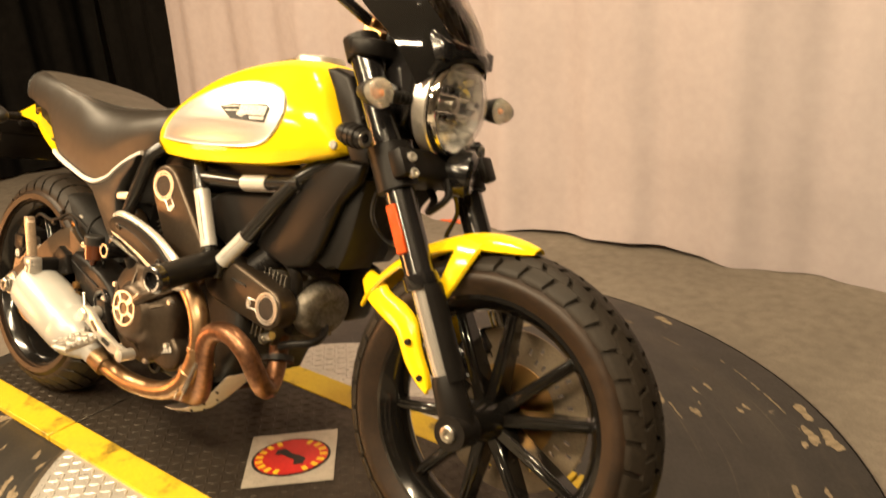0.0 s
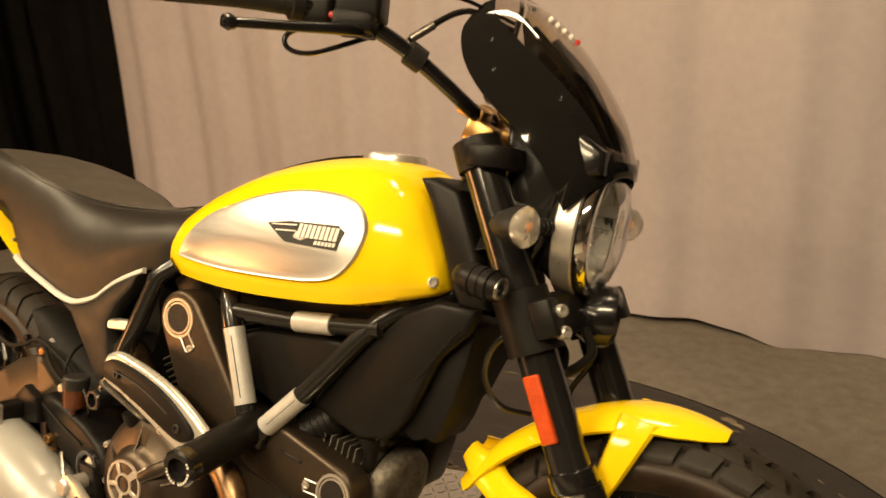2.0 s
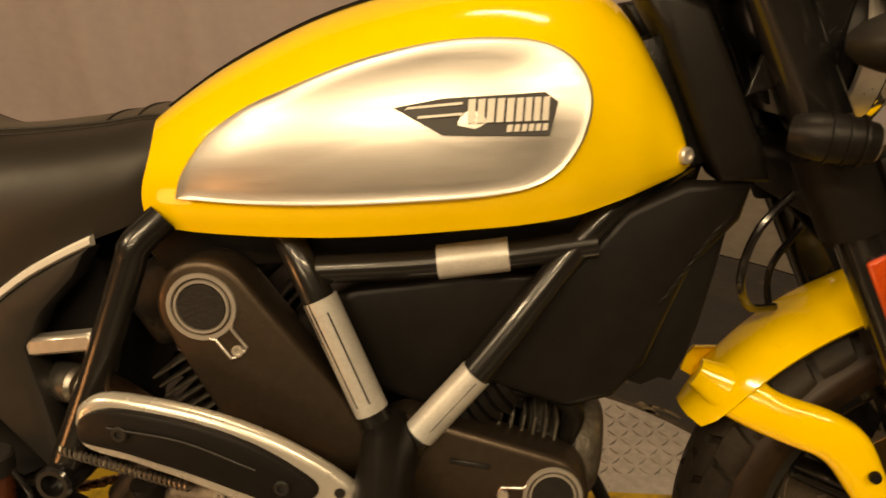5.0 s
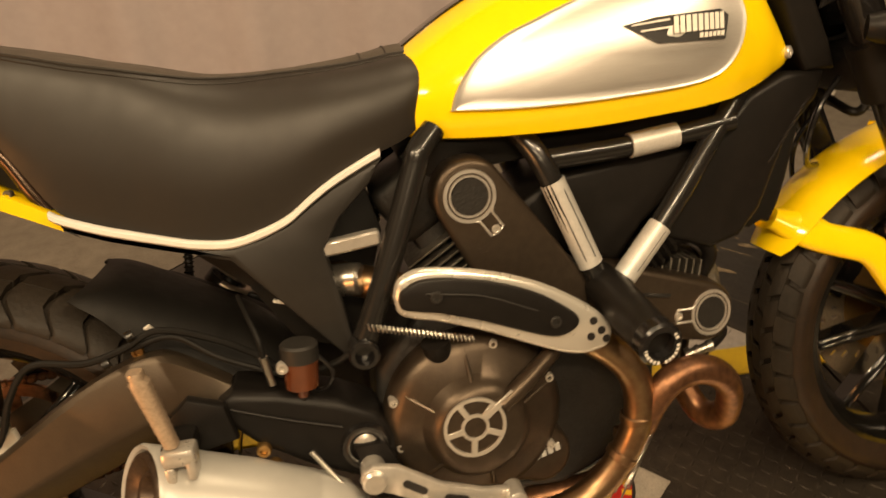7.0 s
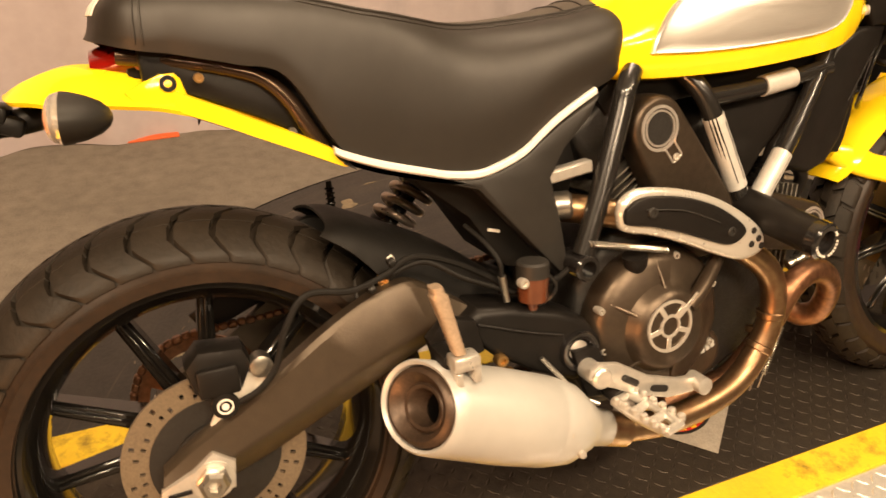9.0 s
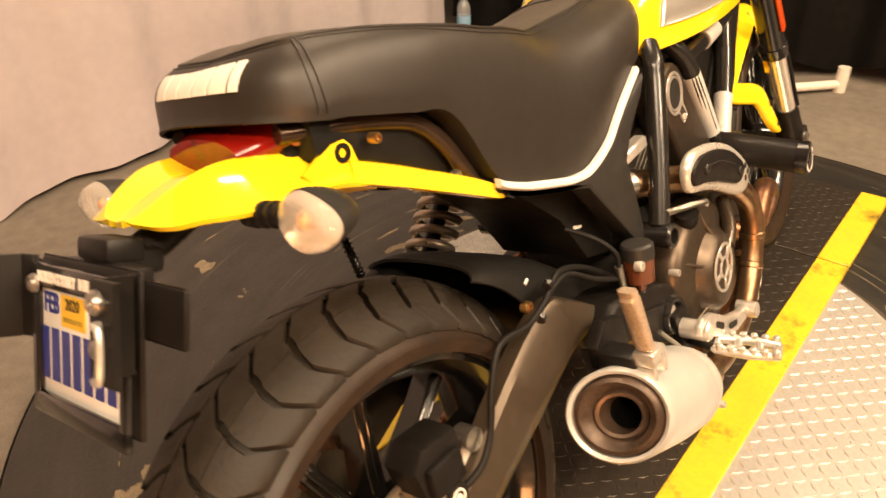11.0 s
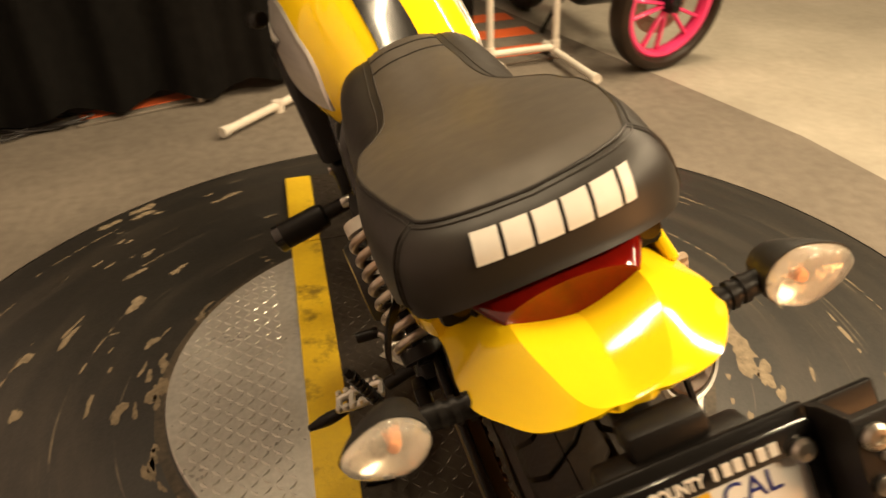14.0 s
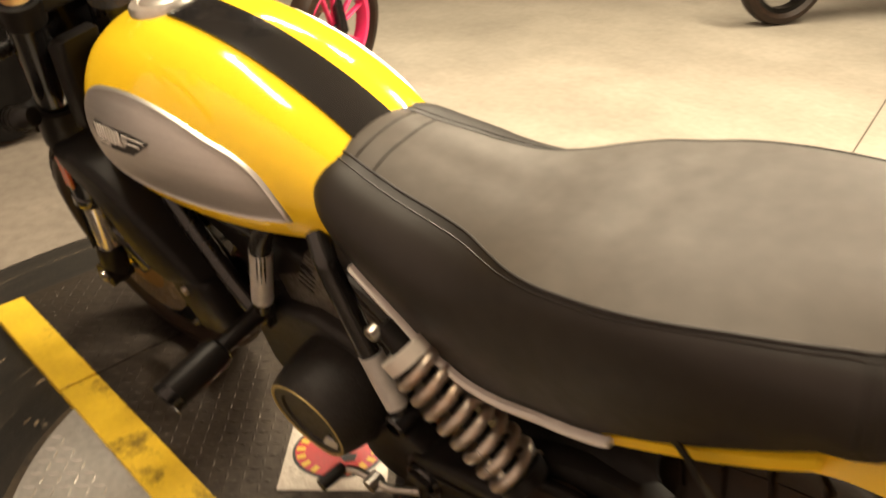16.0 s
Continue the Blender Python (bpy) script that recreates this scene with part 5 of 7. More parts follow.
def slant(vf, k=0.42):
    """Slides what lies beyond the first half along the axis, so that the end faces outwards."""
    d = md.normalized()
    side = (Vector((0, -1, 0)) - d * Vector((0, -1, 0)).dot(d)).normalized()
    out = []
    for v in vf[0]:
        r = Vector(v) - MA
        q = max(0.0, min(1.0, (r.dot(d) - 0.14) / 0.16))
        out.append(Vector(v) - d * (r.dot(side) * k * q))
    return out, vf[1]


muf = part("muffler", slant(lathe([(0.0, 0.0225), (0.006, 0.026), (0.035, 0.028), (0.05, 0.038), (0.085, 0.056), (0.12, 0.0615), (0.124, 0.0605), (0.128, 0.062), (0.2, 0.063), (ML - 0.02, 0.0595), (ML - 0.004, 0.0585), (ML, 0.0555), (ML - 0.003, 0.0515), (ML - 0.05, 0.0505)], 72, MA, md, False, False)), MUFFLER, None, "short silver muffler with a black end cap")
part("end_cap", slant(lathe([(ML - 0.03, 0.0508), (ML - 0.008, 0.0508), (ML - 0.001, 0.047), (ML + 0.001, 0.042), (ML - 0.004, 0.034), (ML - 0.011, 0.0305), (ML - 0.008, 0.0275), (ML - 0.009, 0.0235), (ML - 0.016, 0.0215), (ML - 0.035, 0.0212)], 56, MA, md, False, False)), pm("sooty_brown_cap", (0.085, 0.055, 0.037), 0.4, 0.5, var=0.3, vs=30), muf, "sooty brown conical end cap")
# the bore's colour holds the hole's shade along with its soot
part("tail_bore", slant(lathe([(ML - 0.034, 0.021), (ML - 0.13, 0.0205), (ML - 0.13, 0.0)], 40, MA, md, False, False)), pm("soot_and_bore_shade", (0.004, 0.0035, 0.003), 0.9, var=0.2, spec=0.05), muf, "near-black bore, soot and the hole's shade in one colour")
part("inlet_clamp", lathe([(-0.03, 0.0215), (-0.03, 0.0245), (0.008, 0.0265), (0.008, 0.0215)], 36, MA, md), HEADER, muf)
for q, a in ((0.11, 0.8), (0.09, 2.2)):
    part("rivet", lathe([(-0.004, 0), (-0.004, 0.006), (0.002, 0.005), (0.003, 0)], 14, MA + md.normalized() * q + Vector((0.0, -0.058, 0.02 * (1.3 - a))), (0, -1, 0.2)), ALLOY, muf)
BELLY = [[(0.688 + 0.19 * i / 10, -0.115 + 0.075 * j / 8, 0.15 + 0.115 * (i / 10) ** 1.5 - 0.026 * math.sin(math.pi * i / 10) * math.sin(math.pi * (0.15 + 0.7 * j / 8))) for j in range(9)] for i in range(11)]
belly = part("belly_shield", shell(BELLY, 0.002), PVC, None, "pale perforated exhaust shield under the engine", 60)
# black discs give the look of shaded holes; the sheet is uncut
for i, j in ((2, 1), (3, 3), (4, 1), (5, 3), (6, 1), (7, 3), (8, 1), (4, 5), (6, 5)):
    part("hole_dark_disc", lathe([(0, 0), (0, 0.0035), (0.0022, 0.0035), (0.0022, 0)], 12, Vector(BELLY[i][j]) - Vector((0, 0.0, 0.001)), (0.2, -0.55, -0.8)), INK_BLACK, belly)

part("chain_guard", prism([(0.0, 0.425), (0.1, 0.475), (0.22, 0.515), (0.36, 0.48), (0.42, 0.45), (0.4, 0.425), (0.22, 0.455), (0.1, 0.42), (0.02, 0.39)], 0.116, 0.128, 0.004), BLACK_SATIN, None, "black plastic chain guard")
part("chain_fender", prism(rounded([(0.155, 0.54), (0.19, 0.552), (0.25, 0.537), (0.31, 0.508), (0.37, 0.47), (0.44, 0.42), (0.43, 0.37), (0.33, 0.36), (0.27, 0.4), (0.23, 0.45)], 3), 0.075, 0.11, 0.008, 2), BLACK_MATT, None, "black inner fender beside the chain")
part("tube_sticker", sweep([(0.549, 0.1403, 0.573), (0.532, 0.1445, 0.532), (0.516, 0.1475, 0.498)], TR + 0.0012, 18, 1), LABEL, None, "silver sticker wrapped on the tube")

# foot controls
lever = part("brake_lever", prism([(0.487, 0.345), (0.5, 0.352), (0.53, 0.345), (0.58, 0.312), (0.63, 0.294), (0.665, 0.288), (0.672, 0.274), (0.655, 0.266), (0.61, 0.27), (0.56, 0.288), (0.52, 0.31), (0.495, 0.32), (0.483, 0.332)], -0.206, -0.194, 0.003), ALLOY, None, "drilled alloy rear brake lever")
part("lever_boss", lathe([(-0.03, 0), (-0.03, 0.015), (0.01, 0.015), (0.013, 0.012), (0.013, 0)], 24, (0.5, -0.2, 0.332), (0, -1, 0)), ALLOY, lever)
# black inlays for the dark of the lever's slots
for a, b in (((0.537, 0.322), (0.556, 0.309)), ((0.585, 0.293), (0.605, 0.287))):
    part("lever_dark_slot", prism(capsule(a, b, 0.005, 0.005, 6), -0.2068, -0.2055, 0), INK_BLACK, lever)
part("lever_tip", lathe([(-0.022, 0), (-0.022, 0.013), (0.01, 0.013), (0.012, 0.009), (0.012, 0)], 16, (0.667, -0.21, 0.277), (0, -1, 0)), ALLOY, lever)


def footpeg(base, out, par):
    b, o = Vector(base), Vector(out)
    d = (o - b)
    u = d.cross(Vector((0, 0, 1))).normalized()
    up = Vector((0, 0, 1))
    for s in (-1, 1):
        part("peg_rail", sweep([b + u * 0.014 * s, b + d * 0.5 + u * 0.019 * s, o + u * 0.012 * s], 0.0075, 10, 3), ALLOY, par)
        for k in range(6):
            c = b + d * (0.1 + 0.17 * k) + u * 0.02 * s + up * 0.009
            part("peg_tooth", lathe([(-0.006, 0.0055), (0.002, 0.0055), (0.004, 0.003), (0.004, 0)], 8, c, up), ALLOY, par)
    for q in (0.02, 0.36, 0.68, 0.97):
        part("peg_bar", sweep([b + d * q - u * 0.017, b + d * q + u * 0.017], 0.0062, 8, 1), ALLOY, par)


hp = part("peg_bracket", join(prism([(0.48, 0.36), (0.52, 0.36), (0.545, 0.3), (0.53, 0.28), (0.5, 0.285)], -0.17, -0.155, 0.004), sweep([(0.52, -0.15, 0.31), (0.53, -0.2, 0.292)], 0.012, 12, 1)), BLACK_SATIN, None, "rider footpeg bracket with a toothed alloy peg")
footpeg((0.535, -0.2, 0.29), (0.56, -0.285, 0.277), hp)
hl_ = part("peg_bracket", join(prism([(0.48, 0.36), (0.52, 0.36), (0.545, 0.3), (0.53, 0.28), (0.5, 0.285)], 0.155, 0.17, 0.004), sweep([(0.52, 0.15, 0.31), (0.53, 0.225, 0.285)], 0.012, 12, 1)), BLACK_SATIN, None, "rider footpeg bracket with a toothed alloy peg")
footpeg((0.53, 0.235, 0.283), (0.54, 0.32, 0.275), hl_)
shift = part("shift_lever", sweep([(0.5, 0.17, 0.33), (0.55, 0.19, 0.318), (0.61, 0.2, 0.322), (0.628, 0.215, 0.324)], 0.0065, 10, 5), STEEL, None, "steel gear lever with a rubber toe piece")
part("toe_rubber", sweep([(0.628, 0.208, 0.324), (0.632, 0.25, 0.326)], 0.0105, 14, 1), BLACK_SATIN, shift)
part("lever_knuckle", lathe([(-0.012, 0), (-0.012, 0.012), (0.012, 0.012), (0.012, 0)], 16, (0.575, 0.196, 0.32), (0, 1, 0)), STEEL, shift)
pp, ppl = both("pillion_bracket", join(prism([(0.34, 0.44), (0.3, 0.455), (0.272, 0.43), (0.28, 0.395), (0.3, 0.385), (0.35, 0.395)], -0.17, -0.15, 0.005), rbox((0.29, -0.19, 0.41), (0.035, 0.05, 0.03), 0.006)), BLACK_SATIN, None, "black pillion peg bracket")
# bare alloy with the orange it mirrors put into the colour
PEG = pm("reflection_tinted_worn_alloy", (0.6, 0.45, 0.32), 0.34, 0.55, var=0.2, vs=30)
part("pillion_peg", loft([[(0.29 - 0.022 * t + (0.0095 + 0.0005 * (k % 2)) * (1.0 if t < 0.9 else 0.7) * math.copysign(abs(math.cos(a)) ** 0.6, math.cos(a)) * (0.8 + 0.35 * t), -0.225 + (0.0105 + 0.0007 * (k % 2)) * math.copysign(abs(math.sin(a)) ** 0.6, math.sin(a)), 0.432 + 0.09 * t) for a in np.linspace(0, 2 * math.pi, 16, endpoint=False)] for k, t in enumerate(np.linspace(0, 1, 23))]), PEG, pp, "worn alloy pillion peg folded up, tan from a painted-in reflection")
part("peg_clevis", join(rbox((0.296, -0.225, 0.42), (0.036, 0.03, 0.02), 0.005), rbox((0.308, -0.225, 0.405), (0.01, 0.03, 0.024), 0.003), rbox((0.285, -0.225, 0.4), (0.01, 0.026, 0.02), 0.003)), ALLOY, pp)
part("brake_rod", sweep([(0.43, -0.17, 0.365), (0.478, -0.19, 0.3), (0.5, -0.2, 0.29)], 0.0035, 8, 1), STEEL)
for c in ((0.375, -0.16, 0.372), (0.385, -0.165, 0.35)):
    part("bracket_bolt", bolt(c, 0.009, 0.008), BRASS)
part("pillion_peg", sweep([(0.252, 0.203, 0.47), (0.254, 0.208, 0.489), (0.2575, 0.224, 0.54), (0.259, 0.232, 0.566)], [0.0075, 0.0068, 0.006, 0.005], 12, 3), BLACK_SATIN, ppl, "ribbed black pillion peg, folded up")
for k in range(9):
    part("peg_rib", lathe([(-0.0018, 0.0055), (-0.0012, 0.0086), (0.0012, 0.0086), (0.0018, 0.0055)], 14, (0.2542 + 0.0005 * k, 0.209 + 0.0024 * k, 0.492 + 0.0078 * k), (0.06, 0.3, 0.95), True), FRAME_BLACK, ppl)
part("seat_strap", loft([[(x, y + a, z + b) for a, b in ((0.0012, 0.007), (0.0018, -0.006), (-0.0012, -0.007), (-0.0016, 0.006))] for x, y, z in spline([(0.15, 0.124, 0.735), (0.126, 0.133, 0.727), (0.1, 0.148, 0.722), (0.074, 0.158, 0.71), (0.066, 0.159, 0.7)], 4)]), BLACK_SATIN, None, "black strap end hanging out under the seat")
pot = part("brake_reservoir", lathe([(-0.04, 0.006), (-0.03, 0.009), (-0.026, 0.0195), (0.008, 0.0215), (0.008, 0)], 28, (0.432, -0.152, 0.47), (0.05, 0, 1)), DARK_FLUID, None, "amber brake fluid reservoir with a black cap")
part("reservoir_cap", lathe([(0.008, 0.0), (0.008, 0.0225), (0.026, 0.0225), (0.029, 0.02), (0.029, 0)], 28, (0.432, -0.152, 0.47), (0.05, 0, 1)), GREY_PLASTIC, pot)
part("reservoir_screw", bolt((0.412, -0.165, 0.475), 0.0075, 0.006), ALLOY, pot)
part("reservoir_hose", sweep([(0.43, -0.152, 0.435), (0.43, -0.15, 0.42), (0.425, -0.14, 0.405)], 0.005, 8, 3), BLACK_GLOSS, pot)
part("overflow_hose", sweep([(0.452, -0.15, 0.48), (0.468, -0.15, 0.455), (0.455, -0.14, 0.43), (0.42, -0.13, 0.425)], 0.003, 8, 5), BLACK_GLOSS, pot)

# side stand, down
stand = part("side_stand", sweep([(0.62, 0.11, 0.22), (0.6, 0.16, 0.18), (0.555, 0.26, 0.102), (0.535, 0.3, 0.098)], [0.014, 0.013, 0.012, 0.013], 12, 4), BLACK_SATIN, None, "black side stand folded out")
part("stand_foot", rbox((0.53, 0.312, 0.0925), (0.05, 0.055, 0.012), 0.004, 2, Euler((radians(15.5), 0, 0)).to_matrix()), BLACK_SATIN, stand)
part("peg_feeler", sweep([(0.535, 0.31, 0.262), (0.538, 0.345, 0.256), (0.54, 0.385, 0.25)], [0.008, 0.012, 0.006], 12, 3), BLACK_SATIN, hl_)

# fuel tank
TX = [0.578, 0.62, 0.67, 0.737, 0.793, 0.85, 0.9, 0.95, 1.0, 1.034, 1.066, 1.092, 1.113, 1.122]
TZ = [0.800, 0.828, 0.858, 0.889, 0.908, 0.921, 0.928, 0.931, 0.926, 0.915, 0.888, 0.848, 0.805, 0.77]
TB = [0.722, 0.712, 0.708, 0.706, 0.706, 0.708, 0.711, 0.714, 0.719, 0.726, 0.734, 0.741, 0.747, 0.752]
TW = [0.097, 0.115, 0.13, 0.144, 0.152, 0.157, 0.159, 0.158, 0.152, 0.142, 0.13, 0.116, 0.105, 0.098]
TAB = spline(list(zip(TX, TZ, TB, TW)), 6)
SEC = spline([(0.0, 1.0), (0.2, 0.993), (0.42, 0.955), (0.66, 0.86), (0.86, 0.68), (0.97, 0.47), (1.0, 0.3), (0.985, 0.13), (0.93, 0.0)], 4)


def tank_at(x):
    return [np.interp(x, TAB[:, 0], TAB[:, k]) for k in (1, 2, 3)]


def tank_half(x):
    zt, zb, w = tank_at(x)
    return [(w * a, zb + (zt - zb) * b) for a, b in SEC]


def tank_y(x, z):
    h = tank_half(x)
    return float(np.interp(z, [p[1] for p in h][::-1], [p[0] for p in h][::-1]))


rings = []
for x in TAB[:, 0]:
    h = tank_half(x)
    zt, zb, w = tank_at(x)
    r = [(x, -y, z) for y, z in h] + [(x, -w * 0.8, zb - 0.004), (x, -w * 0.4, zb + 0.004), (x, 0, zb + 0.006), (x, w * 0.4, zb + 0.004), (x, w * 0.8, zb - 0.004)] + [(x, y, z) for y, z in h[:0:-1]]
    rings.append(r)
tank = part("fuel_tank", loft(rings), YELLOW, None, "glossy yellow steel fuel tank", 50)
PANEL = [(0.643, 0.742), (0.652, 0.765), (0.677, 0.797), (0.71, 0.819), (0.744, 0.833), (0.817, 0.858), (0.888, 0.871), (0.95, 0.871), (0.99, 0.861), (1.013, 0.84), (1.019, 0.813), (1.006, 0.779), (0.978, 0.754), (0.93, 0.743), (0.86, 0.739), (0.783, 0.737), (0.71, 0.738)]
po = spline(PANEL + [PANEL[0]], 5)[:-1]
pc = po.mean(0)


def on_tank(pts, off):
    return [(p[0], -tank_y(p[0], p[1]) - off, p[1]) for p in pts]


prs = [on_tank(pc + (po - pc) * q, o) for q, o in ((1.0, -0.002), (1.0, 0.0035), (0.985, 0.0055), (0.965, 0.0045), (0.94, 0.0035), (0.8, 0.0035), (0.6, 0.0035), (0.4, 0.0035), (0.2, 0.0035))]
V, F = loft(prs, cap=False)
n = len(po)
V.append((pc[0], -tank_y(*pc) - 0.0035, pc[1]))
F += [((len(prs) - 1) * n + j, (len(prs) - 1) * n + (j + 1) % n, len(V) - 1) for j in range(n)]
panel, _ = both("tank_panel", (V, F), BRUSHED, tank, "brushed aluminium tank side panel")


def decal(pts, off, mat, name, par, n=3):
    """A flat mark in x and z laid on the tank's side, as a thin plate."""
    P = []
    for i in range(len(pts)):
        a, b = np.array(pts[i]), np.array(pts[(i + 1) % len(pts)])
        P += [a + (b - a) * k / n for k in range(n)]
    return both(name, loft([on_tank(P, off - 0.001), on_tank(P, off)]), mat, par)


BADGE = [(0.848, 0.818), (0.888, 0.8245), (0.975, 0.827), (0.987, 0.819), (0.979, 0.792), (0.888, 0.795)]
decal(BADGE, 0.0052, INK_BLACK, "tank_badge", tank)
marks = [[(0.857, 0.8165), (0.905, 0.8195), (0.905, 0.8215), (0.86, 0.8185)], [(0.868, 0.809), (0.905, 0.811), (0.905, 0.813), (0.868, 0.811)]]
for k in range(9):
    x0 = 0.9085 + 0.0079 * k
    sl_ = 0.0018
    marks.append([(x0, 0.8045), (x0 + 0.0058, 0.8047), (x0 + 0.0058 + sl_, 0.8235), (x0 + sl_, 0.8232)])
for k in range(6):
    x0 = 0.9405 + 0.0063 * k
    marks.append([(x0, 0.7965), (x0 + 0.0045, 0.7966), (x0 + 0.0055, 0.8022), (x0 + 0.001, 0.8021)])
for q in marks:
    a = decal(q, 0.0064, WHITE, "badge_mark", tank, 1)
both("tank_bolt", lathe([(-0.004, 0), (-0.004, 0.0082), (0.002, 0.0078), (0.0036, 0.006), (0.0036, 0.0042), (0.001, 0.0038), (0.001, 0)], 20, (1.116, -0.106, 0.764), (0.45, -0.88, 0.1)), ALLOY, tank)
strip = []
for x in np.linspace(0.585, 0.905, 24):
    h = tank_half(x)
    w_ = 0.03 + 0.004 * (0.9 - x)
    strip.append([(x, s * w_, float(np.interp(abs(s) * w_, [p[0] for p in h], [p[1] for p in h])) + 0.0035) for s in np.linspace(-1, 1, 9)])
part("tank_strip", shell(strip, -0.004), BLACK_GLOSS, tank, "black gloss strip along the top of the tank", 60)
cap = part("fuel_cap", lathe([(-0.012, 0.05), (0.0, 0.05), (0.005, 0.047), (0.006, 0.036), (0.004, 0.034), (0.007, 0.03), (0.007, 0)], 40, (0.952, 0, 0.932), (0.0, 0, 1)), ALLOY, tank, "brushed fuel filler cap")

# seat
SX = [0.632, 0.6, 0.55, 0.5, 0.45, 0.4, 0.36, 0.32, 0.28, 0.24, 0.2, 0.15, 0.1, 0.06, 0.03]
SZ = [0.812, 0.82, 0.812, 0.806, 0.802, 0.802, 0.806, 0.815, 0.825, 0.834, 0.845, 0.857, 0.868, 0.875, 0.879]
SB = [0.765, 0.722, 0.701, 0.679, 0.646, 0.628, 0.622, 0.63, 0.642, 0.658, 0.682, 0.768, 0.786, 0.797, 0.805]
SW = [0.09, 0.112, 0.122, 0.128, 0.131, 0.133, 0.134, 0.135, 0.135, 0.137, 0.138, 0.137, 0.134, 0.129, 0.123]
ST = [0.046, 0.05, 0.055, 0.06, 0.063, 0.071, 0.086, 0.103, 0.114, 0.118, 0.121, 0.118, 0.11, 0.102, 0.093]
SG = spline(list(zip(SX, SZ, SB, SW, ST)), 5)
side_r, top_g, low_r = [], [], []


def flank(seam, mid, low):
    """One upright line of the cover, from the top seam over a full belly to the hem."""
    (a, b, c), (d, e, f), (g, h, i) = seam, mid, low
    pts = [(a, b, c), (a + (d - a) * 0.5, b + (e - b) * 0.5, c - 0.17 * (c - f)), (a + (d - a) * 0.86, b + (e - b) * 0.86, c - 0.52 * (c - f)), (d, e, f), (d + (g - d) * 0.45, e + (h - e) * 0.45, f + (i - f) * 0.6), (g, h, i)]
    return [tuple(p) for p in spline(pts, 3)]


for x, zt, zb, w_, ws in SG:
    hgt = zt - zb
    zs = zt - 0.009
    back = max(0.0, min(1.0, (0.22 - x) / 0.06))
    side_r.append(flank((x, -ws, zs), (x, -w_, zt - (0.6 + 0.14 * back) * hgt), (x, -w_ * (0.95 + 0.03 * back), zb)))
    top_g.append([(x, ws * s, zt - 0.009 * abs(s) ** 2.4) for s in np.linspace(-1, 1, 13)])
tail = []
for k in range(1, 20):
    a = -math.pi / 2 + math.pi * k / 20
    ca, sa = math.cos(a), math.sin(a)
    cs, ss = ca ** 0.75, math.copysign(abs(sa) ** 0.85, sa)
    tail.append(flank((0.03 - 0.036 * cs, 0.092 * ss, 0.87 + 0.003 * ca), (0.03 - 0.076 * cs, 0.123 * ss, 0.82 + 0.02 * ca), (0.03 - 0.083 * cs, 0.12 * ss, 0.805 + 0.022 * ca)))
side_l = [[(x, -y, z) for x, y, z in r] for r in side_r[::-1]]


def lift(r, full=1.0):
    """The worn cover stands a little higher on its exhaust side."""
    top, low = r[0][2], r[-1][2]
    return [(x, y, z + 0.009 * full * min(1.0, max(0.0, (0.6 - x) / 0.15)) * max(0.0, (z - low) / (top - low)) ** 1.5) for x, y, z in r]


def drop(r, amount):
    """On the stand side the hem hangs on down over the mudguard arm."""
    top, low = r[0][2], r[-1][2]
    return [(x, y, z - amount * max(0.0, (top - z) / (top - low)) ** 2) for x, y, z in r]


side_l = [drop(r, max(0.0, r[-1][2] - (0.684 + (0.2 - r[-1][0]) * 0.62)) if r[-1][0] < 0.205 else 0.0) for r in side_l]
tail = [drop(r, 0.014 * max(0.0, r[-1][1] / 0.12) ** 2) for r in tail]
side_r = [lift(r) for r in side_r]
tail = [lift(r, max(0.0, -r[0][1] / 0.092)) for r in tail]
skirt = side_r + tail + side_l
V, F = shell(skirt, -0.004)
base = [(r[-1], (r[-1][0], 0.0, r[-1][2] + 0.01), l_[-1]) for r, l_ in zip(side_r, side_l[::-1])]
front_cap = loft([[tuple(p) for p in side_r[0]], [(p[0], -p[1], p[2]) for p in side_r[0]]], close=False)
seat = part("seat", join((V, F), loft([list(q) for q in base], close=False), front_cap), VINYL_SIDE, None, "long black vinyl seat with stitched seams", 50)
for k in range(1, 10):
    q = min(0.9995, 1 - (1 - k / 9) ** 2.2)
    ca = q ** (1 / 0.75)
    hw_ = 0.092 * math.sqrt(1 - ca * ca) ** 0.85
    zc, ze = 0.879 - 0.006 * q * q, 0.87 + 0.003 * ca
    top_g.append([(0.03 - 0.036 * q, hw_ * s, zc + (ze - zc) * abs(s) ** 2.4) for s in np.linspace(-1, 1, 13)])
top_g = [[(x, y, z + 0.009 * min(1.0, max(0.0, (0.6 - x) / 0.15)) * max(0.0, -y / (0.092 if x < 0.03 else r[-1][1]))) for x, y, z in r] for r in top_g]
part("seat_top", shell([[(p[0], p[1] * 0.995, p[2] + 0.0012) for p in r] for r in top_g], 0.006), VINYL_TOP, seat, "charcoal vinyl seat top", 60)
rim_line = [r[0] for r in skirt]
part("seat_seam", sweep(rim_line[::2], 0.002, 8, 2), VINYL_SIDE, seat)
part("seat_seam", sweep([r[1] for r in skirt][::2], 0.0011, 6, 2), VINYL_SIDE, seat)
for q in (0.15, 0.75):
    pair = [[tuple(np.array(u) * (1 - q) + np.array(v) * q) for u, v in zip(*rows)] for rows in ((tail[0], tail[1]), (tail[-1], tail[-2]))]
    for row, out in ((pair[0], -0.0006), (pair[1], 0.0006)):
        part("seat_stitch", sweep([(p[0], p[1] + out, p[2]) for p in row[:-3]], 0.0011, 6, 2), VINYL_SIDE, seat)
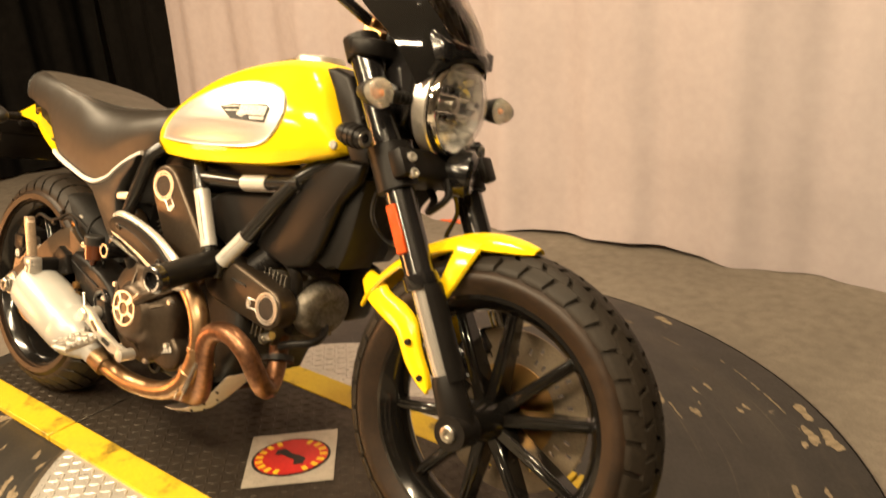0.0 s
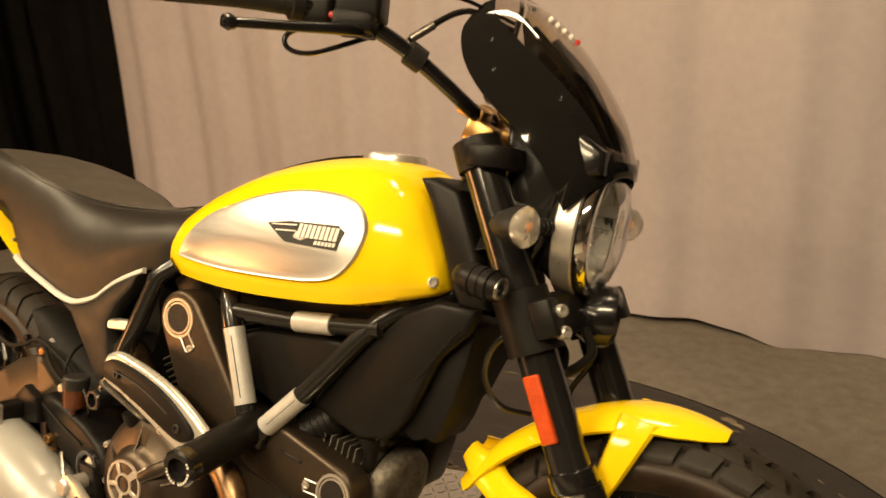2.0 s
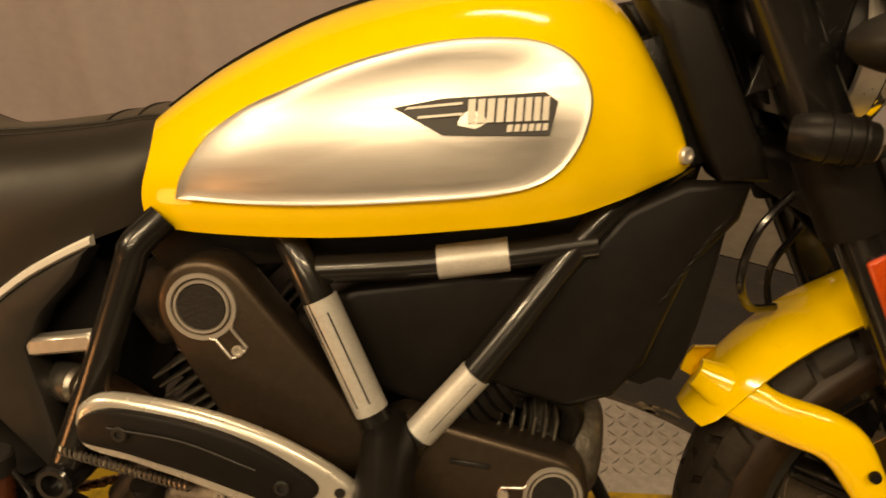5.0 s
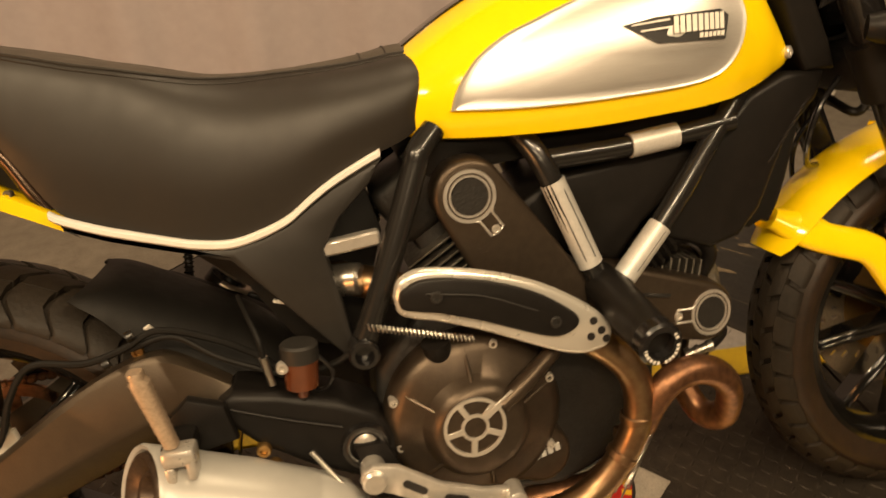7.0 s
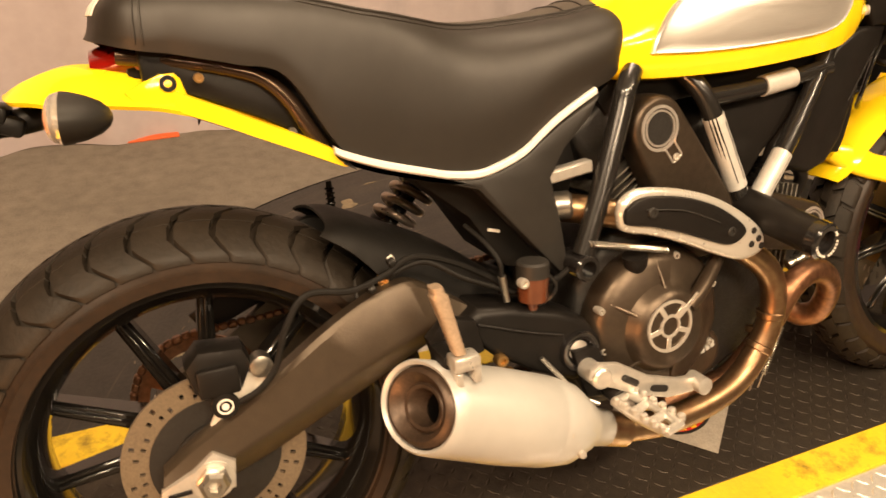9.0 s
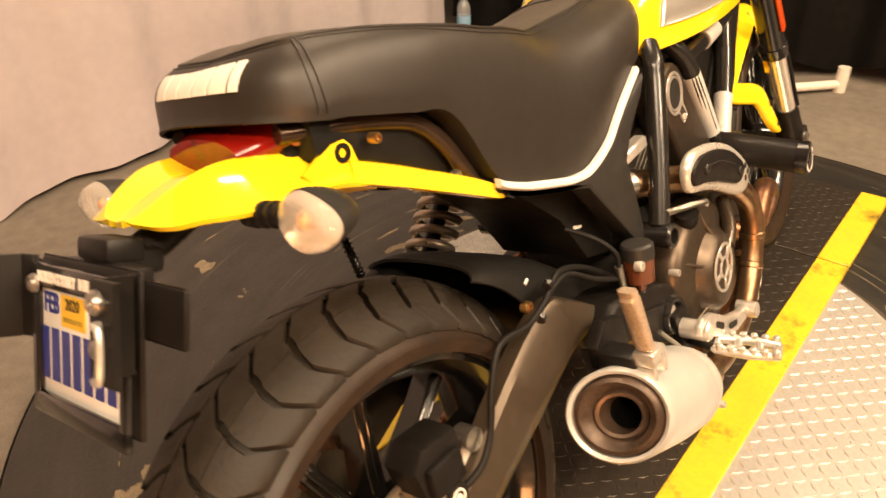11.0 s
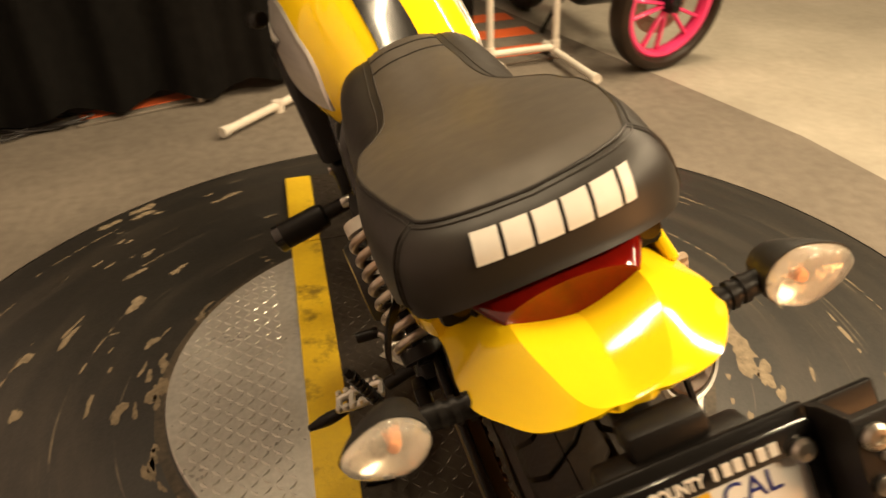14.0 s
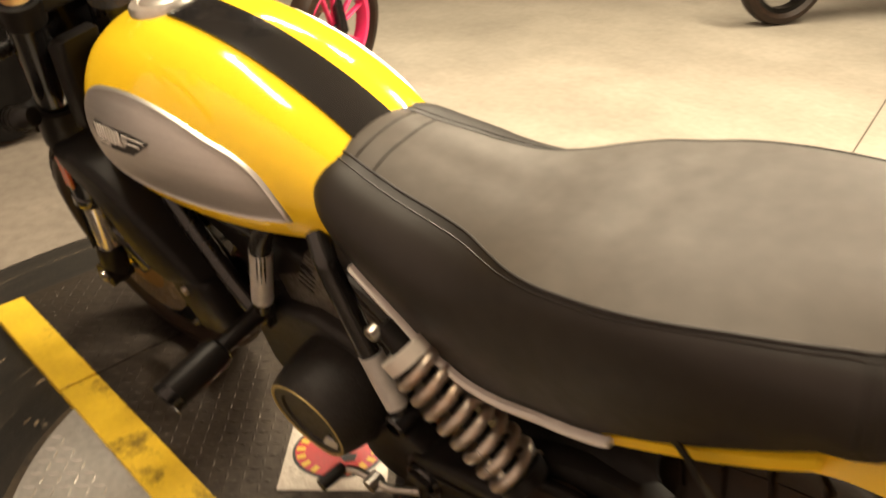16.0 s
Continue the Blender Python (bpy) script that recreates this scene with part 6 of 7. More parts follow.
for xx in (0.585, 0.548):
    k = int(np.argmin(np.abs(SG[:, 0] - xx)))
    part("seat_stitch", sweep([(p[0], p[1], p[2] + 0.0018) for p in top_g[k]], 0.0011, 6, 2), VINYL_SIDE, seat)
# the maker's mark on the tail: slanted white blocks
tail_all = np.array(side_r[-6:] + tail + side_l[:6])


def on_tail(y, h):
    """The tail's skin at a sideways place y and a height share h (0 hem, 1 seam)."""
    k = (1 - h) * (tail_all.shape[1] - 1)
    i = min(int(k), tail_all.shape[1] - 2)
    row = tail_all[:, i] + (tail_all[:, i + 1] - tail_all[:, i]) * (k - i)
    return Vector((float(np.interp(y, row[:, 1], row[:, 0])), y, float(np.interp(y, row[:, 1], row[:, 2]))))


for k in range(6):
    y0 = 0.0585 - 0.0238 * k
    wd = 0.0205 if k < 5 else 0.0095
    g_ = [[on_tail(y0 + 0.002 * (1 - 2 * v / 5) - wd * u / 4, 0.52 + 0.27 * v / 5) + Vector((-0.0009, 0, 0.0006)) for u in range(5)] for v in range(6)]
    part("brand_block", shell([[tuple(p) for p in r] for r in g_], -0.0016), WHITE, seat, "white slanted brand block", 60)
PIPE = [(0.556, 0.704), (0.53, 0.693), (0.495, 0.676), (0.468, 0.659), (0.442, 0.641), (0.41, 0.629), (0.376, 0.622), (0.34, 0.626), (0.31, 0.634), (0.248, 0.654), (0.205, 0.672), (0.192, 0.68)]
def pip_y(x):
    return -float(np.interp(x, SG[::-1, 0], SG[::-1, 3])) * 0.955 - 0.004
pipe = loft([[(x, pip_y(x) - 0.003 + dy, z + dz) for dy, dz in ((0, 0.0045), (-0.003, 0.002), (-0.003, -0.003), (0, -0.0055), (0.006, -0.0055), (0.006, 0.0045))] for x, z in spline(PIPE, 4)])
both("seat_piping", pipe, PIPING, seat, "white piping along the seat base")
PN = [(p[0], p[1] - 0.006) for p in PIPE] + [(0.2, 0.664), (0.24, 0.648), (0.31, 0.622), (0.372, 0.6), (0.42, 0.543), (0.466, 0.488), (0.492, 0.458), (0.5, 0.47), (0.49, 0.54), (0.478, 0.6), (0.5, 0.635), (0.54, 0.672)]
both("side_panel", prism(PN, -0.134, -0.1, 0.006, 2), GREY_PLASTIC, None, "charcoal plastic side panel under the seat")
both("subframe_rail", sweep([(-0.02, -0.08, 0.806), (0.04, -0.094, 0.795), (0.1, -0.1, 0.779), (0.13, -0.103, 0.765), (0.153, -0.107, 0.74), (0.17, -0.11, 0.708), (0.185, -0.11, 0.68)], 0.0095, 14, 5), pm("bronze_black_rail", (0.07, 0.045, 0.03), 0.24, 0.7), None, "dark bronze grab rail under the seat")
both("rail_bolt", bolt((0.058, -0.116, 0.776), 0.0055, 0.006), BRASS)
both("rail_bolt", bolt((0.15, -0.12, 0.705), 0.005, 0.005), STEEL)
part("undertray", prism([(0.0, 0.775), (0.06, 0.752), (0.12, 0.722), (0.2, 0.675), (0.26, 0.66), (0.26, 0.7), (0.19, 0.76), (0.12, 0.8), (0.0, 0.815)], -0.1, 0.1, 0.006), BLACK_SATIN, None, "black tray under the seat")

# tail: yellow mudguard, lamp, indicators, number plate
TG = [  # x, half width, centre height, drop at the rim, ridge
    (0.085, 0.1175, 0.733, 0.012, 0.0), (0.062, 0.1155, 0.747, 0.02, 0.0), (0.036, 0.1125, 0.767, 0.033, 0.0), (0.01, 0.11, 0.781, 0.042, 0.002), (-0.02, 0.1105, 0.787, 0.045, 0.004), (-0.05, 0.112, 0.788, 0.042, 0.005), (-0.085, 0.107, 0.785, 0.036, 0.005), (-0.115, 0.09, 0.778, 0.022, 0.004), (-0.133, 0.074, 0.772, 0.013, 0.002), (-0.142, 0.054, 0.769, 0.006, 0.0), (-0.146, 0.028, 0.768, 0.002, 0.0)]
grid = []
for x, hw, zc, dr, rg in spline(TG, 4):
    hw *= 0.955
    dip = 0.02 * math.exp(-((x + 0.03) / 0.034) ** 2)
    grid.append([(x, hw * s, zc - dip * max(0.0, 1 - (abs(s) / 0.62) ** 2) + rg * min(1.0, abs(s) / 0.5) - 0.002 * (1 - min(1.0, abs(s) / 0.5)) - dr * max(0, (abs(s) - 0.5) / 0.5) ** 1.15) for s in np.linspace(-1, 1, 25)])
guard = part("rear_mudguard", shell([[(x, y, z + 0.008) for x, y, z in r] for r in grid], 0.006), YELLOW, None, "glossy yellow tail mudguard", 14)
both("mudguard_arm", loft([[(x, -y + a, z + b) for a, b in ((-0.009, h_ * 0.9), (-0.003, h_ * 1.1), (0.05, h_ * 0.5), (0.05, h_ * 0.2), (0.008, -h_), (-0.006, -h_ * 0.8))] for x, y, z, h_ in spline([(0.03, 0.099, 0.752, 0.012), (0.06, 0.107, 0.738, 0.012), (0.085, 0.1115, 0.726, 0.0118), (0.11, 0.115, 0.713, 0.0115), (0.16, 0.119, 0.688, 0.011), (0.2, 0.121, 0.666, 0.009), (0.21, 0.122, 0.659, 0.004)], 4)]), YELLOW, guard, "yellow mudguard arm")
part("mudguard_ear", prism([(-0.02, 0.768), (0.0, 0.777), (0.018, 0.784), (0.034, 0.784), (0.04, 0.777), (0.046, 0.752), (0.03, 0.742), (-0.01, 0.752)], -0.1025, -0.092, 0.004), YELLOW, guard)
part("mudguard_grommet", lathe([(0, 0), (0, 0.009), (0.003, 0.009), (0.003, 0.005), (0, 0.004)], 20, (0.026, -0.1018, 0.773), (0, -1, 0)), BLACK_SATIN, guard)
lampr = []
for k in range(9):
    q = k / 8
    x = -0.05 + 0.074 * q
    lampr.append([(x, (0.056 + 0.03 * math.sin(q * 1.4)) * math.cos(a), 0.795 + 0.008 * q + (0.024 if a < math.pi else 0.027) * math.sin(a) * (0.55 + 0.45 * math.sin(0.5 + q * 1.6))) for a in np.linspace(0, 2 * math.pi, 28, endpoint=False)])
tl = part("tail_lamp", loft(lampr), RED_LENS, None, "red tail lamp tucked under the seat")
both("amber_marker", rbox((0.008, -0.075, 0.802), (0.024, 0.016, 0.026), 0.004), AMBER, tl)
part("lamp_housing", rbox((0.03, 0, 0.79), (0.09, 0.15, 0.035), 0.01), BLACK_SATIN, tl)


def indicator(c, out, face, put, par=None):
    """A teardrop flasher: dark shell behind, clear lens facing face, ribbed stalk."""
    f = Vector(face).normalized()
    side = Vector((0, out, 0))
    up = f.cross(side).normalized()
    up = up if up.z > 0 else -up
    C = Vector(c)

    def ring(s, k):
        pts = []
        for j in range(28):
            a = 2 * math.pi * j / 28
            ry = 0.036 * (1.18 if math.cos(a) > 0 else 0.86)
            rz = 0.0265 * (1 - 0.22 * math.cos(a) * (1 if math.cos(a) > 0 else 0))
            pts.append(C + f * s + side * (ry * k * math.cos(a)) + up * (rz * k * math.sin(a)))
        return pts
    shellv = loft([ring(s, k) for s, k in ((-0.045, 0.12), (-0.042, 0.36), (-0.034, 0.62), (-0.02, 0.84), (-0.006, 0.97), (0.002, 1.0), (0.002, 0.93), (-0.02, 0.6))])
    o = put("indicator", shellv, GREY_PLASTIC, par, "flasher with a dark shell and a clear lens on a ribbed stalk", 50)
    ln_ = put("lens", loft([ring(s, k) for s, k in ((-0.002, 0.95), (0.004, 0.96), (0.01, 0.88), (0.014, 0.72), (0.0165, 0.45), (0.0175, 0.12))]), CLEAR_LENS, o, "clear ribbed lens", 60)
    ln_.visible_shadow = False
    put("reflector_bowl", loft([ring(s, k) for s, k in ((-0.001, 0.92), (-0.01, 0.7), (-0.016, 0.4), (-0.017, 0.1))], cap=False), FLASHER_BOWL, o)
    put("bulb", lathe([(-0.01, 0), (-0.01, 0.0045), (0.0, 0.0055), (0.004, 0.004), (0.005, 0)], 16, C - f * 0.004, f), AMBER, o, "amber bulb")
    base = C - side * 0.03 - f * 0.012
    tip = C - side * 0.085 - f * 0.004
    put("stalk", sweep([base + side * 0.012, base, (base + tip) / 2, tip], [0.01, 0.0105, 0.0095, 0.0105], 14, 2), BLACK_SATIN, o)
    for q in range(4):
        cc = base + (tip - base) * (0.2 + 0.2 * q)
        put("stalk_rib", lathe([(-0.0025, 0.0), (-0.0025, 0.0118), (0.0025, 0.0118), (0.0025, 0.0)], 16, cc, side), BLACK_SATIN, o)
    return o


indicator((-0.078, -0.168, 0.755), -1, (-0.93, -0.15, 0.1), part)
indicator((-0.078, 0.168, 0.755), 1, (-0.93, 0.15, 0.1), part)
indicator((1.272, -0.172, 0.857), -1, (0.95, -0.2, 0.0), part)
indicator((1.287, 0.172, 0.866), 1, (0.95, 0.2, 0.0), part)

PM = pose(-0.210, -0.008, 0.702, 0, 22, 0)  # plate faces backwards and up; local x is its normal backwards


def pl(name, vf, mat, parent, label=""):
    return part(name, moved(vf, PM), mat, parent, label)


holder = pl("plate_holder", join(rbox((0.006, 0, -0.005), (0.006, 0.176, 0.13), 0.004), rbox((0.02, 0, 0.05), (0.03, 0.11, 0.02), 0.006), rbox((0.035, 0, 0.06), (0.05, 0.05, 0.022), 0.006), rbox((0.012, 0, 0.03), (0.006, 0.28, 0.045), 0.004)), BLACK_SATIN, None, "black number plate holder with side brackets")
pl("plate_lamp", rbox((0.024, 0, 0.07), (0.034, 0.056, 0.02), 0.005), BLACK_SATIN, holder)
plate = pl("number_plate", rbox((0.0, 0.004, -0.018), (0.003, 0.16, 0.1), 0.001), PLATE_WHITE, holder, "white number plate in a black dealer frame")
for y0, y1, z0, z1 in ((-0.085, 0.085, 0.033, 0.054), (-0.085, -0.073, -0.074, 0.04), (0.073, 0.085, -0.074, 0.04), (-0.085, 0.085, -0.078, -0.058)):
    pl("plate_frame", rbox((-0.004, (y0 + y1) / 2, (z0 + z1) / 2), (0.007, y1 - y0, z1 - z0), 0.003), BLACK_GLOSS, holder)


def lettering(text, size, y, z, mat, parent, x=-0.0085, wide=1.0, bold=0.0):
    """Words in the built-in font on the plate, read from behind the motorcycle."""
    cu = bpy.data.curves.new("word", "FONT")
    cu.body, cu.size, cu.align_x, cu.extrude, cu.offset = text, size, "CENTER", 0.0004, bold
    tmp = bpy.data.objects.new("word", cu)
    me = bpy.data.meshes.new_from_object(tmp)
    bpy.data.objects.remove(tmp)
    me.transform(PM @ Matrix(((0, 0, -1, x), (-wide, 0, 0, y), (0, 1, 0, z), (0, 0, 0, 1))))
    b = bmesh.new()
    b.from_mesh(me)
    left = set(b.verts)
    while left:
        seed = [left.pop()]
        isle = set(seed)
        while seed:
            for e in seed.pop().link_edges:
                for v in e.verts:
                    if v in left:
                        left.discard(v)
                        isle.add(v)
                        seed.append(v)
        ids = {v: i for i, v in enumerate(isle)}
        mk("letter", ([v.co.copy() for v in isle], [[ids[v] for v in f.verts] for f in b.faces if f.verts[0] in ids]), mat, parent)
    b.free()


lettering("NORTH COUNTY", 0.0122, 0.0297, 0.0393, WHITE, holder, wide=0.74, bold=0.0004)
for k in range(6):
    pl("name_bar", rbox((-0.0082, -0.0145 - 0.0081 * k, 0.0437), (0.001, 0.0058 if k % 3 else 0.003, 0.009), 0), WHITE, holder)
lettering("FEB", 0.024, 0.055, 0.0125, PLATE_BLUE, holder, x=-0.002, wide=0.8, bold=0.0006)
lettering("CAL", 0.024, -0.0365, 0.0125, PLATE_BLUE, holder, x=-0.002, wide=0.92)
pl("date_sticker", rbox((-0.002, 0.013, 0.0165), (0.001, 0.0445, 0.027), 0), INK_YELLOW, holder, "yellow registration sticker")
lettering("2020", 0.014, 0.013, 0.018, INK_BLACK, holder, x=-0.0028, wide=0.95)
pl("sticker_bar", rbox((-0.0028, 0.013, 0.0095), (0.0006, 0.034, 0.004), 0), STRIPE, holder)
for k in range(7):
    pl("number_bar", rbox((-0.0022, 0.0685 - 0.0203 * k, -0.024), (0.001, 0.0145, 0.046), 0.0003, 1), PLATE_BLUE, holder, "dark blue plain bar")
for y in (-0.073, 0.073):
    pl("plate_bolt", lathe([(0, 0.0085), (0.003, 0.0085), (0.006, 0.006), (0.007, 0)], 20, (-0.0078, y, 0.036), (-1, 0, 0)), STEEL, holder)
for s, o in ((-1, 0.018), (1, 0.008)):
    bracket = pl("side_bracket", loft([[(x + a, s * max(y - o, 0.084 + y * 0.02), z) for x, y in ((0.0, 0.085), (-0.004, 0.112), (-0.031, 0.116), (-0.0305, 0.145))] + [(x + a - 0.005, s * max(y + 0.001 - o, 0.0845 + y * 0.02), z) for x, y in ((-0.0305, 0.145), (-0.031, 0.111), (-0.004, 0.107), (0.0, 0.085))] for z, a in ((-0.014, 0.0015), (-0.012, 0.0), (0.057, 0.0), (0.059, 0.0015))]), BLACK_SATIN, holder)
    pl("bracket_bolt", lathe([(0, 0.0092), (0.003, 0.0092), (0.006, 0.0068), (0.0062, 0.0035), (0.004, 0.003), (0.004, 0)], 18, (-0.0355, s * (0.1235 - o), 0.044), (-1, 0, 0)), STEEL, bracket)
    pl("bracket_bolt", lathe([(0, 0.0065), (0.003, 0.0065), (0.004, 0.0045), (0.004, 0)], 18, (-0.0355, s * (0.121 - o), 0.011), (-1, 0, 0)), STEEL, bracket)
    pl("bracket_hook", sweep([(-0.035, s * (0.127 - o), 0.029), (-0.041, s * (0.129 - o), 0.029), (-0.043, s * (0.139 - o), 0.028), (-0.043, s * (0.141 - o), 0.018), (-0.043, s * (0.141 - o), 0.002), (-0.043, s * (0.139 - o), -0.008), (-0.041, s * (0.129 - o), -0.009), (-0.035, s * (0.127 - o), -0.009)], 0.003, 10, 2), ALLOY, bracket, "bright wire hook")
part("plate_arm", sweep([(-0.06, 0, 0.765), (-0.12, 0, 0.745), (-0.165, 0, 0.74)], [0.018, 0.016, 0.014], 14, 3), BLACK_SATIN)

# front end: fork, yokes, mudguard
FA, FB = Vector((1.163, -0.105, 0.955)), Vector((1.452, -0.105, 0.308))
fd = FB - FA


def fork_at(q, y=-0.105):
    p = FA + fd * q
    return Vector((p.x, y, p.z))


for s in (-1, 1):
    y = 0.105 * s
    leg = part("fork_leg", sweep([fork_at(q, y) for q in (-0.01, 0.3, 0.61, 0.63, 0.635)], [0.0265, 0.0265, 0.0265, 0.029, 0.026], 24, 1), BLACK_GLOSS, None, "black fork leg with a chrome slider")
    part("fork_seal", lathe([(-0.014, 0.0265), (-0.012, 0.0305), (0.01, 0.0305), (0.014, 0.028), (0.014, 0.02)], 28, fork_at(0.632, y), fd), BLACK_GLOSS, leg)
    part("slider_tube", sweep([fork_at(0.6, y), fork_at(0.9, y)], 0.0212, 24, 1), HARD_CHROME, leg, "chrome inner tube")
    part("axle_clamp", join(sweep([fork_at(0.865, y), fork_at(0.885, y), fork_at(1.0, y), fork_at(1.04, y)], [0.024, 0.027, 0.03, 0.022], 22, 1), lathe([(-0.02, 0), (-0.02, 0.03), (0.03, 0.03), (0.03, 0)], 24, (FB.x, y, FB.z), (0, s, 0))), BLACK_SATIN, leg)
    part("axle_nut", lathe([(0, 0), (0, 0.014), (0.006, 0.014), (0.008, 0.011), (0.008, 0.007), (0.002, 0.006), (0.002, 0)], 20, (FB.x, y + 0.03 * s, FB.z), (0, s, 0)), STEEL, leg)
    part("fork_cap", lathe([(-0.022, 0.0), (-0.022, 0.022), (-0.004, 0.022), (-0.002, 0.018), (-0.002, 0)], 22, fork_at(-0.015, y), -fd), BRASS, leg)
    part("fork_guard", loft([[fork_at(q, y) + Vector((0.021 * math.cos(a) * 1.55, 0.0265 * math.sin(a) * 1.2, 0.009 * math.cos(a))) for a in np.linspace(-0.9, 0.9, 7)] + [fork_at(q, y) + Vector((0.017 * math.cos(a) * 1.55, 0.0225 * math.sin(a) * 1.2, 0.007 * math.cos(a))) for a in np.linspace(0.9, -0.9, 7)] for q in (0.64, 0.7, 0.8, 0.88)]), BLACK_SATIN, leg)
    part("side_reflector", rbox(fork_at(0.5, y) + Vector((-0.004, 0.028 * s, 0)), (0.022, 0.007, 0.088), 0.002, 1, Euler((0, -math.atan2(fd.x, -fd.z), 0)).to_matrix()), ORANGE_LENS, leg, "orange fork reflector")
part("top_yoke", join(prism(capsule((1.185, -0.105), (1.185, 0.105), 0.038, 0.038), 0.925, 0.955, 0.006, 2, "xy"), *[lathe([(-0.02, 0), (-0.02, 0.0325), (0.018, 0.0325), (0.02, 0.028), (0.02, 0)], 28, fork_at(0.02, 0.105 * s), -fd) for s in (-1, 1)]), BLACK_SATIN, None, "black top yoke")
yoke = part("lower_yoke", rbox((1.262, 0, 0.735), (0.07, 0.2, 0.06), 0.012, 3, Euler((0, -0.4, 0)).to_matrix()), BLACK_SATIN, None, "black lower yoke")
for s in (-1, 1):
    part("fork_clamp", sweep([fork_at(0.285, 0.105 * s), fork_at(0.4, 0.105 * s)], 0.0365, 28, 1), BLACK_SATIN, yoke)
    part("yoke_boss", rbox((1.296, 0.125 * s, 0.745), (0.03, 0.035, 0.05), 0.006, 2, Euler((0, -0.42, 0)).to_matrix()), BLACK_SATIN, yoke)
for z, x in ((0.757, 1.31), (0.731, 1.318)):
    part("yoke_bolt", bolt((x, -0.12, z), 0.0085, 0.008, (0.9, -0.35, 0.3)), ALLOY, yoke)
both("lamp_pod", sweep([(1.192, -0.16, 0.788), (1.208, -0.168, 0.786), (1.235, -0.173, 0.782), (1.252, -0.174, 0.779)], [0.015, 0.0195, 0.0195, 0.0165], 20, 4), BLACK_SATIN, None, "small black horn pod beside the fork")
both("pod_cap", lathe([(0, 0.0085), (0.003, 0.009), (0.004, 0.012), (0.003, 0.0145), (0, 0.015)], 24, (1.252, -0.174, 0.779), (0.98, -0.1, -0.15), True), STEEL)
both("pod_glass", lathe([(0, 0), (0, 0.0088), (0.002, 0.007), (0.003, 0)], 20, (1.252, -0.174, 0.779), (0.98, -0.1, -0.15)), BLACK_GLOSS)
for x in (1.217, 1.23, 1.242):
    both("pod_rib", lathe([(-0.002, 0.018), (-0.0012, 0.0212), (0.0012, 0.0212), (0.002, 0.018)], 24, (x, -0.168 - (x - 1.2) * 0.14, 0.787 - (x - 1.2) * 0.14), (0.98, -0.13, -0.14), True), BLACK_SATIN)
part("horn", lathe([(-0.03, 0), (-0.03, 0.034), (-0.01, 0.045), (0.012, 0.045), (0.02, 0.036), (0.02, 0)], 36, (1.308, 0.04, 0.735), (0.85, 0.4, -0.1)), BLACK_GLOSS, None, "black horn under the headlamp")
part("brake_hose", sweep([(1.29, 0.03, 0.72), (1.29, 0.06, 0.66), (1.26, 0.075, 0.6), (1.28, 0.095, 0.52), (1.35, 0.09, 0.42)], 0.0045, 8, 6), BLACK_GLOSS, None, "front brake hose")
part("brake_hose", sweep([(1.24, -0.06, 0.725), (1.2, -0.068, 0.685), (1.188, -0.06, 0.635), (1.205, -0.035, 0.595), (1.24, -0.01, 0.585)], 0.0045, 8, 6), BLACK_GLOSS, None, "front brake hose")
part("wiring_loom", sweep([(1.3, 0.0, 0.72), (1.32, -0.02, 0.69), (1.29, -0.03, 0.66), (1.27, 0.01, 0.68), (1.25, 0.02, 0.7)], 0.007, 8, 6), BLACK_SATIN)
part("front_caliper", prism([(1.30, 0.36), (1.335, 0.42), (1.375, 0.45), (1.4, 0.42), (1.38, 0.37), (1.34, 0.33)], 0.045, 0.1, 0.008), BLACK_GLOSS, None, "black front brake caliper")
fg = []
for k in range(29):
    q = k / 28
    a = math.radians(-62 + 72 * q)
    ww = 0.05 + 0.016 * math.sin(math.pi * min(1, q * 1.15)) ** 0.7
    if q > 0.7:
        ww *= 1 - 0.62 * ((q - 0.7) / 0.3) ** 3.4
    if q < 0.12:
        ww *= 1 - 0.2 * ((0.12 - q) / 0.12) ** 2
    Rg = 0.346 - 0.012 * min(1, q * 2) - 0.014 * max(0, (q - 0.7) / 0.3) ** 1.6
    edge = 0.026 * min(1.0, ww / 0.05)
    fg.append([(FC[0] + (Rg - edge * abs(s) ** 2.6) * math.sin(a), ww * s, FC[2] + (Rg - edge * abs(s) ** 2.6) * math.cos(a)) for s in np.linspace(-1, 1, 13)])
fend = part("front_mudguard", shell(fg, -0.005), YELLOW, None, "glossy yellow front mudguard with forked stays", 60)
UP = [(1.165, 0.53), (1.212, 0.52), (1.24, 0.503), (1.29, 0.488), (1.322, 0.466), (1.343, 0.422), (1.365, 0.385), (1.376, 0.358)]
LO = [(1.15, 0.503), (1.176, 0.482), (1.213, 0.464), (1.25, 0.452), (1.282, 0.438), (1.316, 0.39), (1.35, 0.358), (1.371, 0.347)]
YS = (0.024, 0.044, 0.058, 0.072, 0.081, 0.089, 0.093, 0.094)
STAY = spline([(*u, *l_, y) for u, l_, y in zip(UP, LO, YS)], 5)


def stay_ring(a, b, c, d, y, s):
    """One cut across the stay: a rounded strap with its rims turned in."""
    return [(a + (c - a) * v, s * (y + o), b + (d - b) * v) for v, o in ((0.0, -0.009), (0.0, -0.002), (0.06, 0.003), (0.2, 0.006), (0.5, 0.0075), (0.8, 0.006), (0.94, 0.003), (1.0, -0.002), (1.0, -0.009), (0.9, -0.004), (0.5, 0.002), (0.1, -0.004))]


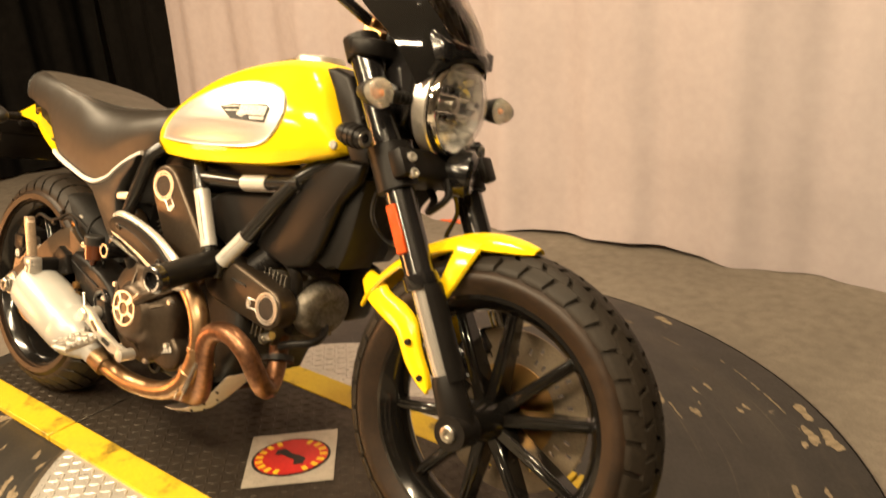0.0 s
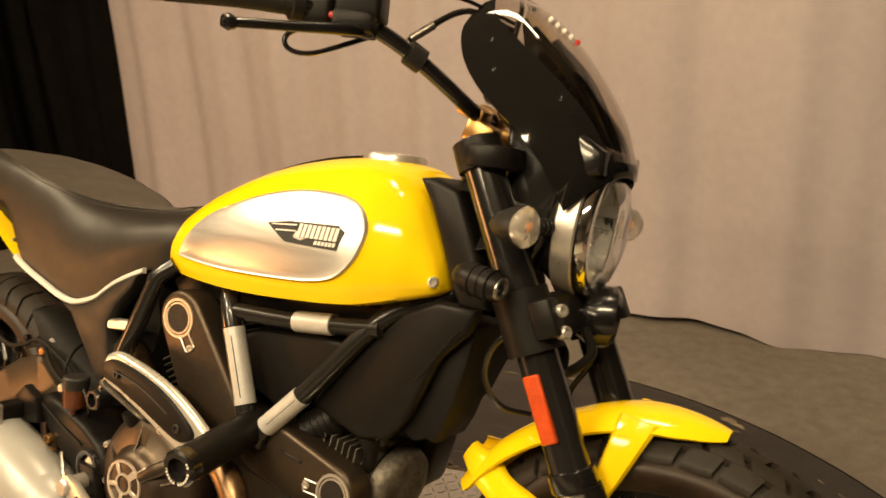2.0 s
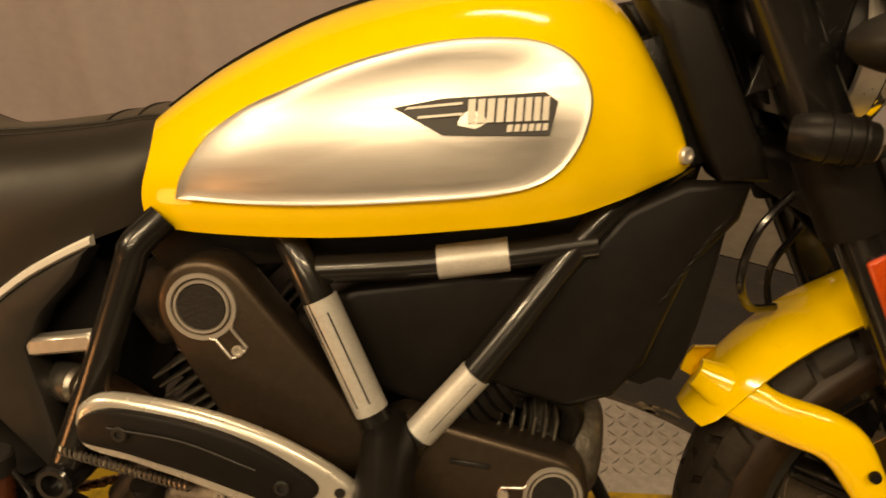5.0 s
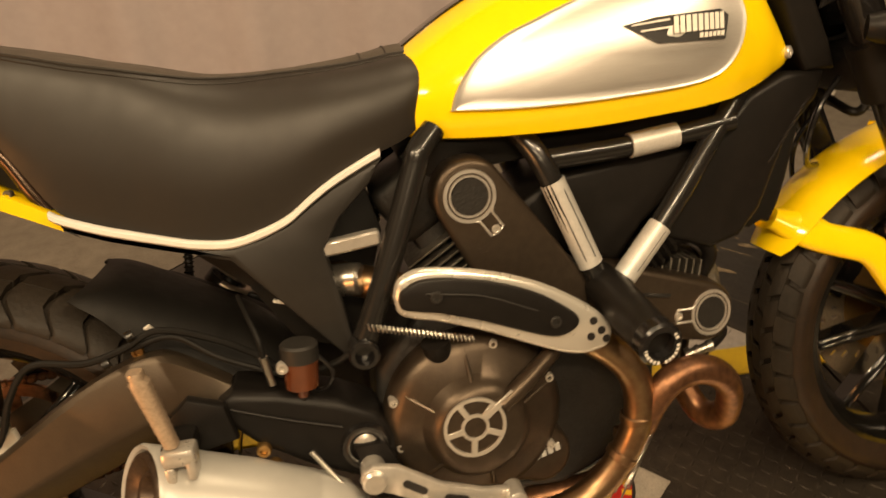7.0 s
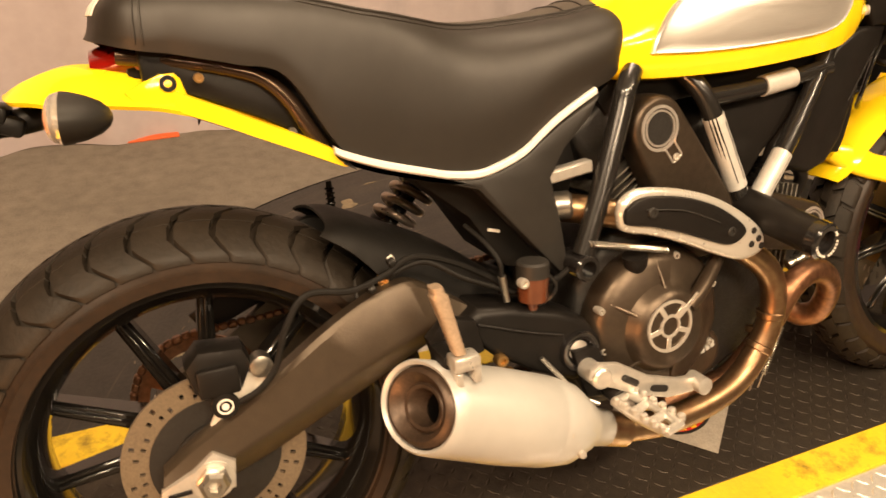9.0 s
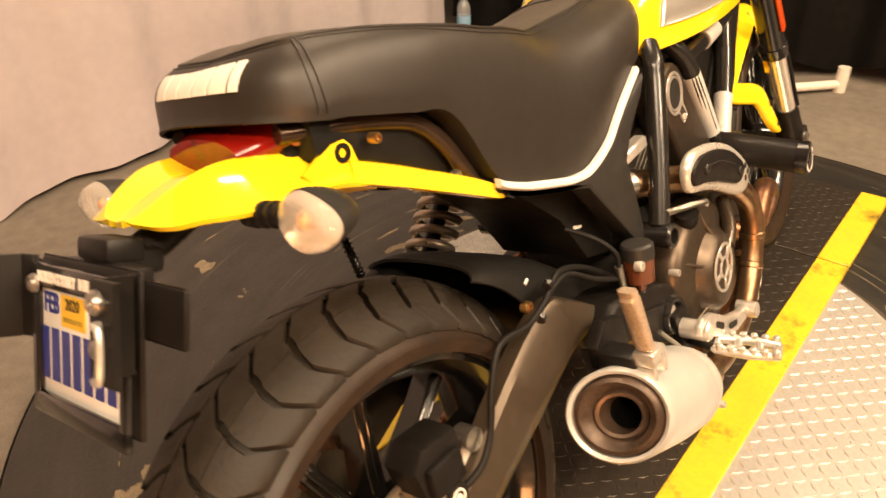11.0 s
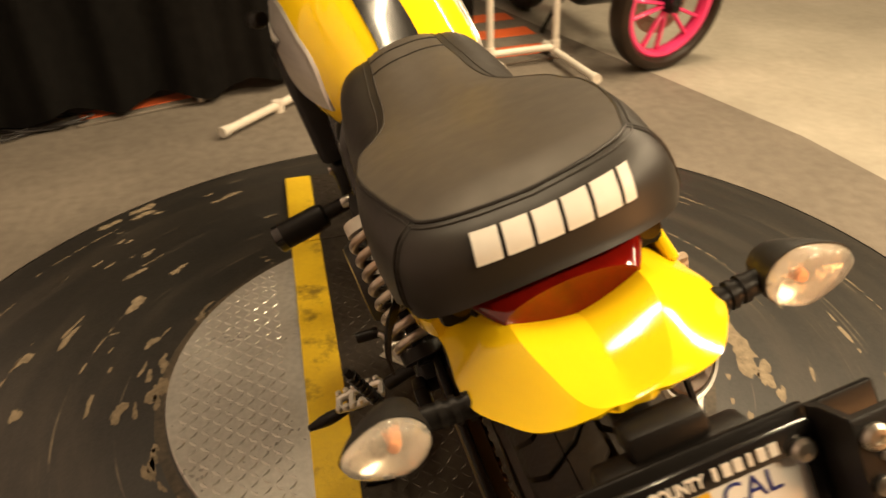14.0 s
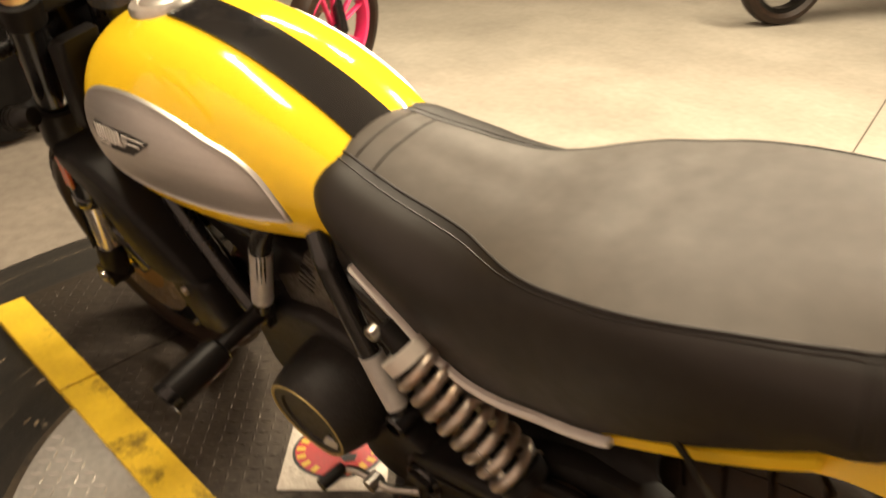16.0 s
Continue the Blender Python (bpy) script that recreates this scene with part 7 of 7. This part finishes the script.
for s in (-1, 1):
    part("mudguard_stay", loft([stay_ring(*r, s) for r in STAY]), YELLOW, fend, "yellow mudguard stay", 50)
    part("mudguard_stay", loft([[Vector((x + a * w_, (y + o) * s, z + b)) for a, o, b in ((-1, -0.003, 0.004), (-0.8, 0.003, 0.004), (0, 0.005, 0), (0.8, 0.003, -0.004), (1, -0.003, -0.004), (0, -0.003, 0))] for x, y, z, w_ in spline([(1.402, 0.05, 0.625, 0.026), (1.394, 0.062, 0.598, 0.022), (1.378, 0.074, 0.55, 0.0165), (1.362, 0.082, 0.51, 0.012), (1.356, 0.085, 0.492, 0.008)], 3)]), YELLOW, fend, "yellow mudguard stay")
    for x, z in ((1.324, 0.432), (1.357, 0.374)):
        part("stay_bolt", lathe([(-0.002, 0), (-0.002, 0.0065), (0.003, 0.006), (0.003, 0)], 14, (x, 0.0985 * s, z), (0, s, 0)), BLACK_SATIN, fend)

# headlamp
HC, HD = Vector((1.318, 0, 0.857)), Vector((0.985, 0, -0.09))
hl = part("headlamp", lathe([(-0.075, 0.0), (-0.075, 0.03), (-0.06, 0.055), (-0.035, 0.072), (-0.01, 0.077), (0.0, 0.077), (0.0, 0.0725), (-0.034, 0.066), (-0.045, 0.03), (-0.045, 0.0)], 56, HC, HD), BLACK_SATIN, None, "round headlamp with a clear glass and bright bowl")
part("lamp_ring", lathe([(-0.029, 0.0795), (-0.027, 0.082), (-0.006, 0.0825), (-0.004, 0.08), (-0.006, 0.0765), (-0.027, 0.0765)], 64, HC, HD, True), ALLOY, hl, "satin alloy headlamp band")
part("lamp_rim", lathe([(-0.002, 0.0785), (0.006, 0.0785), (0.01, 0.0755), (0.008, 0.0725), (-0.002, 0.0725)], 64, HC, HD, True), CHROME, hl, "thin chrome lamp rim")
rings = []
for i, (s_, r_) in enumerate(((0.006, 0.071), (-0.003, 0.063), (-0.011, 0.053), (-0.018, 0.043), (-0.024, 0.032), (-0.029, 0.022), (-0.031, 0.013))):
    ring_ = []
    for j in range(28):
        a = 2 * math.pi * j / 28
        w_ = s_ + (0.0055 * math.sin(i * 2.9 + j * 1.7) + (0.005 if (i + j // 2) % 2 else -0.004)) * (0 < i < 6)
        ring_.append(HC + HD.normalized() * w_ + Vector((HD.normalized().z * -1, 0, HD.normalized().x)) * (r_ * math.sin(a)) + Vector((0, r_ * math.cos(a), 0)))
    rings.append(ring_)
part("reflector_bowl", loft(rings, cap=False), pm("lamp_chrome", (0.96, 0.95, 0.93), 0.12, 0.74, var=0.02), hl, "faceted chrome bowl", 1)
part("lamp_bulb", lathe([(-0.03, 0), (-0.03, 0.014), (-0.008, 0.016), (0.0, 0.012), (0.002, 0)], 20, HC, HD), STEEL, hl)
for dz in (-0.012, 0.014):
    part("bowl_step", rbox(HC + Vector((-0.006, 0, dz)), (0.01, 0.1, 0.002), 0), CHROME, hl)
gl = part("lamp_glass", lathe([(0.008, 0.0712), (0.016, 0.069), (0.024, 0.058), (0.03, 0.036), (0.032, 0.0), (0.029, 0.0), (0.027, 0.035), (0.021, 0.056), (0.013, 0.067), (0.008, 0.069)], 56, HC, HD, True), GLASS, hl, "clear headlamp glass", 80)
gl.visible_shadow = False
# the lamp looks a little towards the stand side, as the fork does
hl.matrix_basis = Matrix.Translation(HC + Vector((-0.011, 0.003, 0.0))) @ Matrix.Rotation(radians(7), 4, "Z") @ Matrix.Scale(1.18, 4) @ Matrix.Translation(-HC)
both("lamp_bracket", prism([(1.2, 0.82), (1.225, 0.89), (1.262, 0.875), (1.258, 0.835)], -0.078, -0.072, 0.003), BLACK_GLOSS, hl)

part("lamp_nacelle", prism([(1.19, 0.985), (1.27, 1.0), (1.325, 0.96), (1.325, 0.93), (1.275, 0.915), (1.26, 0.83), (1.225, 0.79), (1.195, 0.87)], -0.08, 0.08, 0.012, 3), BLACK_GLOSS, None, "black nacelle behind the headlamp")

# fly screen: dark tinted top, black lower mask
ROWS = [  # centre x, z; edge x, z; half width
    (1.155, 1.172, 1.125, 1.15, 0.06), (1.195, 1.15, 1.118, 1.112, 0.095), (1.232, 1.118, 1.128, 1.08, 0.112), (1.262, 1.085, 1.145, 1.052, 0.119), (1.29, 1.048, 1.17, 1.023, 0.122), (1.316, 1.006, 1.2, 0.995, 0.121), (1.33, 0.968, 1.23, 0.968, 0.116), (1.338, 0.945, 1.255, 0.938, 0.11), (1.335, 0.937, 1.275, 0.905, 0.103), (1.332, 0.934, 1.288, 0.88, 0.096)]


def facet(s):
    """A blunt nose and flat flanks, meeting in a soft edge."""
    return 1 - 0.16 * (s / 0.45) ** 2 if s < 0.45 else 0.84 * (1 - ((s - 0.45) / 0.55) ** 1.12)


SCREEN = spline(ROWS, 4)
NT = 27


def screen_row(k, ss):
    cx, cz, ex, ez, hw = SCREEN[k]
    return [(ex + (cx - ex) * facet(abs(s)), hw * (s * (1.12 - 0.12 * s * s)), ez + (cz - ez) * facet(abs(s))) for s in ss]


def ridge(k):
    """Where the tinted front meets the black flank, counted from the middle."""
    return 0.76 - 0.36 * min(1.0, k / 26)


last = len(SCREEN) - 1
gridw = [screen_row(k, np.linspace(-1, 1, 31)) for k in range(last + 1)]
screen = part("fly_screen", shell([screen_row(k, np.linspace(-ridge(k), ridge(k), 21)) for k in range(NT + 1)], 0.003), SMOKE, None, "smoke-tinted fly screen over the headlamp", 80)
part("screen_mask", shell([screen_row(k, np.linspace(-ridge(k), ridge(k), 13)) for k in range(NT, last + 1)], 0.003), SCREEN_BLACK, screen, "black gloss lower screen", 80)
part("screen_flank", shell([screen_row(k, np.linspace(-1, -ridge(k), 11)) for k in range(last + 1)], 0.003), SCREEN_BLACK, screen, "black gloss side of the screen", 80)
part("screen_flank", shell([screen_row(k, np.linspace(ridge(k), 1, 11)) for k in range(last + 1)], 0.003), SCREEN_BLACK, screen, "black gloss side of the screen", 80)
for j0, j1 in ((10, 13), (20, 17)):
    part("screen_brace", sweep([Vector(gridw[6][j0]) - Vector((0.012, 0, 0.012)), Vector(gridw[14][(j0 + j1) // 2]) - Vector((0.012, 0, 0.012)), Vector(gridw[NT - 1][j1]) - Vector((0.012, 0, 0.01))], 0.007, 10, 4), BLACK_SATIN, screen)
for k, j in ((8, 3), (13, 2), (4, 10), (18, 6)):
    for jj in (j, 30 - j):
        p = Vector(gridw[k][jj])
        s = -1 if p.y < 0 else 1
        part("screen_screw", lathe([(-0.004, 0), (-0.004, 0.0032), (0.0006, 0.003), (0.0014, 0.0016), (0.0014, 0)], 12, p + Vector((0.002, 0.002 * s, 0.002)), (0.4, 0.8 * s, 0.4)), BLACK_GLOSS, screen)
for k in range(5):
    p = Vector(gridw[6][11]) + (Vector(gridw[10][14]) - Vector(gridw[6][11])) * (k / 4.6)
    part("maker_mark", rbox(p + Vector((0.006, -0.002, 0.003)), (0.006, 0.003, 0.007), 0.001, 1, Euler((0.2, 0.7, 0.3)).to_matrix()), WHITE if k < 4 else INK_RED, screen)
part("screen_bracket", sweep([(1.2, -0.07, 1.03), (1.24, -0.03, 1.06), (1.24, 0.03, 1.06), (1.2, 0.07, 1.03)], 0.008, 10, 4), BLACK_SATIN, screen)
part("instrument", lathe([(-0.03, 0), (-0.03, 0.04), (0.01, 0.048), (0.014, 0.044), (0.014, 0)], 36, (1.2, -0.03, 1.02), (-0.6, 0, 0.8)), BLACK_SATIN, None, "round black instrument behind the screen")

# handlebar and controls
BAR = [(1.115, 0.0, 1.0), (1.118, 0.03, 1.0), (1.112, 0.06, 1.012), (1.085, 0.11, 1.045), (1.05, 0.16, 1.078), (1.005, 0.21, 1.1), (0.94, 0.3, 1.102), (0.89, 0.4, 1.09)]
bar = part("handlebar", sweep([(x, -y, z) for x, y, z in BAR[::-1]] + BAR[1:], 0.0112, 16, 4), BLACK_GLOSS, None, "wide black tapered handlebar")
for s in (-1, 1):
    part("riser", join(rbox((1.125, 0.028 * s, 0.975), (0.05, 0.032, 0.036), 0.006, 2, Euler((0, 0.4, 0)).to_matrix()), rbox((1.108, 0.028 * s, 1.006), (0.05, 0.032, 0.022), 0.006, 2, Euler((0, 0.4, 0)).to_matrix())), BRASS, bar, "gold handlebar riser")
    g = part("grip", sweep([(0.957, 0.265 * s, 1.104), (0.928, 0.32 * s, 1.1), (0.891, 0.395 * s, 1.09)], [0.0165, 0.0165, 0.017], 20, 3), pm("grip_rubber", (0.03, 0.026, 0.022), 0.65, var=0.2, bump=0.6, bs=220), bar, "ribbed rubber grip")
    part("grip_collar", lathe([(-0.008, 0.012), (-0.008, 0.022), (0.006, 0.022), (0.008, 0.012)], 24, (0.96, 0.26 * s, 1.1045), (-0.48, 0.87 * s, -0.08)), GREY_PLASTIC, bar)
    part("bar_end", lathe([(-0.004, 0), (-0.004, 0.017), (0.012, 0.0175), (0.016, 0.014), (0.016, 0)], 24, (0.889, 0.4 * s, 1.0895), (-0.44, 0.88 * s, -0.1)), STEEL, bar)
    part("switch_box", rbox((0.978, 0.232 * s, 1.104), (0.045, 0.045, 0.045), 0.009, 3, Euler((0, 0, -0.4 * s)).to_matrix()), BLACK_SATIN, bar)
    part("control_lever", sweep([(1.035, 0.2 * s, 1.082), (1.035, 0.24 * s, 1.076), (1.0, 0.3 * s, 1.066), (0.966, 0.36 * s, 1.057)], [0.009, 0.008, 0.0065, 0.006], 12, 4), BLACK_GLOSS, bar, "black control lever")
    part("lever_ball", lathe([(-0.01, 0), (-0.008, 0.007), (0, 0.01), (0.008, 0.007), (0.01, 0)], 16, (0.964, 0.366 * s, 1.056), (-0.4, 0.9 * s, 0)), BLACK_GLOSS, bar)
    part("lever_perch", rbox((1.018, 0.205 * s, 1.09), (0.055, 0.06, 0.028), 0.007, 2, Euler((0, 0, -0.5 * s)).to_matrix()), BLACK_SATIN, bar)
for s in (-1, 1):
    part("mirror_stem", sweep([(1.015, 0.215 * s, 1.1), (1.022, 0.222 * s, 1.17), (1.024, 0.245 * s, 1.24), (1.02, 0.265 * s, 1.275)], 0.0055, 10, 4), BLACK_SATIN, bar)
    part("mirror", loft([[Vector((1.02, 0.272 * s, 1.298)) + Vector((sx, 0.068 * k * math.cos(a) * s, 0.038 * k * math.sin(a) + 0.008 * math.cos(a))) for a in np.linspace(0, 2 * math.pi, 28, endpoint=False)] for sx, k in ((0.036, 0.2), (0.032, 0.55), (0.02, 0.85), (0.0, 1.0), (-0.006, 0.98))]), BLACK_SATIN, bar, "black oval mirror")
part("fluid_pot", rbox((1.022, -0.2, 1.122), (0.062, 0.062, 0.056), 0.008, 3, Euler((0, 0, 0.45)).to_matrix()), BLACK_SATIN, bar, "square black brake fluid pot")
part("pot_plinth", rbox((1.02, -0.2, 1.092), (0.05, 0.05, 0.02), 0.005, 2, Euler((0, 0, 0.45)).to_matrix()), BLACK_SATIN, bar)
part("kill_switch", rbox((1.005, -0.226, 1.094), (0.022, 0.03, 0.009), 0.003, 2, Euler((0, 0, 0.4)).to_matrix()), INK_RED, bar, "red switch")
for pts, r_ in (([(0.985, -0.235, 1.085), (0.955, -0.262, 1.066), (0.957, -0.262, 1.048), (0.975, -0.24, 1.046), (1.0, -0.2, 1.066), (1.015, -0.175, 1.08)], 0.0034), ([(1.045, -0.175, 1.14), (1.082, -0.134, 1.146), (1.112, -0.087, 1.149), (1.16, -0.03, 1.13)], 0.003), ([(1.05, -0.13, 1.085), (1.07, -0.112, 1.108), (1.11, -0.075, 1.138), (1.16, -0.03, 1.12)], 0.0045)):
    part("control_cable", sweep(pts, r_, 8, 6), BLACK_GLOSS, bar)
part("cable_end", sweep([(1.052, -0.128, 1.088), (1.075, -0.107, 1.112)], 0.0058, 10, 1), STEEL, bar)
part("bar_clamp", lathe([(-0.012, 0.012), (-0.012, 0.0175), (0.012, 0.0175), (0.012, 0.012)], 22, (1.068, -0.135, 1.063), (0.6, 0.8, -0.5), True), GREY_PLASTIC, bar)

# ---- things round the turntable ----
def pvc_stand(m, h):
    st_ = tagged(new("pipe_stand"), "white plastic pipe stand on small black castors", "stand")
    st_.matrix_world = m
    for x, far_end in ((0.0, 0.44), (0.33, 0.14)):
        mk("upright", sweep([(x, 0, 0.07), (x, 0, h)], 0.017, 16, 1), PVC, st_)
        mk("foot_pipe", sweep([(x, -0.1, 0.055), (x, far_end, 0.055)], 0.017, 16, 1), PVC, st_)
        mk("elbow", lathe([(-0.03, 0), (-0.03, 0.022), (0.03, 0.022), (0.03, 0)], 18, (x, 0, 0.078), (0, 0, 1)), PVC, st_)
        for y in (-0.1, far_end):
            mk("elbow", lathe([(-0.02, 0), (-0.02, 0.022), (0.02, 0.022), (0.02, 0)], 18, (x, y, 0.055), (0, 1, 0)), PVC, st_)
            mk("castor", lathe([(-0.01, 0), (-0.01, 0.017), (-0.006, 0.02), (0.006, 0.02), (0.01, 0.017), (0.01, 0)], 20, (x, y, 0.02), (1, 0, 0)), INK_BLACK, st_)
    for z in (0.075, h):
        mk("cross_pipe", sweep([(0.0, 0, z), (0.33, 0, z)], 0.017, 16, 1), PVC, st_)
    return st_


pvc_stand(pose(2.92, -0.95, FZ, 0, 0, 92), 1.6)
foot = tagged(new("floor_pipe"), "white plastic pipe foot poking out from under the drape", "stand")
foot.matrix_world = pose(2.87, 0.22, FZ, 0, 0, 47)
mk("foot_pipe", sweep([(0, 0.0, 0.03), (0, 0.58, 0.03)], 0.018, 16, 1), PVC, foot)
mk("elbow", lathe([(0, 0), (0, 0.024), (0.1, 0.024), (0.1, 0)], 18, (0, 0, 0), (0, 0, 1)), PVC, foot)
mk("elbow", lathe([(0, 0), (0, 0.023), (0.05, 0.023), (0.05, 0)], 18, (0, 0.25, 0), (0, 0, 1)), PVC, foot)
mk("end_cap", lathe([(-0.03, 0), (-0.03, 0.022), (0.005, 0.022), (0.005, 0)], 18, (0, 0.585, 0.03), (0, 1, 0)), PVC, foot)


def board(name, x, y, rot, L, Wd, label):
    b = tagged(new(name), label, "floor mat", group="striped mats")
    b.matrix_world = pose(x, y, FZ, 0, 0, rot)
    mk("mat", rbox((0, 0, 0.006), (L, Wd, 0.012), 0.003, 1), FLOOR, b)
    for k in range(3):
        mk("orange_stripe", rbox((-L / 2 + L * (k + 0.5) / 3, 0, 0.014), (L / 6.5, Wd * 0.92, 0.004), 0.001, 1), ORANGE, b)
    return b


board("striped_floor_mat", 3.45, -0.75, 2, 1.0, 0.58, "grey floor mat with bold orange stripes")
board("striped_floor_mat", 3.14, 1.04, 18, 0.6, 0.56, "grey floor mat with orange stripes under the drape")
tagged(mk("orange_flap", rbox((0.0, 1.93, FZ + 0.004), (0.2, 0.05, 0.008), 0.002, 1), ORANGE, label="flat orange strip at the foot of the drape"), category="strip")
bt = tagged(new("water_bottle"), "clear plastic water bottle with a pale blue label", "bottle")
bt.matrix_world = pose(2.57, 1.88, FZ)
mk("bottle_body", lathe([(0.0, 0.0), (0.0, 0.03), (0.006, 0.033), (0.15, 0.033), (0.175, 0.026), (0.195, 0.013), (0.21, 0.013)], 28, (0, 0, 0), (0, 0, 1)), PLASTIC_CLEAR, bt)
mk("bottle_label", lathe([(0.06, 0.0335), (0.06, 0.0342), (0.12, 0.0342), (0.12, 0.0335)], 28, (0, 0, 0), (0, 0, 1), True), pm("label_blue", (0.25, 0.42, 0.6), 0.4), bt)
mk("bottle_cap", lathe([(0.208, 0), (0.208, 0.0145), (0.226, 0.0145), (0.226, 0)], 20, (0, 0, 0), (0, 0, 1)), WHITE, bt)


def cable(pts, r, name, label):
    return tagged(mk(name, sweep([(x, y, FZ + r + dz) for x, y, dz in pts], r, 8, 6), INK_BLACK, label=label), category="cable")


for k in range(3):
    cx, cy = 2.7 + 0.07 * k, 1.75 - 0.2 * k
    pts = []
    for i in range(22):
        a = i * 0.75 + k
        rr_ = 0.11 + 0.03 * math.sin(i * 1.3 + k)
        pts.append((cx + rr_ * math.cos(a) * 0.6, cy + rr_ * math.sin(a) * 1.5, 0.008 + 0.003 * (i % 5)))
    cable(pts, 0.005, "floor_cable", "loose black cable coiled on the floor by the drape")
cable([(2.45, 1.85, 0), (2.4, 1.7, 0), (2.55, 1.6, 0), (2.7, 1.55, 0), (2.78, 1.35, 0), (2.86, 1.3, 0)], 0.005, "floor_cable", "loose black cable trailing on the floor")
stub = tagged(mk("drape_prop", sweep([(2.93, 0.72, FZ), (2.94, 0.72, 0.03)], 0.016, 12, 1), STEEL, label="short metal stub standing at the drape's foot"), category="stub")
copy_thing(stub, Matrix.Translation((-0.07, 0.78, 0)))
wad = []
for i in range(9):
    wad.append([(2.43 + 0.05 * math.cos(a) * math.sin(math.pi * (i + 0.5) / 9) * (1 + 0.3 * math.sin(3 * a + i)), 1.82 + 0.05 * math.sin(a) * math.sin(math.pi * (i + 0.5) / 9) * (1 + 0.3 * math.cos(2 * a + i)), FZ + 0.04 * (1 - math.cos(math.pi * i / 8)) / 2) for a in np.linspace(0, 6.283, 14, endpoint=False)])
tagged(mk("paper_wad", loft(wad), PVC, label="crumpled pale paper on the floor"), category="paper")

# the parked motorcycle with pink wheels, its front wheel turned
pk = tagged(new("parked_motorcycle"), "dark parked motorcycle with bright pink wheels", "motorcycle")
pk.matrix_world = pose(2.68, -1.36, FZ, 0, 0, 0)


def simple_wheel(m, R, paint):
    """A cast ten-spoke wheel standing on the floor; its axle is the matrix's x."""
    c = (0, 0, R)

    def at(vf):
        return moved(vf, m)
    w_ = mk("wheel_rim", at(lathe([(-0.03, R - 0.085), (-0.034, R - 0.07), (-0.028, R - 0.058), (0.028, R - 0.058), (0.034, R - 0.07), (0.03, R - 0.085), (0, R - 0.092)], 72, c, (1, 0, 0), True)), paint, pk, "bright pink alloy wheel")
    prof = [(-0.03, R - 0.062), (-0.052, R - 0.045), (-0.055, R - 0.03), (-0.045, R - 0.01), (-0.025, R - 0.002), (0, R), (0.025, R - 0.002), (0.045, R - 0.01), (0.055, R - 0.03), (0.052, R - 0.045), (0.03, R - 0.062)]
    mk("tyre", at(lathe(prof, 72, c, (1, 0, 0), True)), SIDEWALL, w_)
    mk("hub", at(lathe([(-0.06, 0), (-0.06, 0.02), (-0.03, 0.036), (0.03, 0.036), (0.06, 0.02), (0.06, 0)], 28, c, (1, 0, 0))), BLACK_SATIN, w_)
    for k in range(10):
        mk("spoke", at(moved(rbox((0, 0, (0.03 + R - 0.08) / 2), (0.026, 0.016, R - 0.1), 0.005, 1), Matrix.Translation(c) @ Matrix.Rotation(2 * math.pi * k / 10, 4, "X") @ Matrix.Rotation(0.1 * (1 if k % 2 else -1), 4, "X"))), paint, w_)
    dsk = brake_disc((0, 0, 0), 0, R * 0.27, R * 0.5)
    mk("brake_disc", at(moved(dsk, Matrix.Translation((0.05, 0, R)) @ Matrix.Rotation(math.pi / 2, 4, "Z"))), DISC, w_)
    return w_


simple_wheel(pose(0, 0, 0, 0, -7, 14), 0.3, PINK)
simple_wheel(pose(1.32, 0.2, 0, 0, 0, 98), 0.3, PINK)
for s in (-1, 1):
    mk("fork_leg", sweep([(0.09 * s, 0.02 * s, 0.3), (0.16 + 0.09 * s, 0.02 * s, 0.85)], 0.026, 14, 1), BLACK_GLOSS, pk)
mk("front_mudguard", shell([[(0.07 * sv, 0.32 * math.sin(a), 0.3 + 0.32 * math.cos(a)) for sv in np.linspace(-1, 1, 5)] for a in np.linspace(-0.9, 0.9, 15)], 0.004), BLACK_GLOSS, pk)
mk("belly_fairing", rbox((0.72, 0.1, 0.36), (0.6, 0.3, 0.34), 0.08, 4), BLACK_GLOSS, pk)
mk("body_fairing", rbox((0.7, 0.1, 0.8), (1.1, 0.28, 0.45), 0.1, 4), BLACK_GLOSS, pk)
mk("parking_stand", sweep([(0.7, 0.1, 0.3), (0.72, 0.25, 0.1), (0.72, 0.3, 0.008)], 0.012, 10, 2), BLACK_SATIN, pk)
far = tagged(new("parked_motorcycle"), "dark motorcycle parked further off on the concrete", "motorcycle")
far.matrix_world = pose(1.72, -4.1, FZ, 0, 0, 150)
fw_ = mk("wheel_rim", lathe([(-0.03, 0.2), (-0.034, 0.23), (0.034, 0.23), (0.03, 0.2)], 48, (0, 0, 0.3), (1, 0, 0), True), RIM, far)
mk("tyre", lathe([(-0.03, 0.225), (-0.055, 0.255), (-0.045, 0.29), (0, 0.3), (0.045, 0.29), (0.055, 0.255), (0.03, 0.225)], 48, (0, 0, 0.3), (1, 0, 0), True), SIDEWALL, fw_)
mk("body_fairing", rbox((0, 0.75, 0.6), (0.26, 1.0, 0.5), 0.1, 4), BLACK_GLOSS, far)
fw2 = mk("wheel_rim", lathe([(-0.03, 0.2), (-0.034, 0.23), (0.034, 0.23), (0.03, 0.2)], 48, (0, 1.4, 0.3), (1, 0, 0), True), RIM, far)
mk("tyre", lathe([(-0.03, 0.225), (-0.055, 0.255), (-0.045, 0.29), (0, 0.3), (0.045, 0.29), (0.055, 0.255), (0.03, 0.225)], 48, (0, 1.4, 0.3), (1, 0, 0), True), SIDEWALL, fw2)
